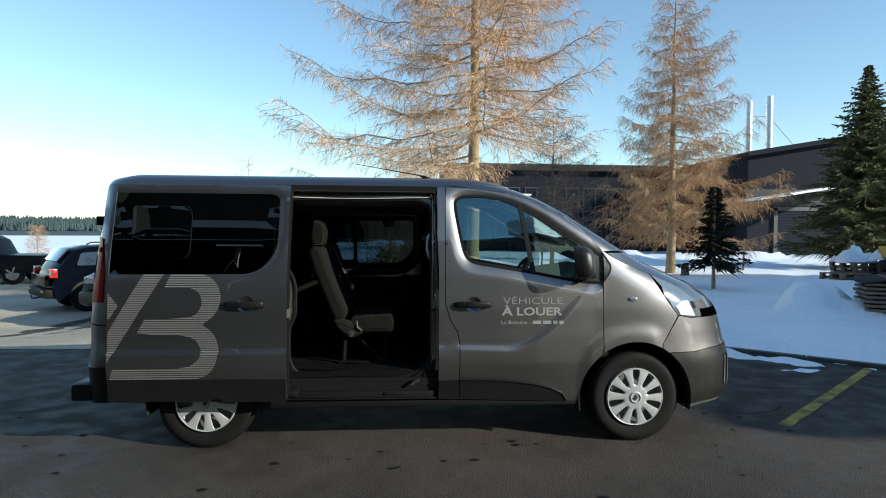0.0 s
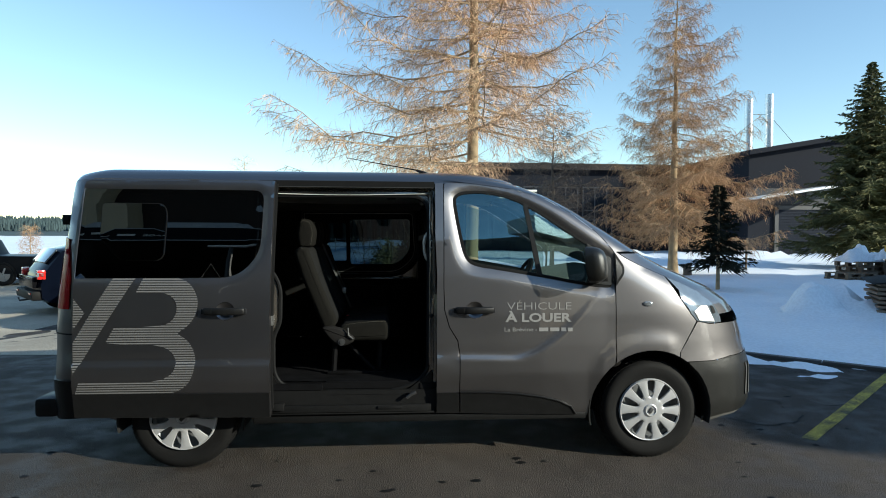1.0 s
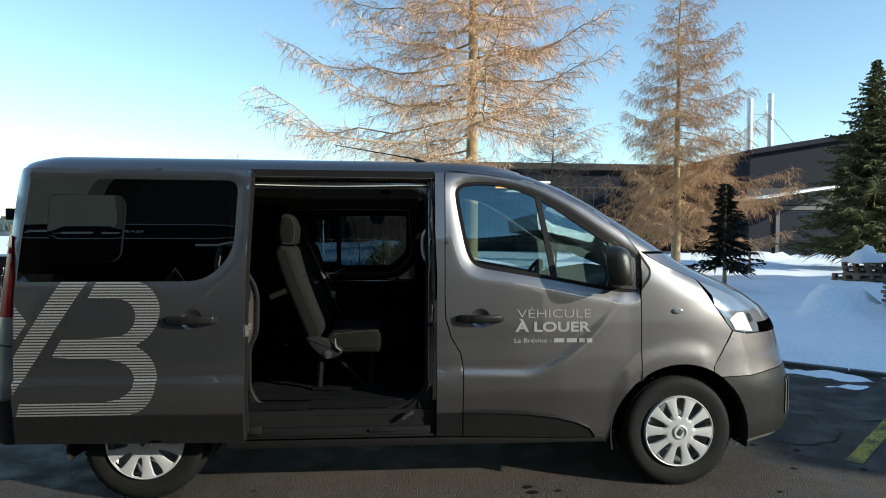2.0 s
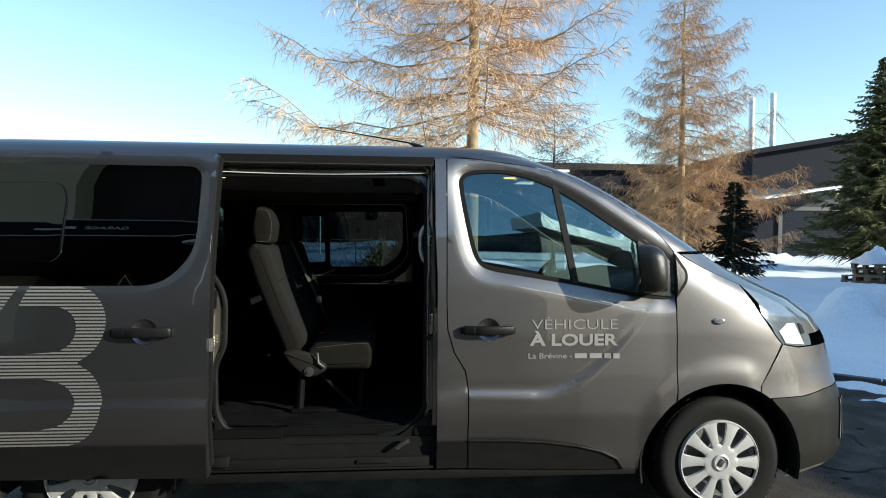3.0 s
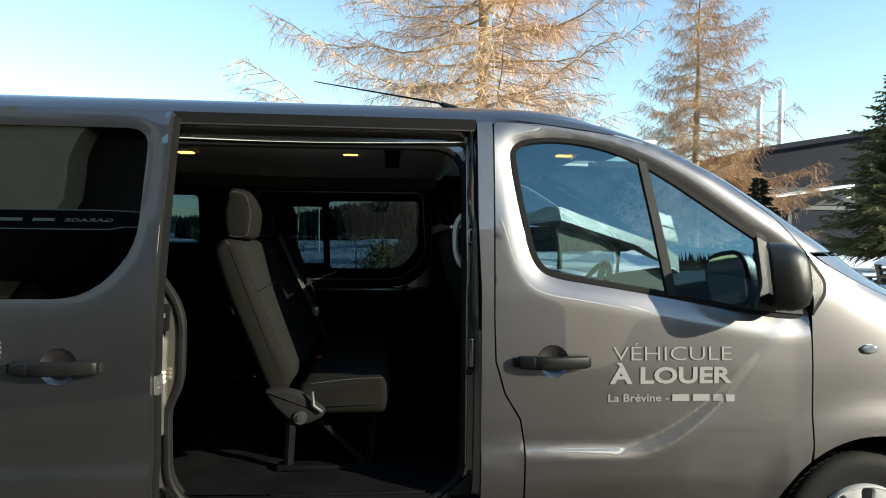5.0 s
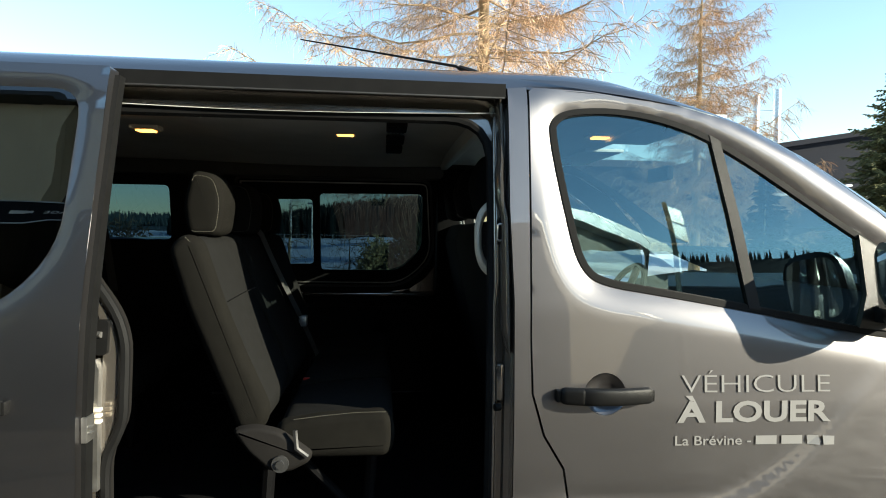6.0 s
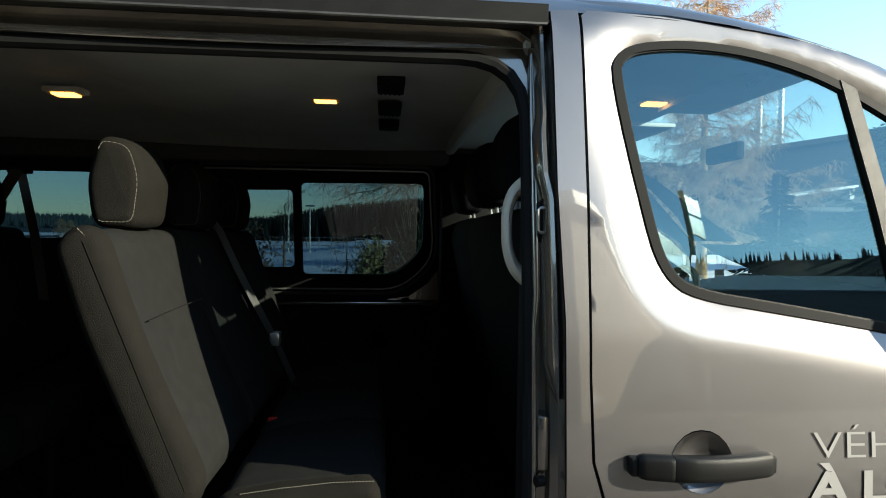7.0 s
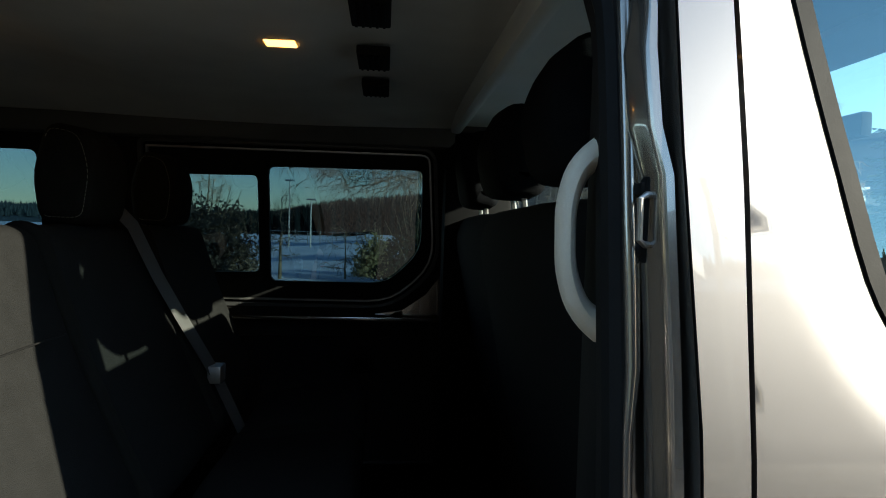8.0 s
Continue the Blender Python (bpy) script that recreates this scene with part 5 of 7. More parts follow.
M_STAINLESS = mat("stainless_flue", (0.72, 0.72, 0.72), 0.28, 0.85, 0.08, 2, 0.0, 60)
M_WOOD = mat("weathered_wood", (0.17, 0.125, 0.085), 0.85, 0, 0.35, 9, 0.4, 80, per_piece=0.5)
M_WOOD_PALE = mat("pale_fence_wood", (0.46, 0.36, 0.22), 0.75, 0, 0.2, 5, 0.2, 80, per_piece=0.3)
M_CREAM = mat("cream_render", (0.60, 0.52, 0.36), 0.85, 0, 0.12, 1.5, 0.2, 60)
M_CAR_BLUE = mat("dark_blue_car_paint", (0.0025, 0.004, 0.009), 0.08, 0.0, 0.06, 3, spec=0.06)
M_CAR_BLACK = mat("black_car_paint", (0.005, 0.005, 0.006), 0.16, 0.0, 0.06, 3, spec=0.12)
M_CAR_MATT = mat("dusty_black_car_paint", (0.006, 0.006, 0.007), 0.35, 0.0, 0.1, 3, spec=0.15)
M_DARKGLASS = mat("dark_window_glass", (0.012, 0.015, 0.02), 0.04, 0, 0.0, 3, coat=1.0, rough_vary=0.0)
M_SHADEGLASS = mat("dull_window_glass", (0.010, 0.012, 0.017), 0.3, 0, 0.2, 1, spec=0.15)
# distance haze is mixed into the far forest's colour: paler and bluer
M_FOREST_HAZY = mat("hazy_far_forest", (0.042, 0.066, 0.068), 0.9, 0, 0.5, 0.02, 0, 0.5)
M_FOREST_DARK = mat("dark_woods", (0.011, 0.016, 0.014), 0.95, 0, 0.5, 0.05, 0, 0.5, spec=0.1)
M_GOLDLEAF = mat("golden_dry_leaves", (0.42, 0.34, 0.16), 0.8, 0, 0.4, 6, 0, 40)
M_TAIL = mat("red_tail_lens", (0.55, 0.02, 0.015), 0.15, 0, 0.2, 20, coat=1.0)
M_ORANGE = mat("yellow_crate", (0.55, 0.33, 0.04), 0.6, 0, 0.2, 4)


def smooth(t):
    t = min(1.0, max(0.0, t))
    return t * t * (3 - 2 * t)


def yard_z(x, y):
    """The yard falls gently away beyond the van's tail."""
    return -0.42 * smooth((-x - 2.8) / 4.5) * smooth((y - 1.5) / 6.5)


def steps(lo, hi, mid, fine, grow):
    out, s, x = [mid], fine, mid
    while x < hi:
        x += s
        s *= grow
        out.append(x)
    s, x = fine, mid
    while x > lo:
        x -= s
        s *= grow
        out.insert(0, x)
    return out


bm = bmesh.new()
gx, gy = steps(-2500, 2500, -4, 0.5, 1.16), steps(-2500, 2500, 3, 0.5, 1.16)
vs = [[bm.verts.new((x, y, yard_z(x, y))) for y in gy] for x in gx]
for i in range(len(gx) - 1):
    for j in range(len(gy) - 1):
        bm.faces.new((vs[i][j], vs[i + 1][j], vs[i + 1][j + 1], vs[i][j + 1]))
tagged(part("ground", bm, M_ASPHALT, None), "worn grey-brown asphalt yard with damp patches", "ground", kind="structure")

EDGE = [(9.5, -3.0), (5.51, 1.42), (4.2, 2.62), (2.2, 5.2), (-3.0, 12.0), (-10, 19.0), (-40, 34.0), (-200, 70)]


def snow_depth(x, y):
    """How deep the snow lies; below zero there is none."""
    e = np.interp(-x, [-p[0] for p in EDGE], [p[1] for p in EDGE]) if x < 9.5 else -3.0 - (x - 9.5)
    slope = 0.74
    d = (y - e) * slope
    h = 0.16 * (1 - math.exp(-max(0, d) / 0.8)) + min(0, d) * 0.05
    n = noise.noise((x * 0.8, y * 0.8, 1.0)) * 0.06 + noise.noise((x * 1.9, y * 1.9, 3.0)) * 0.03 + noise.noise((x * 0.22, y * 0.22, 4.0)) * 0.10 * min(1, max(0, d) / 3) + noise.noise((x * 3, y * 3, 7.0)) * 0.018 + noise.noise((x * 6.5, y * 6.5, 2.0)) * 0.010
    near = math.exp(-((d + 0.60) / 0.5) ** 2) * 0.15 * (noise.noise((x * 1.3 - y * 0.8, (y + x) * 2.3, 9.0)) + 0.5 * noise.noise((x * 4.5, y * 4.5, 5.0)) + 0.09)
    bank = max(0, 0.42 + 0.8 * noise.noise((x * 1.5, y * 1.5, 6)) + 0.3 * noise.noise((x * 4, y * 4, 8))) * math.exp(-(((x - 7.5) / 0.75) ** 2 + ((y - 5.5) / 0.6) ** 2)) + 0.5 * math.exp(-(((y - 27 - 0.05 * x) / 2.2) ** 2)) * (1 if 10 < x < 40 else 0) * (0.7 + noise.noise((x * 0.7, y, 2)))
    return h + n * min(1, max(0, d + 0.3)) + near + bank - 0.012


sx, sy = steps(-420, 420, 4.6, 0.10, 1.035), steps(-3.2, 480, 1.9, 0.10, 1.03)
bm = bmesh.new()
vs = [[bm.verts.new((x, y, snow_depth(x, y) + yard_z(x, y))) for y in sy] for x in sx]
for i in range(len(sx) - 1):
    for j in range(len(sy) - 1):
        q = (vs[i][j], vs[i + 1][j], vs[i + 1][j + 1], vs[i][j + 1])
        if max(v.co.z - yard_z(v.co.x, v.co.y) for v in q) > -0.02:
            bm.faces.new(q)
for v in [v for v in bm.verts if not v.link_faces]:
    bm.verts.remove(v)
tagged(part("snow", bm, M_SNOW, None), "old trodden snow lying on the grass beyond the yard", "snow", kind="structure")


def flat_strip(pts, width, z=0.004):
    bm = bmesh.new()
    a, b = Vector((*pts[0], z)), Vector((*pts[1], z))
    d = (b - a).normalized()
    n = Vector((-d.y, d.x, 0)) * width / 2
    k = 24
    rows = [[bm.verts.new(a.lerp(b, i / k) + n * s * (1 + 0.12 * noise.noise((i * 0.9, s * 3, 0)))) for s in (-1, 1)] for i in range(k + 1)]
    for p, q in zip(rows, rows[1:]):
        bm.faces.new((p[0], q[0], q[1], p[1]))
    return bm


tagged(part("parking_line", flat_strip([(2.91, -0.61), (5.25, 1.40)], 0.10), M_YELLOW, None), "worn yellow parking line on the asphalt", "road marking", kind="structure")


# tar-filled cracks and oil spots in the asphalt
M_TAR = mat("tar", (0.008, 0.008, 0.008), 0.7, 0, 0.3, 8, 0.2, 60, spec=0.2)


def tar_line(pts, w, seed):
    bm, rnd = bmesh.new(), random.Random(seed)
    fine = []
    for p, q in zip(pts, pts[1:]):
        k = max(2, int(math.dist(p, q) / 0.05))
        fine += [(p[0] + (q[0] - p[0]) * i / k + rnd.uniform(-0.012, 0.012), p[1] + (q[1] - p[1]) * i / k + rnd.uniform(-0.012, 0.012)) for i in range(k)]
    rows = [[bm.verts.new((x, y + s * w * rnd.uniform(0.2, 1.0), 0.004)) for s in (-1, 1)] for x, y in fine]
    for p, q in zip(rows, rows[1:]):
        bm.faces.new((p[0], q[0], q[1], p[1]))
    tagged(part("tar_crack", bm, M_TAR, None, smooth=False), "dark tar-filled crack in the asphalt", "crack", kind="structure")


tar_line([(2.6, -0.07), (2.71, -0.23), (2.84, -0.27), (3.09, -0.2), (3.28, -0.01), (3.23, 0.2), (3.33, 0.41), (3.13, 0.51)], 0.016, 1)
tar_line([(3.57, 0.48), (3.67, 0.26), (3.94, 0.25), (4.0, 0.1), (4.23, -0.06), (4.8, -0.3)], 0.014, 2)

# ---- trees ----
def branch_tube(bm, pts, r0, r1, sides=4):
    n = len(pts)
    tube(bm, pts, [r0 + (r1 - r0) * i / (n - 1) for i in range(n)], sides, caps=False)


def twig(bm, p, d, length, w):
    """A hair-thin spray: a bent sliver."""
    a = Vector((d.y, -d.x, 0.25)).normalized() * w
    m = p + d * length * 0.55
    bm.faces.new([bm.verts.new(c) for c in (p - a, p + a, m + a * 0.8, p + d * length + Vector((0, 0, -0.15 * length)), m - a * 0.8)])


def larch(at, height, spread, seed, trunk_r, label, bark=None, twigs=None, base=1.2, droop=0.25, dense_k=1.0, turn=0.0, bulge=0.0, fine_w=0.0026, taper=0.7, sprays=1.0, limb_k=1.0, clear=0.0):
    rnd = random.Random(seed)
    t = thing("larch_tree", label, "tree", at, group="larch trees")
    bm = bmesh.new()
    pts = [Vector((0.05 * noise.noise((seed, k * 0.5, 0)), 0.05 * noise.noise((seed, k * 0.5, 5)), height * k / 14 - 0.1)) for k in range(15)]
    tube(bm, pts, [max(0.012, trunk_r * (1 - k / 14.3) ** 0.85) * (1.25 if k == 0 else 1) for k in range(15)], 10)
    part("trunk", bm, bark or M_BARK, t)
    limbs, fine = bmesh.new(), bmesh.new()
    n = int(7.5 * height * dense_k)
    for i in range(n):
        f = (i + rnd.random()) / n
        h = base + (height - base) * f ** 1.05
        a = i * 2.39996 + rnd.uniform(-0.4, 0.4)
        if h < clear and math.cos(a) > 0.15:
            continue
        prof = (1 - f) ** taper * (0.75 + 0.25 * min(1, f * 6))
        L = spread * prof * rnd.choice((1.0, 0.6, 0.8, 0.9, 1.04)) * rnd.uniform(0.86, 1.05) * (1 + bulge * math.cos(a)) + 0.15
        d = Vector((math.cos(a), math.sin(a), 0))
        p, path = Vector((0, 0, h)), []
        rise = 0.10 + 0.45 * f - droop * (1 - f) * 0.4
        for k in range(9):
            u = k / 8
            path.append(p + d * L * u + Vector((0, 0, L * (rise * u - droop * 0.9 * math.sin(u * 2.2) * 0.5 + 0.30 * max(0, u - 0.6) ** 1.2))) + Vector((noise.noise((i, k * 0.6, seed)), noise.noise((i, k * 0.6, seed + 9)), noise.noise((i, k * 0.6, seed + 4)))) * 0.10 * L * u)
        branch_tube(limbs, path, trunk_r * 0.22 * (0.4 + prof) * limb_k, 0.005, 4)
        m = max(4, int(L * 11))
        for j in range(m):
            u = 0.12 + 0.88 * (j + rnd.random()) / m
            k = min(7, int(u * 8))
            q = path[k].lerp(path[k + 1], u * 8 - k)
            s = 1 if j % 2 else -1
            side = (d.cross(Vector((0, 0, 1))) * s * rnd.uniform(0.6, 1.1) + d * rnd.uniform(0.4, 0.9) + Vector((0, 0, rnd.uniform(-0.5, 0.35)))).normalized()
            l2 = L * 0.30 * (1.15 - u) * rnd.uniform(0.6, 1.3) + 0.22
            mid = q + side * l2 * 0.5 + Vector((0, 0, -0.05 * l2))
            end = q + side * l2 + Vector((0, 0, -droop * 0.7 * l2 + 0.10 * l2))
            branch_tube(limbs, [q, mid, end], 0.0065, 0.003, 3)
            for w in range(max(6, int(l2 * 40 * dense_k * sprays * (0.55 + 0.45 * min(1, f * 3))))):
                v = rnd.random()
                o = q.lerp(mid, v * 2) if v < 0.5 else mid.lerp(end, v * 2 - 1)
                dd = (side * rnd.uniform(0.2, 1.0) + Vector((rnd.uniform(-1, 1), rnd.uniform(-1, 1), rnd.uniform(-1.0, 0.5) - droop * 0.5))).normalized()
                twig(fine, o, dd, rnd.uniform(0.12, 0.42), fine_w)
    part("branchwork", limbs, bark or M_BARK, t, smooth=False)
    part("crown", fine, twigs or M_TWIG, t, "fine bare needle-less twigs", smooth=False)
    return t


def spruce(at, height, spread, seed, label, skirt=0.12, n_whorl=None, fans=1.0, needles=None):
    rnd = random.Random(seed)
    t = thing("spruce_tree", label, "tree", at, group="spruce trees")
    part("trunk", tube(bmesh.new(), [(0, 0, -0.1), (0, 0, height * 0.5), (0, 0, height * 0.97)], [height * 0.014 + 0.02, height * 0.008 + 0.01, 0.006], 8), M_BARK, t)
    bm = bmesh.new()
    n = int(n_whorl or height * 16)
    for i in range(n):
        f = (i + rnd.random()) / n
        h = height * (skirt + (0.99 - skirt) * f ** 0.9)
        a = i * 2.39996 + rnd.uniform(-0.5, 0.5)
        L = spread * (1 - f) ** 0.85 * rnd.uniform(0.45, 1.12) + 0.05
        d = Vector((math.cos(a), math.sin(a), 0))
        s = d.cross(Vector((0, 0, 1)))
        dip, lift = rnd.uniform(-0.62, -0.12), rnd.uniform(0.1, 0.42)
        k = 0.55 + 0.05 * height
        m = max(5, int(L * 17 * fans))
        for j in range(m):
            u = (j + rnd.random()) / m
            p = Vector((0, 0, h)) + d * L * u + Vector((0, 0, L * (dip * u + lift * u * u)))
            for sg in (-1, 0, 1):
                ln = (0.26 * L * (1.1 - u) + 0.10) * rnd.uniform(0.5, 1.3)
                e = p + (s * sg * rnd.uniform(0.5, 1.2) + d * rnd.uniform(0.3, 1.0)).normalized() * ln + Vector((0, 0, rnd.uniform(-0.75, 0.12) * ln))
                w = Vector((rnd.uniform(-1, 1), rnd.uniform(-1, 1), rnd.uniform(-1, 1))).normalized() * 0.030 * rnd.uniform(0.7, 1.6) * k
                mid = p.lerp(e, 0.5)
                bm.faces.new([bm.verts.new(c) for c in (p - w * 0.4, mid - w, e, mid + w)])
                bm.faces.new([bm.verts.new(c) for c in (p, mid + w.cross(e - p).normalized() * 0.035 * k, e)])
    part("crown", bm, needles or M_NEEDLE, t, "dense dark green needles", smooth=False)
    return t


larch((1.62, 9.6, 0.05), 14.5, 5.55, 3, 0.17, "tall bare larch with orange-brown twigs in low sun", base=2.6, dense_k=1.15, taper=1.3, bulge=-0.08, sprays=1.05, limb_k=0.75, clear=4.0)
# darker brown twigs here carry the shade on the tree's lower part
larch((9.8, 16.7, 0.05), 10.4, 3.7, 8, 0.17, "slender bare larch with orange-brown twigs", base=1.6, droop=0.42, dense_k=1.3, bulge=0.2, taper=0.7, sprays=1.2, limb_k=0.55, twigs=M_TWIG_BROWN)
# the shade on this larch is in its dark bark and twig colour
larch((6.2, 20.0, 0.05), 6.6, 3.0, 12, 0.10, "bare larch with shade put into its dark colour", base=1.0, droop=0.2, bark=M_TWIG_DARK, twigs=M_TWIG_DARK, dense_k=1.0, taper=0.6)
spruce((8.05, 10.3, 0.08), 2.75, 0.88, 21, "small young spruce in the snow, shade in its needle colour", 0.24, 120, 1.0, M_NEEDLE_SHADED)
spruce((19.9, 20.0, 0.05), 8.9, 3.3, 22, "tall spruce beside the hall, sunlight in its needle colour", 0.10, 420, 0.8, M_NEEDLE_LIT)

# low dark blocks added along the snow, standing for its shaded edge
bm = bmesh.new()
snow_edge_line = [(9.6, -3.05), (7.5, -0.72), (5.51, 1.36), (4.2, 2.56), (2.2, 5.14), (-0.5, 8.6)]
for p, q in zip(snow_edge_line, snow_edge_line[1:]):
    a, b = Vector((*p, 0)), Vector((*q, 0))
    n = int((b - a).length / 0.8)
    for k in range(n):
        c, e = a.lerp(b, k / n), a.lerp(b, (k + 0.985) / n)
        ang = math.atan2(e.y - c.y, e.x - c.x)
        box(bm, 0, (e - c).length, -0.05, 0.05, -0.05, 0.045, 0.008, Matrix.Translation(c) @ Matrix.Rotation(ang, 4, "Z"))
tagged(part("kerb", bm, mat("dark_snow_edge", (0.05, 0.048, 0.046), 0.55, 0, 0.3, 6, 0.4, 90), None, smooth=False), "low dark strip added for the shaded edge of the snow", "kerb", kind="structure")

# paler surface beyond the van's tail, and crumbs on the asphalt
M_PALE_ASPHALT = two_tone("pale_asphalt", (0.35, 0.305, 0.235), (0.45, 0.395, 0.305), 0.9, 0.6, 0.6, 60, speck=0.35)
PALE_AREA = [(-2.0, 2.6), (-3.5, 2.9), (-14, 4.6), (-30, 8), (-30, 26), (-12, 17.5), (-4.6, 12.0), (-1.6, 7.6)]
bm = panel(PALE_AREA, [], lambda x, y: Vector((x, y, yard_z(x, y) + 0.006)), 0.6, None)
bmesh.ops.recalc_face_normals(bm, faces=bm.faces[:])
tagged(part("road", bm, M_PALE_ASPHALT, None), "pale asphalt of the car park", "road", kind="structure")
bm = bmesh.new()
rnd = random.Random(77)
for i in range(150):
    x, y = rnd.uniform(-4, 5.5), rnd.uniform(-4.2, 0.6)
    if y > -0.8 and -2.3 < x < 2.4:
        y -= 2.5
    r = rnd.uniform(0.008, 0.035) * (1 if rnd.random() < 0.85 else 1.8)
    ring_v = [(x + r * math.cos(a) * rnd.uniform(0.7, 1.5), y + r * math.sin(a) * rnd.uniform(0.5, 1.0), 0.002) for a in [math.pi * 2 * k / 7 for k in range(7)]]
    top = bm.verts.new((x, y, 0.004 + r * 0.22))
    lo = [bm.verts.new(c) for c in ring_v]
    for k in range(7):
        bm.faces.new((lo[k], lo[(k + 1) % 7], top))
tagged(part("ground_debris", bm, M_RUBBER, None), "dark damp crumbs scattered on the asphalt", "debris", kind="stuff")

# ---- the industrial hall with its flues ----
hall = thing("industrial_hall", "dark clad industrial hall with a roller shutter door", "building", (0, 0, 0))
bm = boxes((22.2, 30.0, 33.0, 33.3, 0, 6.9), (30.0, 60, 33.0, 33.3, 0, 6.9), (22.2, 22.5, 33.3, 50, 0, 6.9))
for v in bm.verts:
    if v.co.z > 1:
        v.co.z += (min(v.co.x, 30.0) - 24) * 0.17
part("wall", bm, M_FACADE, hall, smooth=False)
bm = boxes((21.9, 30, 32.4, 52, 6.9, 7.2), (30.0, 60, 32.4, 52, 6.9, 7.2))
for v in bm.verts:
    v.co.z += (v.co.x - 24) * 0.17 if v.co.x < 30 else 1.02
part("roof", bm, M_FACADE, hall, smooth=False)
sh = part("roller_shutter", boxes((24.15, 30.05, 32.97, 33.0, 0, 3.14)), M_SHUTTER, hall, "blue-grey roller shutter door", smooth=False)
for k in range(30):
    part("slat", boxes((24.2, 30.0, 32.92, 32.965, 0.12 + 0.1 * k, 0.195 + 0.1 * k)), M_SHUTTER, sh, smooth=False)
part("shutter_frame", boxes((23.9, 24.15, 32.85, 33.0, 0, 3.3), (30.05, 30.3, 32.85, 33.0, 0, 3.3), (23.9, 30.3, 32.85, 33.0, 3.14, 3.4)), M_DARKSTEEL, sh, smooth=False)
bm = boxes((21.6, 26.4, 30.6, 33.0, 4.05, 4.18))
for v in bm.verts:
    v.co.z += (v.co.x - 24) * 0.16
part("canopy", bm, M_WHITE, hall, "white-edged canopy over the door", smooth=False)
part("canopy_bracket", boxes((26.0, 26.25, 30.7, 33.0, 3.75, 4.35)), M_STEEL, hall, smooth=False)
part("wall_panel", boxes((22.0, 31.0, 32.9, 32.995, 3.45, 4.5)), mat("grey_panel", (0.022, 0.023, 0.027), 0.7), hall, smooth=False)
annex = thing("workshop_annex", "long flat-roofed workshop with grey panels and windows", "building", (0, 0, 0))
part("wall", boxes((4.0, 22.0, 44.0, 44.3, 0, 6.6)), M_FACADE, annex, smooth=False)
part("roof", boxes((3.6, 22.0, 43.4, 52, 6.6, 7.1)), M_FACADE_BROWN, annex, smooth=False)
for k in range(7):
    x = 5.2 + 2.4 * k
    w = part("window", boxes((x, x + 1.9, 43.94, 44.0, 1.0, 2.6), (x, x + 1.9, 43.94, 44.0, 3.4, 5.2)), M_SHADEGLASS, annex, smooth=False)
    part("window_frame", boxes(*[(x - 0.05, x + 1.95, 43.90, 43.98, z, z + 0.08) for z in (0.95, 2.6, 3.35, 5.2)], *[(x + a, x + a + 0.07, 43.90, 43.98, 0.95, 5.2) for a in (-0.05, 0.92, 1.9)]), mat("pale_grey_frame", (0.05, 0.052, 0.058), 0.5) if k == 0 else bpy.data.materials["pale_grey_frame"], w, smooth=False)
for x, h in ((26.05, 11.6), (27.65, 12.0)):
    c = thing("flue_stack", "tall shiny stainless steel flue", "chimney", (x, 39.7, 6.9), "flue stacks")
    part("pipe", tube(bmesh.new(), [(0, 0, 0), (0, 0, h - 6.9)], 0.30, 20), M_STAINLESS, c)
    for k in range(4):
        part("pipe_joint", tube(bmesh.new(), [(0, 0, 0.9 + k * 1.15), (0, 0, 0.96 + k * 1.15)], 0.312, 20), M_STAINLESS, c)
    part("stay_wire", tube(bmesh.new(), [(0, 0, 3.6), (3.2 if x > 27 else 1.6, 0, 0.2 if x > 27 else 3.6)], 0.018, 4), M_DARKSTEEL, c)


# ---- stacks at the edge of the snow ----
def pallet_stack(at, turn, n, label, broken=0.0):
    rnd = random.Random(int(at[0] * 10))
    t = thing("pallet_stack", label, "pallets", at, "pallet stacks", turn=turn)
    for k in range(n):
        z = 0.15 * k
        ox, oy, ro = rnd.uniform(-0.06, 0.06), rnd.uniform(-0.05, 0.05), rnd.uniform(-3, 3)
        m = pose(ox, oy, z, 0, 0, ro)
        bm = bmesh.new()
        for j in range(7):
            x = -0.6 + 0.18 * j
            box(bm, x, x + 0.11, -0.4, 0.4, 0.122, 0.144)
        for y in (-0.39, -0.05, 0.29):
            box(bm, -0.6, 0.6, y, y + 0.1, 0.0, 0.022)
            for x in (-0.6, -0.07, 0.46):
                box(bm, x, x + 0.14, y, y + 0.1, 0.022, 0.10)
            box(bm, -0.6, 0.6, y, y + 0.1, 0.10, 0.122)
        bmesh.ops.transform(bm, matrix=m, verts=bm.verts[:])
        tagged(part("pallet", bm, M_WOOD, t, smooth=False), kind="stuff")
    return t


def capped(at, sx, sy, h):
    t = thing("snow_cap", "thick cap of old snow on the stacked timber", "snow", at)
    part("snow_mass", grid(22, 18, lambda u, v: Vector(((u - 0.5) * sx, (v - 0.5) * sy, h * (max(0, 1 - (abs(u - 0.5) * 2) ** 3.2) * max(0, 1 - (abs(v - 0.5) * 2) ** 3.2)) ** 0.5 * (0.75 + 0.75 * noise.noise((u * 3.1, v * 3.1, at[0])) + 0.2 * noise.noise((u * 9, v * 9, at[0]))) - 0.03 * (abs(u - 0.5) > 0.45)))), M_SNOW, t)


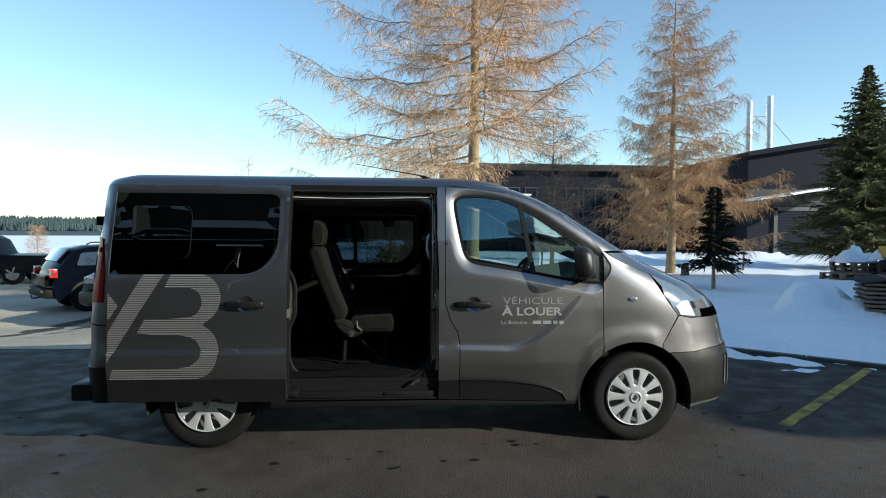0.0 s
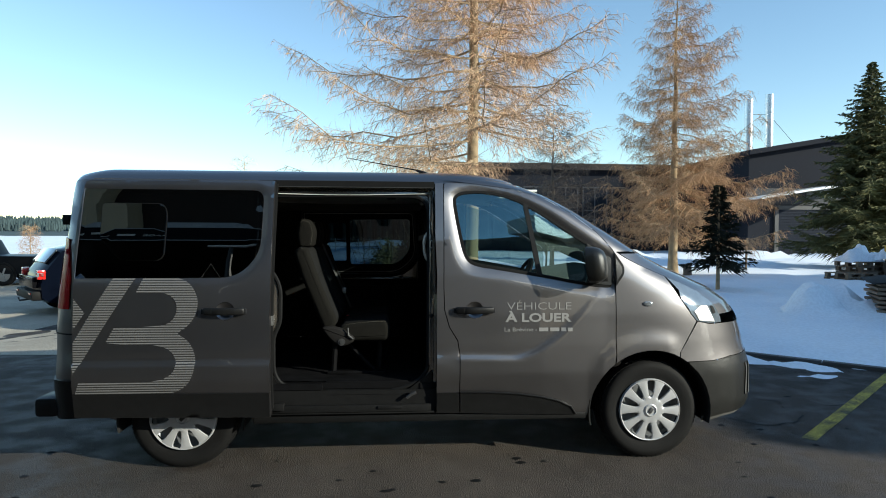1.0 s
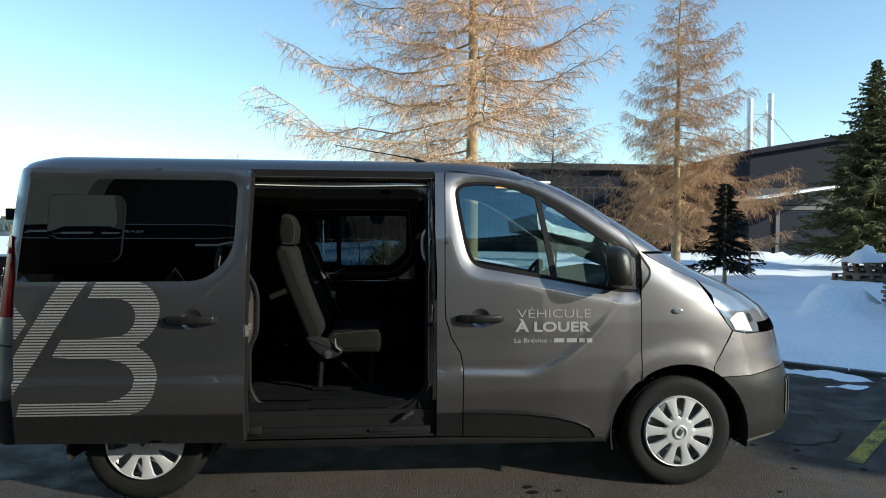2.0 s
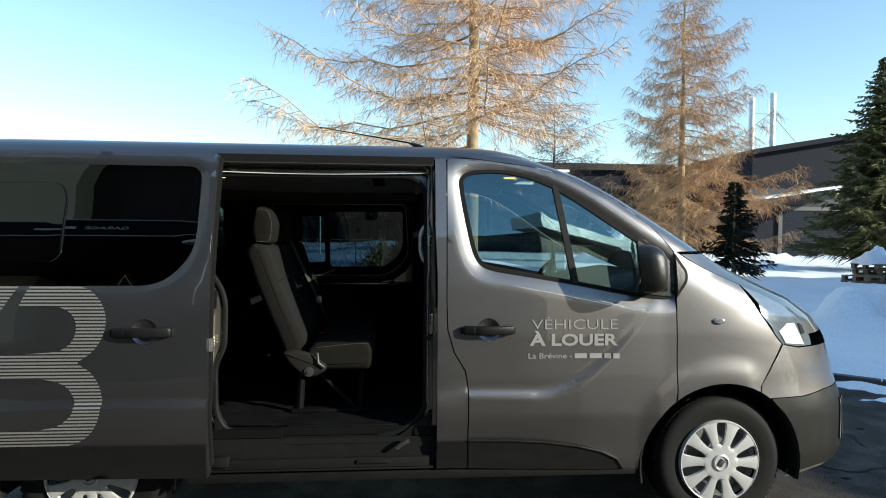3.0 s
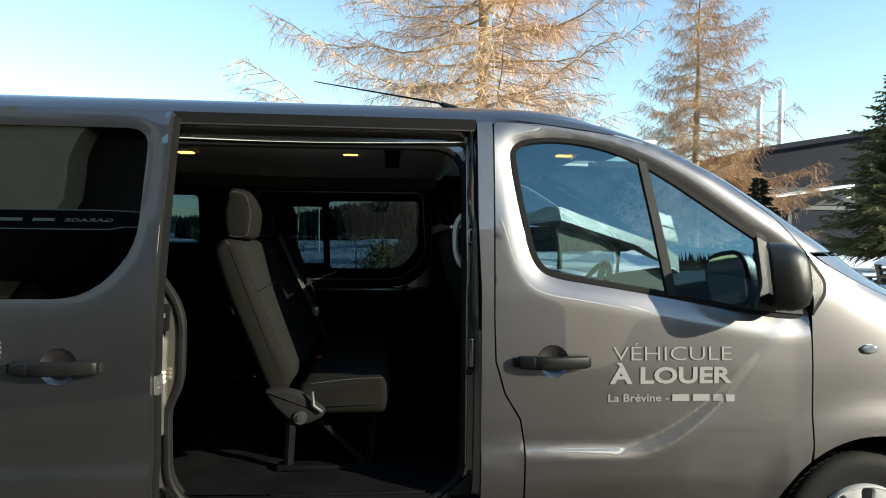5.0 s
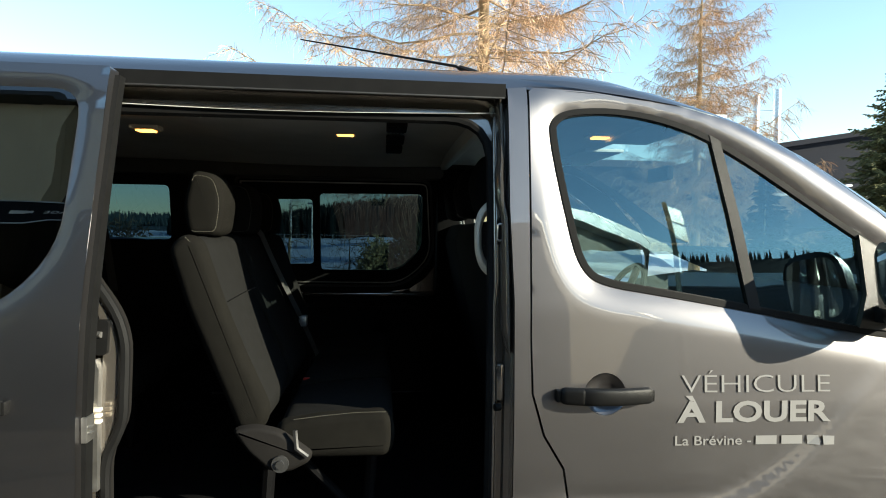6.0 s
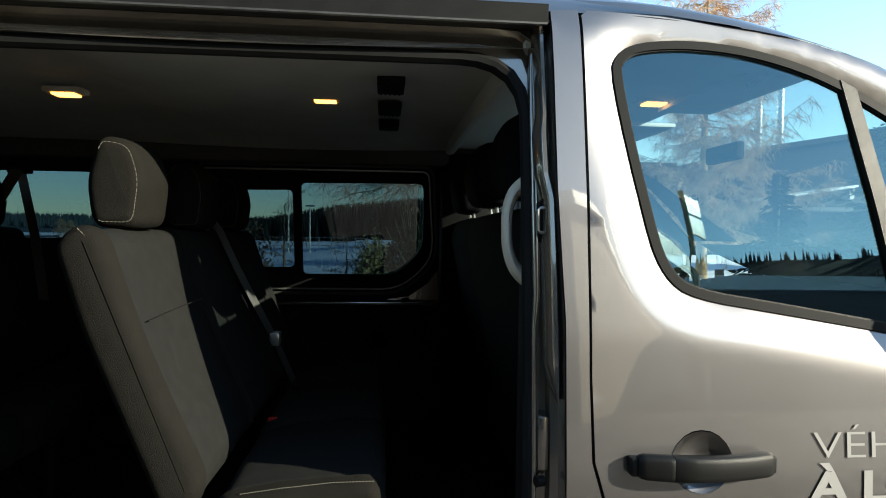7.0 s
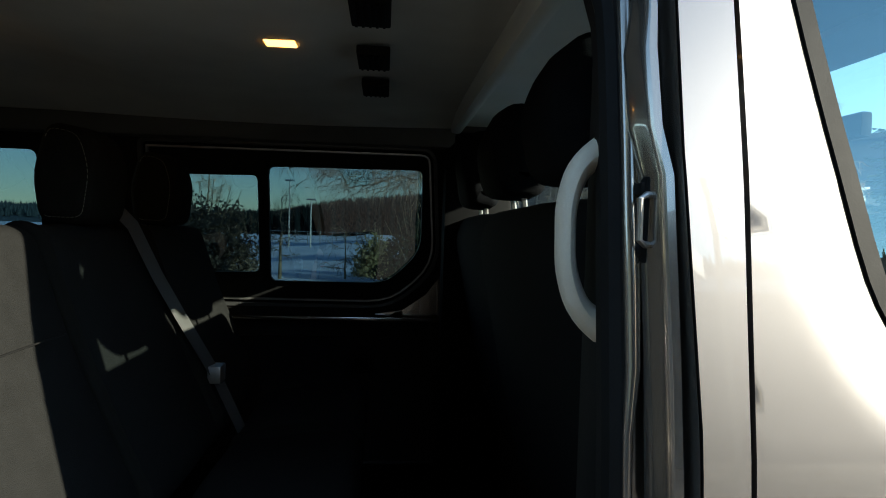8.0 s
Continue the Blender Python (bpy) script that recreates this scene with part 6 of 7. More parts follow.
pallet_stack((13.75, 13.0, 0.10), 12, 2, "weathered wooden pallets lying in the snow")
pallet_stack((14.35, 13.4, 0.12), 20, 4, "weathered wooden pallets stacked in the snow")
pallet_stack((15.4, 13.0, 0.12), 5, 5, "weathered wooden pallets stacked in the snow")
capped((14.30, 13.4, 0.72), 1.15, 0.85, 0.42)
capped((14.85, 13.15, 0.80), 0.75, 0.70, 0.25)
crate = thing("yellow_crate", "faded yellow plastic crate on the pallets", "crate", (15.1, 12.8, 0.87))
part("crate_body", boxes((-0.3, 0.3, -0.2, 0.2, 0, 0.36), bevel=0.02), M_ORANGE, crate)
boards = thing("board_stack", "stack of grey weathered boards under a dark sheet", "timber", (8.59, 4.97, 0.02), turn=-28)
for k in range(9):
    part("board", boxes((-0.55, 1.6, -0.5, 0.5, 0.06 + 0.075 * k, 0.105 + 0.075 * k), bevel=0.004), M_WOOD, boards, smooth=False, matrix=pose(random.uniform(-0.03, 0.03), 0, 0, 0, 0, random.uniform(-1, 1)))
for x in (-0.5, 0.4, 1.4):
    part("bearer", boxes((x, x + 0.1, -0.5, 0.5, 0, 0.06)), M_WOOD, boards, smooth=False)
part("cover_sheet", boxes((-0.62, 1.7, -0.56, 0.56, 0, 0.02), bevel=0.006), M_RUBBER, boards, "dark cover sheet", matrix=pose(0, 0, 0.80, 2, -9, 0))
for x, h in ((-0.2, 0.81), (1.2, 0.98)):
    part("cover_bearer", boxes((x, x + 0.1, -0.5, 0.5, 0.71, h)), M_WOOD, boards, smooth=False)
stump = thing("tree_stump", "short dark weathered tree stump in the snow", "stump", (9.95, 15.9, 0.0))
part("stump_wood", tube(bmesh.new(), [(0, 0, 0), (0.01, 0, 0.2), (0.0, 0.02, 0.48)], [0.17, 0.14, 0.13], 10), M_TWIG_DARK, stump)
post = thing("wooden_stake", "thin weathered wooden stake in the snow", "post", (13.6, 18.5, 0.05))
part("stake", tube(bmesh.new(), [(0, 0, 0), (0.03, 0, 1.35)], 0.045, 6), M_WOOD, post)


# ---- parked cars ----
def car(name, at, turn, paint, label, prof, glass, width, length, wheels, tall, pickup=False, rear_lamps=True, front_face=False):
    """A parked car; x runs to its front, y to its left. prof: side outline (x, z); glass: side window outline."""
    t = thing(name, label, "car", at, turn=turn)
    h = width / 2
    belt = 0.95 * tall / 1.6

    def half(z):
        return h * float(np.interp(z, [0.2, 0.5, belt, tall], [0.94, 1.0, 0.97, 0.76]))
    r = wheels[2]
    bm = bmesh.new()
    pp = dense(prof, 0.10)
    cols = []
    for s in np.linspace(-1, 1, 15):
        k = 1 - 0.05 * abs(s) ** 4
        cols.append([(x * (1 - 0.035 * abs(s) ** 3), s * half(z), z * (1 - 0.03 * abs(s) ** 4) if z > belt else z) for x, z in pp])
    loft(bm, cols, closed=True, cap=True)
    bmesh.ops.recalc_face_normals(bm, faces=bm.faces[:])
    body = part("body", bm, paint, t)
    for s in (-1, 1):
        for g in glass:
            part("side_window", panel(rounded(g, 0.05, 3), [], lambda x, z, s=s: Vector((x * 0.968, s * (half(z) + 0.006), z)), 0.15, (0, -0.01 * s, 0)), M_SHADEGLASS if pickup else M_DARKGLASS, body)
        part("sill_cladding", panel([(wheels[0] + r, 0.22), (wheels[1] - r, 0.22), (wheels[1] - r, 0.40), (wheels[0] + r, 0.40)], [], lambda x, z, s=s: Vector((x, s * (half(z) + 0.01), z)), 0.2, (0, -0.02 * s, 0)), M_PLASTIC, body)
        for cx in wheels[:2]:
            ar = circle(cx, r, r + 0.06, -10, 190, 18)
            part("arch_cladding", panel(ar + list(reversed(circle(cx, r, r + 0.005, -10, 190, 18))), [], lambda x, z, s=s: Vector((x, s * (half(max(z, 0.25)) + 0.012), z)), 0.2, (0, -0.03 * s, 0)), M_PLASTIC, body)
            w = new("wheel")
            w.parent = t
            w.matrix_basis = pose(cx, s * (h - 0.02), r, 0, 0, 0 if s < 0 else 180)
            bm = bmesh.new()
            loft(bm, [[(q * math.cos(a), y, q * math.sin(a)) for a in [2 * math.pi * k / 32 for k in range(32)]] for q, y in ((r * 0.62, 0.02), (r * 0.66, -0.004), (r * 0.9, -0.01), (r, 0.02), (r, 0.19), (r * 0.6, 0.20))])
            bmesh.ops.recalc_face_normals(bm, faces=bm.faces[:])
            part("tyre", bm, M_TYRE, w)
            bm = bmesh.new()
            for k in range(5):
                a = 2 * math.pi * k / 5
                box(bm, 0.02, r * 0.64, -0.004, 0.02, -0.03, 0.03, 0.006, Matrix.Rotation(a, 4, "Y"))
            tube(bm, [(0, 0.05, 0), (0, 0.03, 0)], r * 0.62, 20)
            part("rim", bm, M_STEEL, w)
    return t, body, half


SUV = [(-2.12, 0.42), (-2.14, 0.72), (-2.06, 1.02), (-1.90, 1.22), (-1.66, 1.52), (-1.3, 1.61), (-0.4, 1.66), (0.25, 1.58), (0.62, 1.35), (0.95, 1.08), (1.7, 1.0), (2.05, 0.85), (2.14, 0.55), (2.08, 0.30), (1.2, 0.26), (-1.3, 0.26), (-1.95, 0.30)]
suv, suv_body, suv_half = car("suv_car", (-6.05, 8.75, 0), 38, M_CAR_BLUE, "dark blue compact SUV parked in the yard", SUV, [[(-1.62, 1.12), (-1.5, 1.42), (-1.08, 1.45), (-1.08, 1.12)], [(-1.0, 1.10), (-1.0, 1.46), (-0.1, 1.50), (-0.1, 1.08)], [(-0.02, 1.08), (-0.02, 1.50), (0.2, 1.48), (0.72, 1.10)]], 1.82, 4.3, (-1.33, 1.34, 0.35), 1.66)
for s in (-1, 1):
    part("tail_lamp", boxes((-2.13, -1.96, s * 0.80 - 0.09, s * 0.80 + 0.09, 0.84, 1.06), bevel=0.03), M_TAIL, suv_body, "red tail lamp")
part("rear_glass", boxes((-0.02, 0.02, -0.62, 0.62, -0.20, 0.20), bevel=0.015), M_DARKGLASS, suv_body, matrix=pose(-1.80, 0, 1.37, 0, 38, 0))
part("tailgate_trim", boxes((-2.20, -2.10, -0.72, 0.72, 0.64, 0.90), bevel=0.03), M_CAR_BLACK, suv_body)
part("rear_bumper", boxes((-2.24, -2.0, -0.86, 0.86, 0.36, 0.58), bevel=0.06), M_RUBBER, suv_body)
for y in (-0.65, 0.65):
    part("bumper_reflector", boxes((-2.25, -2.2, y - 0.1, y + 0.1, 0.50, 0.54)), M_TAIL, suv_body)
part("lamp_lens", boxes((-2.14, -2.0, -0.89, -0.86, 0.90, 1.0), bevel=0.01), M_LENS, suv_body)
part("tow_bar", tube(bmesh.new(), [(-2.1, 0, 0.34), (-2.32, 0, 0.32), (-2.34, 0, 0.40)], 0.022, 8), M_DARKSTEEL, suv_body)
part("roof_rail", tube(bmesh.new(), [(-1.3, -0.64, 1.62), (-1.2, -0.64, 1.67), (0.0, -0.64, 1.68), (0.1, -0.64, 1.62)], 0.018, 6), M_DARKSTEEL, suv_body)

PICK = [(-2.6, 0.55), (-2.62, 1.02), (-2.55, 1.06), (-0.95, 1.08), (-0.90, 1.15), (-0.72, 1.62), (-0.5, 1.75), (0.35, 1.77), (0.75, 1.62), (1.25, 1.18), (2.1, 1.10), (2.45, 0.95), (2.5, 0.55), (2.4, 0.40), (1.2, 0.36), (-2.4, 0.40)]
pick, pick_body, _h = car("pickup_truck", (-12.1, 15.3, 0), 184, M_CAR_MATT, "black double-cab pickup truck parked in the yard", PICK, [[(-0.72, 1.16), (-0.55, 1.58), (0.0, 1.62), (0.0, 1.16)], [(0.08, 1.16), (0.08, 1.62), (0.45, 1.60), (0.98, 1.18)]], 1.85, 5.1, (-1.55, 1.6, 0.38), 1.77, pickup=True)
part("side_step", boxes((-0.9, 1.0, 0.86, 1.02, 0.36, 0.42), (-0.9, 1.0, -1.02, -0.86, 0.36, 0.42), bevel=0.02), M_STEEL, pick_body)
part("roof_box", boxes((-0.3, 0.3, -0.35, 0.35, 1.77, 1.87), bevel=0.04), M_CAR_BLACK, pick_body)
part("door_handle", boxes((-0.15, 0.03, 0.90, 0.95, 1.02, 1.05), (-0.15, 0.03, -0.95, -0.90, 1.02, 1.05), bevel=0.008), M_STEEL, pick_body)

OLD = [(-1.95, 0.40), (-1.97, 0.75), (-1.90, 1.0), (-1.6, 1.35), (-1.2, 1.46), (0.0, 1.47), (0.55, 1.08), (1.55, 0.98), (1.85, 0.88), (1.93, 0.55), (1.85, 0.30), (1.1, 0.26), (-1.7, 0.28)]
old, old_body, _h = car("hatchback_car", (-5.55, 9.0, 0), 222, M_CAR_BLACK, "dark hatchback facing the yard", OLD, [[(-1.3, 1.02), (-1.2, 1.36), (-0.3, 1.38), (-0.3, 1.02)], [(-0.22, 1.02), (-0.22, 1.38), (0.05, 1.36), (0.45, 1.05)]], 1.70, 3.9, (-1.2, 1.2, 0.30), 1.47)
old.matrix_basis = pose(-4.9, 8.6, -0.21, 0, 0, 250)
suv.matrix_basis = pose(-7.21, 11.7, -0.42, 0, 0, 40)
pick.matrix_basis = pose(-15.55, 18.6, -0.40, 0, 0, 184)
for s in (-1, 1):
    part("headlight", boxes((1.78, 1.90, s * 0.62 - 0.14, s * 0.62 + 0.14, 0.72, 0.86), bevel=0.03), M_LENS, old_body)
part("grille", boxes((1.84, 1.94, -0.42, 0.42, 0.70, 0.84), bevel=0.02), M_RUBBER, old_body)
for k in range(7):
    part("grille_bar", boxes((1.93, 1.955, -0.40 + 0.125 * k, -0.36 + 0.125 * k, 0.71, 0.83)), M_STEEL, old_body, smooth=False)
part("front_bumper", boxes((1.80, 2.0, -0.80, 0.80, 0.34, 0.58), bevel=0.06), M_BUMPER, old_body)
part("number_plate", boxes((1.995, 2.01, -0.26, 0.26, 0.46, 0.56)), M_WHITE, old_body, "blank plate", smooth=False)


# ---- shrubs, masts and fence beyond the van ----
def shrub(at, sx, sy, sz, seed, label, leaf, n=2600):
    rnd = random.Random(seed)
    t = thing("shrub", label, "shrub", at, "shrubs")
    part("stems", tube(bmesh.new(), [(0, 0, -0.05), (0.05, 0, sz * 0.5)], [0.04, 0.01], 5), M_BARK, t)
    lim = bmesh.new()
    for i in range(26):
        a, e = rnd.uniform(0, 6.28), rnd.uniform(0.35, 1.4)
        p = Vector((math.cos(a) * math.cos(e) * sx, math.sin(a) * math.cos(e) * sy, math.sin(e) * sz))
        branch_tube(lim, [Vector((0, 0, 0)), p * 0.55 + Vector((0, 0, 0.05)), p], 0.02, 0.006, 4)
    part("branchwork", lim, M_BARK, t, smooth=False)
    bm = bmesh.new()
    for i in range(n):
        a, e, r = rnd.uniform(0, 6.28), math.asin(rnd.uniform(0, 1)), rnd.random() ** 0.3
        k = 0.75 + 0.35 * noise.noise((math.cos(a) * 2, math.sin(a) * 2 + e * 2, seed))
        p = Vector((math.cos(a) * math.cos(e) * sx, math.sin(a) * math.cos(e) * sy, math.sin(e) * sz)) * r * k
        d = Vector((rnd.uniform(-1, 1), rnd.uniform(-1, 1), rnd.uniform(-1, 1))).normalized()
        o = d.orthogonal().normalized()
        w = rnd.uniform(0.03, 0.075)
        bm.faces.new([bm.verts.new(c) for c in (p, p + d * w + o * w * 0.5, p + d * w * 2, p + d * w - o * w * 0.5)])
    part("crown", bm, leaf, t, smooth=False)


shrub((-4.3, 13.4, 0.1), 1.7, 1.2, 2.35, 31, "dense brown-leaved shrub dusted with snow", M_DRYLEAF, 7500)
shrub((-8.2, 17.0, 0.1), 1.5, 1.2, 1.9, 32, "dense brown-leaved shrub dusted with snow", M_DRYLEAF, 2600)
shrub((0.55, 13.0, 0.1), 1.15, 0.9, 2.1, 33, "dark evergreen shrub dusted with snow", M_NEEDLE, 5200)
shrub((-0.45, 15.0, 0.1), 0.75, 0.7, 1.45, 34, "low golden-leaved shrub in the sun", M_GOLDLEAF, 2200)
larch((-1.15, 13.9, 0.05), 1.35, 0.75, 45, 0.035, "small dark bare conifer in the snow", base=0.15, twigs=M_TWIG_DARK, dense_k=0.8, droop=0.1)
larch((-2.7, 13.8, 0.05), 2.1, 0.5, 41, 0.05, "small bare sapling in the snow", base=0.6, twigs=M_TWIG_DARK, dense_k=0.8, droop=0.0)
larch((-6.4, 21.0, 0.05), 4.6, 1.5, 42, 0.05, "bare orange-twigged shrub-like young larch", base=0.4, dense_k=0.8, droop=0.0)
larch((-17.6, 26.0, -0.35), 2.1, 0.42, 43, 0.05, "young larch with orange-brown twigs", base=0.3, dense_k=2.0, droop=0.1, sprays=0.6, twigs=M_TWIG_BROWN)
larch((-13.8, 26.0, -0.35), 2.1, 0.5, 44, 0.05, "young larch with orange-brown twigs", base=0.3, dense_k=2.0, droop=0.1, sprays=0.6, twigs=M_TWIG_BROWN)
for x, y, hh in ((-6.5, 40, 4.3), (-5.1, 40, 3.1), (13.0, 60, 9.0)):
    m = thing("floodlight_mast", "tall thin grey floodlight mast", "lamp post", (x, y, 0), "floodlight masts")
    part("pole", tube(bmesh.new(), [(0, 0, 0), (0, 0, hh)], [0.055, 0.04], 8), M_GRIP, m)
    part("lamp_head", boxes((-0.3, 0.3, -0.06, 0.06, hh, hh + 0.12), bevel=0.02), M_STEEL, m)
fence = thing("wire_fence", "low grey rail fence beyond the snow", "fence", (-8.6, 45.0, 0.05))
for k in range(9):
    part("fence_post", tube(bmesh.new(), [(k * 0.9, 0, 0), (k * 0.9, 0, 1.0)], 0.03, 6), M_STEEL, fence)
for z in (0.35, 0.65, 0.95):
    part("fence_rail", tube(bmesh.new(), [(0, 0, z), (7.2, 0, z)], 0.018, 6), M_STEEL, fence)


# ---- forest and hills ----
def hill_h(x, y):
    d = math.hypot(x, y)
    k = min(1, max(0, (d - 260) / 240))
    a = math.degrees(math.atan2(x, y))
    top = np.interp(a, [-80, -40, -20, -8, 2, 10, 25, 50, 80], [9, 7.5, 7, 9, 24, 34, 26, 10, 6])
    return k * k * (3 - 2 * k) * top


bm = bmesh.new()
angs, dists = np.linspace(-82, 82, 70), [255, 300, 340, 380, 430, 480, 560, 700]
vs = [[bm.verts.new((d * math.sin(radians(a)), d * math.cos(radians(a)), hill_h(d * math.sin(radians(a)), d * math.cos(radians(a))) - 0.3)) for d in dists] for a in angs]
for i in range(len(angs) - 1):
    for j in range(len(dists) - 1):
        bm.faces.new((vs[i][j], vs[i][j + 1], vs[i + 1][j + 1], vs[i + 1][j]))
tagged(part("backdrop", bm, M_FOREST_HAZY, None), "distant wooded hillside with haze in its colour", "hill", kind="structure")
bm = bmesh.new()
rnd = random.Random(5)
for i in range(15000):
    a, d = radians(rnd.uniform(-80, 80)), rnd.uniform(330, 520)
    x, y = d * math.sin(a), d * math.cos(a)
    h = rnd.uniform(2.4, 5.6)
    r = h * rnd.uniform(0.16, 0.24)
    z = hill_h(x, y) - 0.5
    tip = bm.verts.new((x + rnd.uniform(-0.2, 0.2), y, z + h))
    ringv = [bm.verts.new((x + r * math.cos(q) * rnd.uniform(0.7, 1.2), y + r * math.sin(q), z + rnd.uniform(0, 0.2) * h)) for q in [math.pi * 2 * k / 6 for k in range(6)]]
    for k in range(6):
        bm.faces.new((ringv[k], ringv[(k + 1) % 6], tip))
woods = bmesh.new()
for i in range(2600):
    d, s = rnd.uniform(110, 175), rnd.uniform(-0.34, 0.14)
    top = 1.44 + d * float(np.interp(s, [-0.34, -0.185, -0.083, 0.032, 0.14], [0.019, 0.0225, 0.044, 0.056, 0.058])) * rnd.choice((0.35, 0.6, 0.8, 0.9, 0.96, 1.0, 1.04))
    x, r = s * d, top * rnd.uniform(0.11, 0.17)
    tip = woods.verts.new((x, d, top))
    ringv = [woods.verts.new((x + r * math.cos(q) * rnd.uniform(0.7, 1.2), d + r * math.sin(q), rnd.uniform(-0.2, 0.1) * top)) for q in [math.pi * 2 * k / 6 for k in range(6)]]
    for k in range(6):
        woods.faces.new((ringv[k], ringv[(k + 1) % 6], tip))
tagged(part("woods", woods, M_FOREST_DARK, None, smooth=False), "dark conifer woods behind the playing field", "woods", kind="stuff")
tagged(part("forest", bm, M_FOREST_HAZY, None, smooth=False), "dense conifer forest on the horizon, haze in its colour", "forest", kind="stuff")

# ---- the garage behind the walk, which shades the yard and shows in the van's paint ----
gar = thing("garage_building", "two-storey garage with dark boarding, a cream wing and a canopy", "building", (0, 0, 0))
part("wall", boxes((-9.2, -0.5, -15.3, -15.0, 0, 13.0), (-0.8, -0.5, -26, -15.3, 0, 13.0)), M_FACADE_BROWN, gar, "dark boarded wall", smooth=False)
part("wing_wall", boxes((-26, -9.2, -14.4, -14.1, 0, 13.0), (-9.5, -9.2, -26, -14.4, 0, 13.0)), M_CREAM, gar, "cream rendered wing", smooth=False)
part("roof", boxes((-26.4, 0.2, -26, -13.4, 13.0, 13.3)), M_DARKSTEEL, gar, smooth=False)
part("canopy", boxes((-16, -0.2, -15.0, -9.4, 6.20, 6.40)), M_DARKSTEEL, gar, smooth=False)
part("fascia", boxes((-16.0, -0.2, -9.4, -9.33, 6.00, 6.80)), M_CAR_BLACK, gar, "dark fascia band", smooth=False)
part("fascia_edge", boxes((-16.0, -0.2, -9.33, -9.31, 5.99, 6.03), (-16.0, -0.2, -9.33, -9.31, 6.76, 6.80)), M_STEEL, gar, "pale metal edge strip", smooth=False)
bm = text_mesh("GARAGE", 0.125, 0.82, 0.01)
for v in bm.verts:
    v.co = Vector((-5.25 - v.co.x, -9.315, 6.33 + v.co.z))
part("sign_lettering", bm, M_WHITE, gar, "pale sign lettering: garage", smooth=False)
part("sign_bars", boxes((-6.62, -6.25, -9.33, -9.315, 6.34, 6.45), (-7.6, -6.8, -9.33, -9.315, 6.34, 6.45)), M_WHITE, gar, "pale sign bars", smooth=False)
for x in (-15.5, -10.5):
    part("post", boxes((x, x + 0.18, -9.7, -9.52, 0, 6.20)), M_WHITE, gar, smooth=False)
blk = thing("workshop_building", "tall cream workshop with a pale eaves beam", "building", (0, 0, 0))
part("wall", boxes((1.2, 26, -17.3, -17.0, 0, 4.2), (1.2, 1.5, -28, -17.3, 0, 4.2)), M_FACADE_BROWN, blk, smooth=False)
part("roof", boxes((0.8, 26.4, -28, -16.0, 4.2, 4.5)), M_DARKSTEEL, blk, smooth=False)
part("eaves_beam", boxes((0.8, 26.4, -16.0, -15.8, 4.1, 4.5)), M_WHITE, blk, smooth=False)
part("door", boxes((4, 8, -17.02, -16.95, 0, 3.4), (11, 15, -17.02, -16.95, 0, 3.4)), M_SHUTTER, blk, smooth=False)
shed = thing("timber_shed", "pale board-clad shed with a white eaves beam", "shed", (6.85, -14.0, 0), turn=128)
for k in range(44):
    part("board", boxes((k * 0.16, k * 0.16 + 0.148, -0.012, 0.012, 0.0, 4.1)), M_WOOD_PALE, shed, smooth=False)
part("eaves_beam", boxes((-0.4, 7.5, -0.30, 0.30, 4.1, 4.6)), M_WHITE, shed, smooth=False)
part("shed_wall", boxes((0, 7.0, 0.03, 2.6, 0, 4.1)), M_FACADE_BROWN, shed, smooth=False)
board = thing("notice_board", "two white notice panels on a pale post", "sign", (3.72, -7.2, 0), turn=135)
part("post", tube(bmesh.new(), [(0, 0, 0), (0, 0, 4.25)], 0.035, 8), M_WOOD_PALE, board)
part("panel_sheet", boxes((-0.60, -0.04, -0.015, 0.015, 3.76, 4.18)), M_WHITE, board, smooth=False)
part("panel_sheet", boxes((-0.60, -0.04, -0.015, 0.015, 3.28, 3.70)), M_WHITE, board, smooth=False)
# out of view: added and sized so its shadow falls over snow and yard
shade_block = thing("store_building", "unseen building added to cast the shadow over the snow", "building", (0, 0, 0))
part("wall", boxes((18.0, 18.3, -9.0, 7.4, 0, 6.1), (18.3, 30, -9.0, -8.7, 0, 6.1), (18.3, 30, 7.1, 7.4, 0, 6.1)), M_FACADE_BROWN, shade_block, smooth=False)
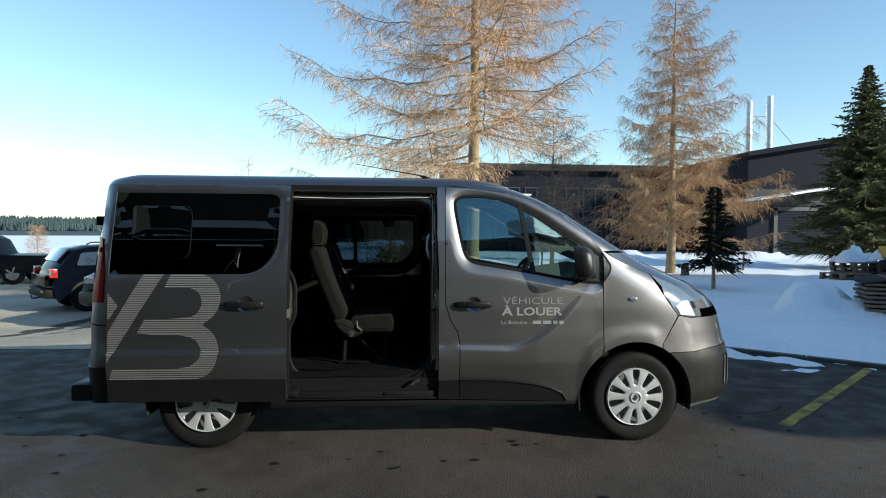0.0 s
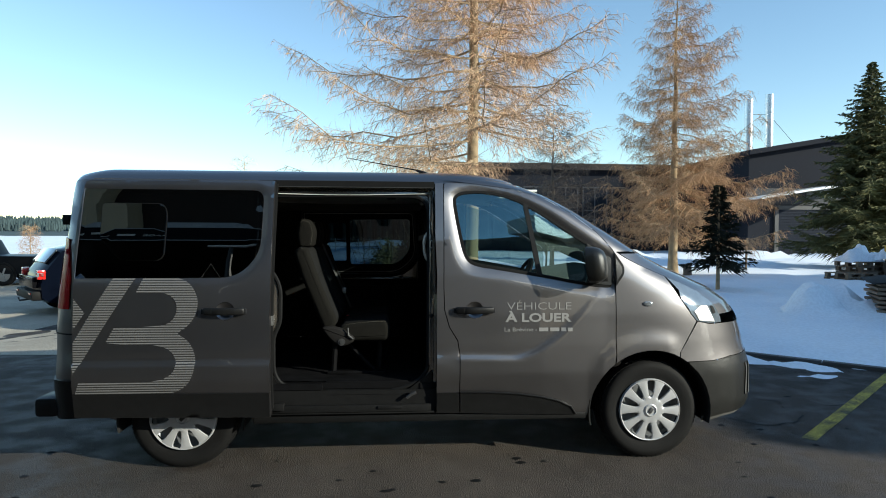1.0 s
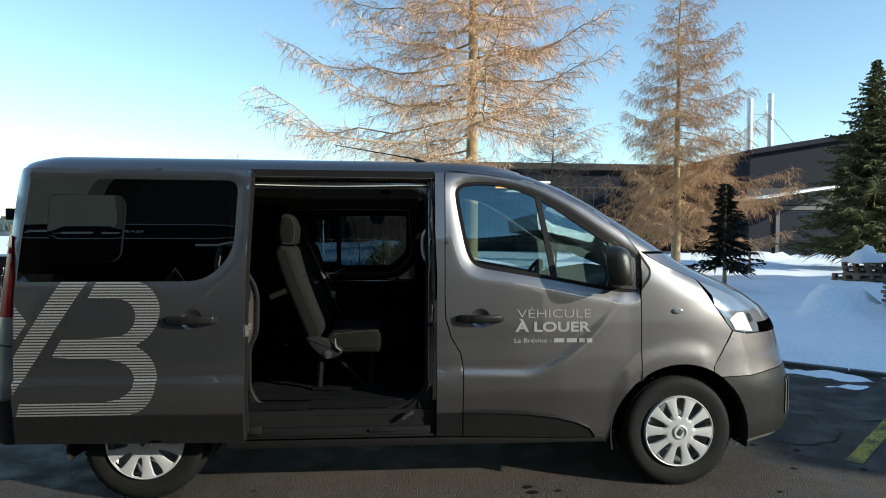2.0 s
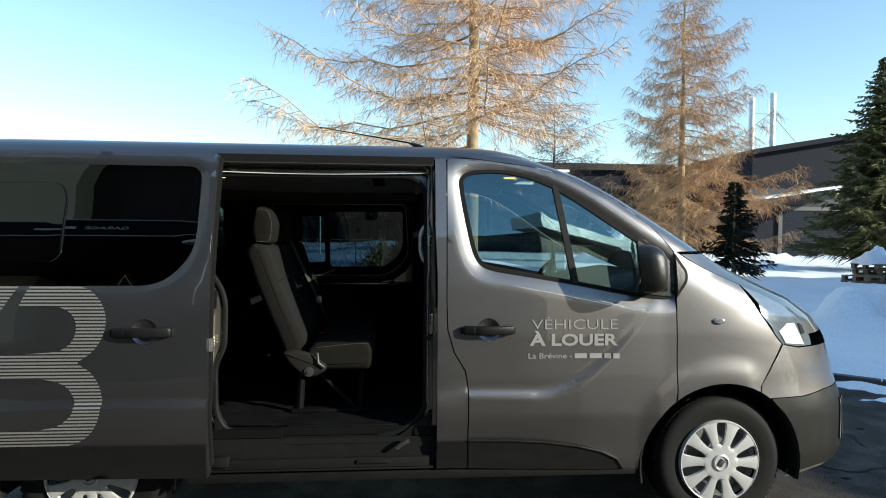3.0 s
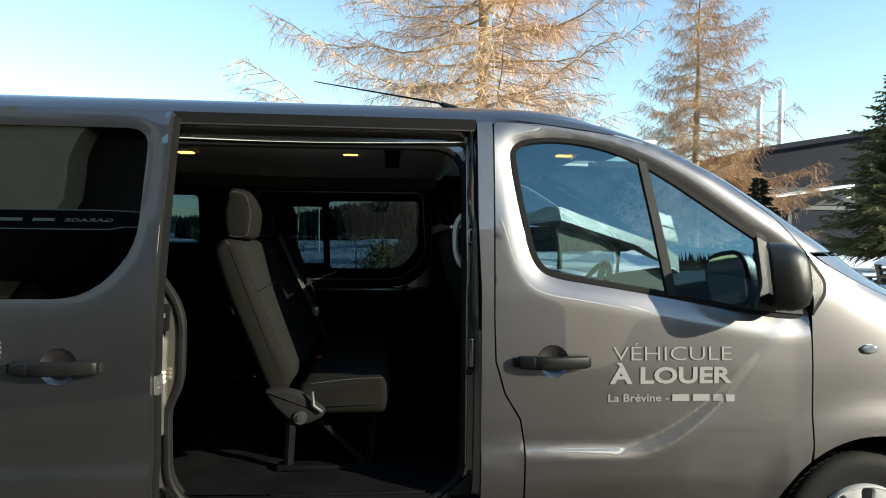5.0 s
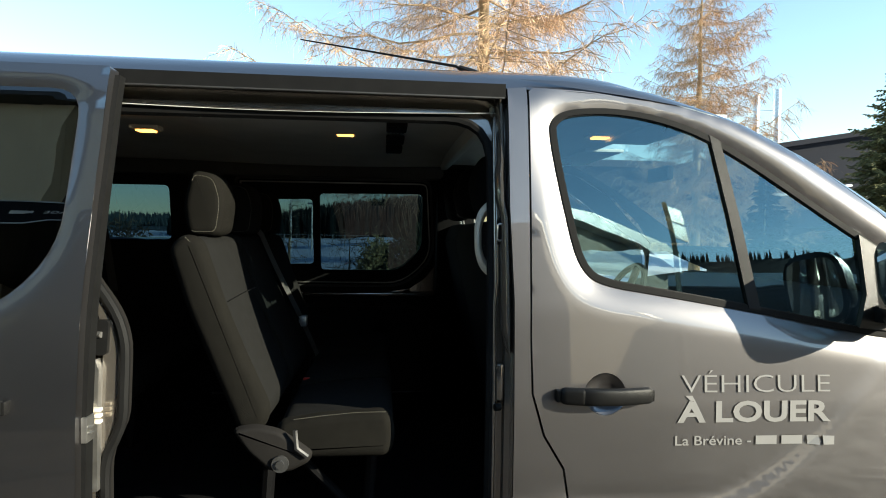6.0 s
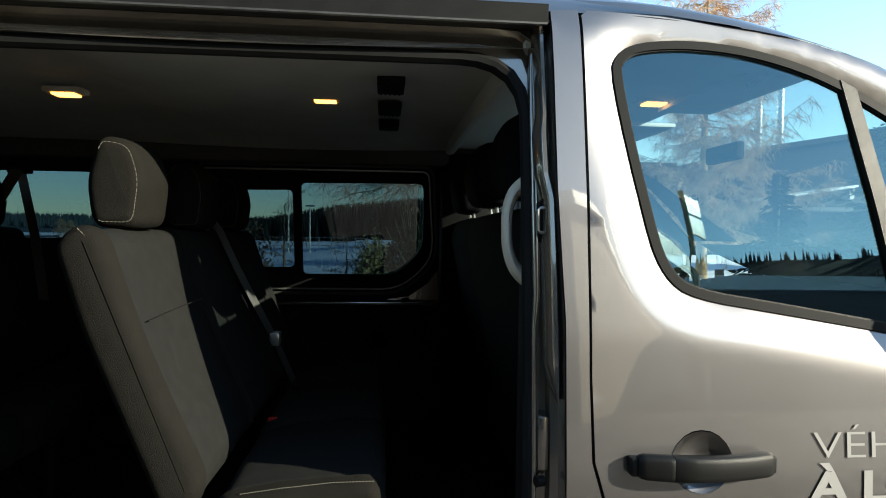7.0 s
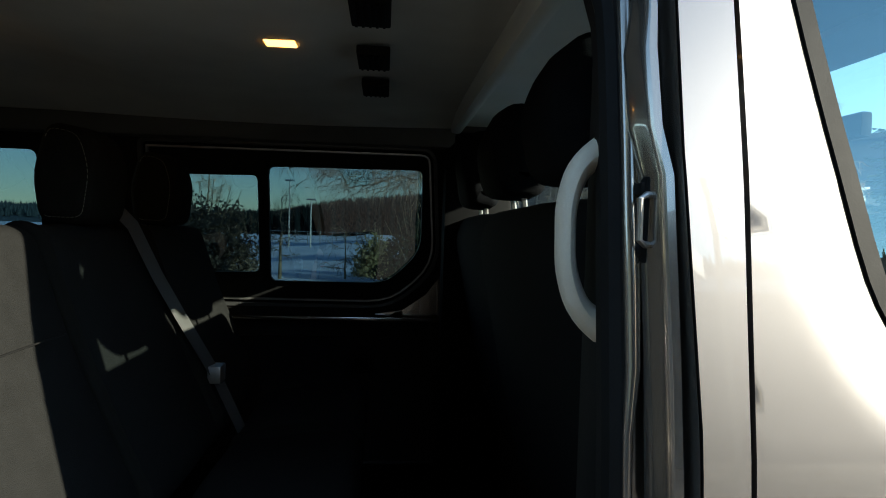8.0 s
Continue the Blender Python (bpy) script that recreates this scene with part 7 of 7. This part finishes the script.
part("roof", boxes((17.6, 30.4, -9.35, 7.8, 6.1, 6.38)), M_DARKSTEEL, shade_block, smooth=False)
lp = thing("yard_lamp", "tall yard lamp post with a twin head", "lamp post", (-3.4, -8.6, 0), "yard lamps")
part("pole", tube(bmesh.new(), [(0, 0, 0), (0, 0, 5.2)], 0.05, 8), M_DARKSTEEL, lp)
part("lamp_head", boxes((-0.45, 0.45, -0.08, 0.08, 5.2, 5.3), bevel=0.02), M_WHITE, lp)
lp = thing("street_lamp", "tall thin street lamp with a curved arm", "lamp post", (14.0, -14.0, 0), "yard lamps")
part("pole", tube(bmesh.new(), [(0, 0, 0), (0, 0, 6.6), (0.06, 0, 7.1), (0.3, 0, 7.4), (0.8, 0, 7.5)], 0.04, 8), M_DARKSTEEL, lp)
part("lamp_head", boxes((0.75, 1.35, -0.08, 0.08, 7.47, 7.56), bevel=0.02), M_STEEL, lp)

# wooded hillside behind the walk
bm = bmesh.new()
rnd = random.Random(15)
rows = []
for k in range(61):
    a = radians(95 + 170 * k / 60)
    top = 0.185 + 0.03 * math.sin(2.3 * a + 1.0) + 0.012 * noise.noise((k * 0.4, 0, 2))
    rows.append([bm.verts.new((d * math.sin(a), d * math.cos(a), h)) for d, h in ((190, -0.5), (230, 230 * top * 0.45), (300, 300 * top * 0.8), (380, 380 * top), (460, 380 * top * 0.8))])
for p, q in zip(rows, rows[1:]):
    for k in range(4):
        bm.faces.new((p[k], p[k + 1], q[k + 1], q[k]))
for i in range(2600):
    k = rnd.randrange(60)
    u, e = rnd.random(), rnd.choice((1, 2, 2, 3, 3))
    c = rows[k][e].co.lerp(rows[k + 1][e].co, u)
    h = rnd.uniform(3.5, 6.5)
    tip = bm.verts.new(c + Vector((0, 0, h)))
    lo = [bm.verts.new(c + Vector((h * 0.2 * math.cos(q), h * 0.2 * math.sin(q), -2))) for q in (0, 1.57, 3.14, 4.71)]
    for m in range(4):
        bm.faces.new((lo[m], lo[(m + 1) % 4], tip))
tagged(part("hillside", bm, M_FOREST_DARK, None, smooth=False), "dark wooded hillside across the valley", "hill", kind="structure")
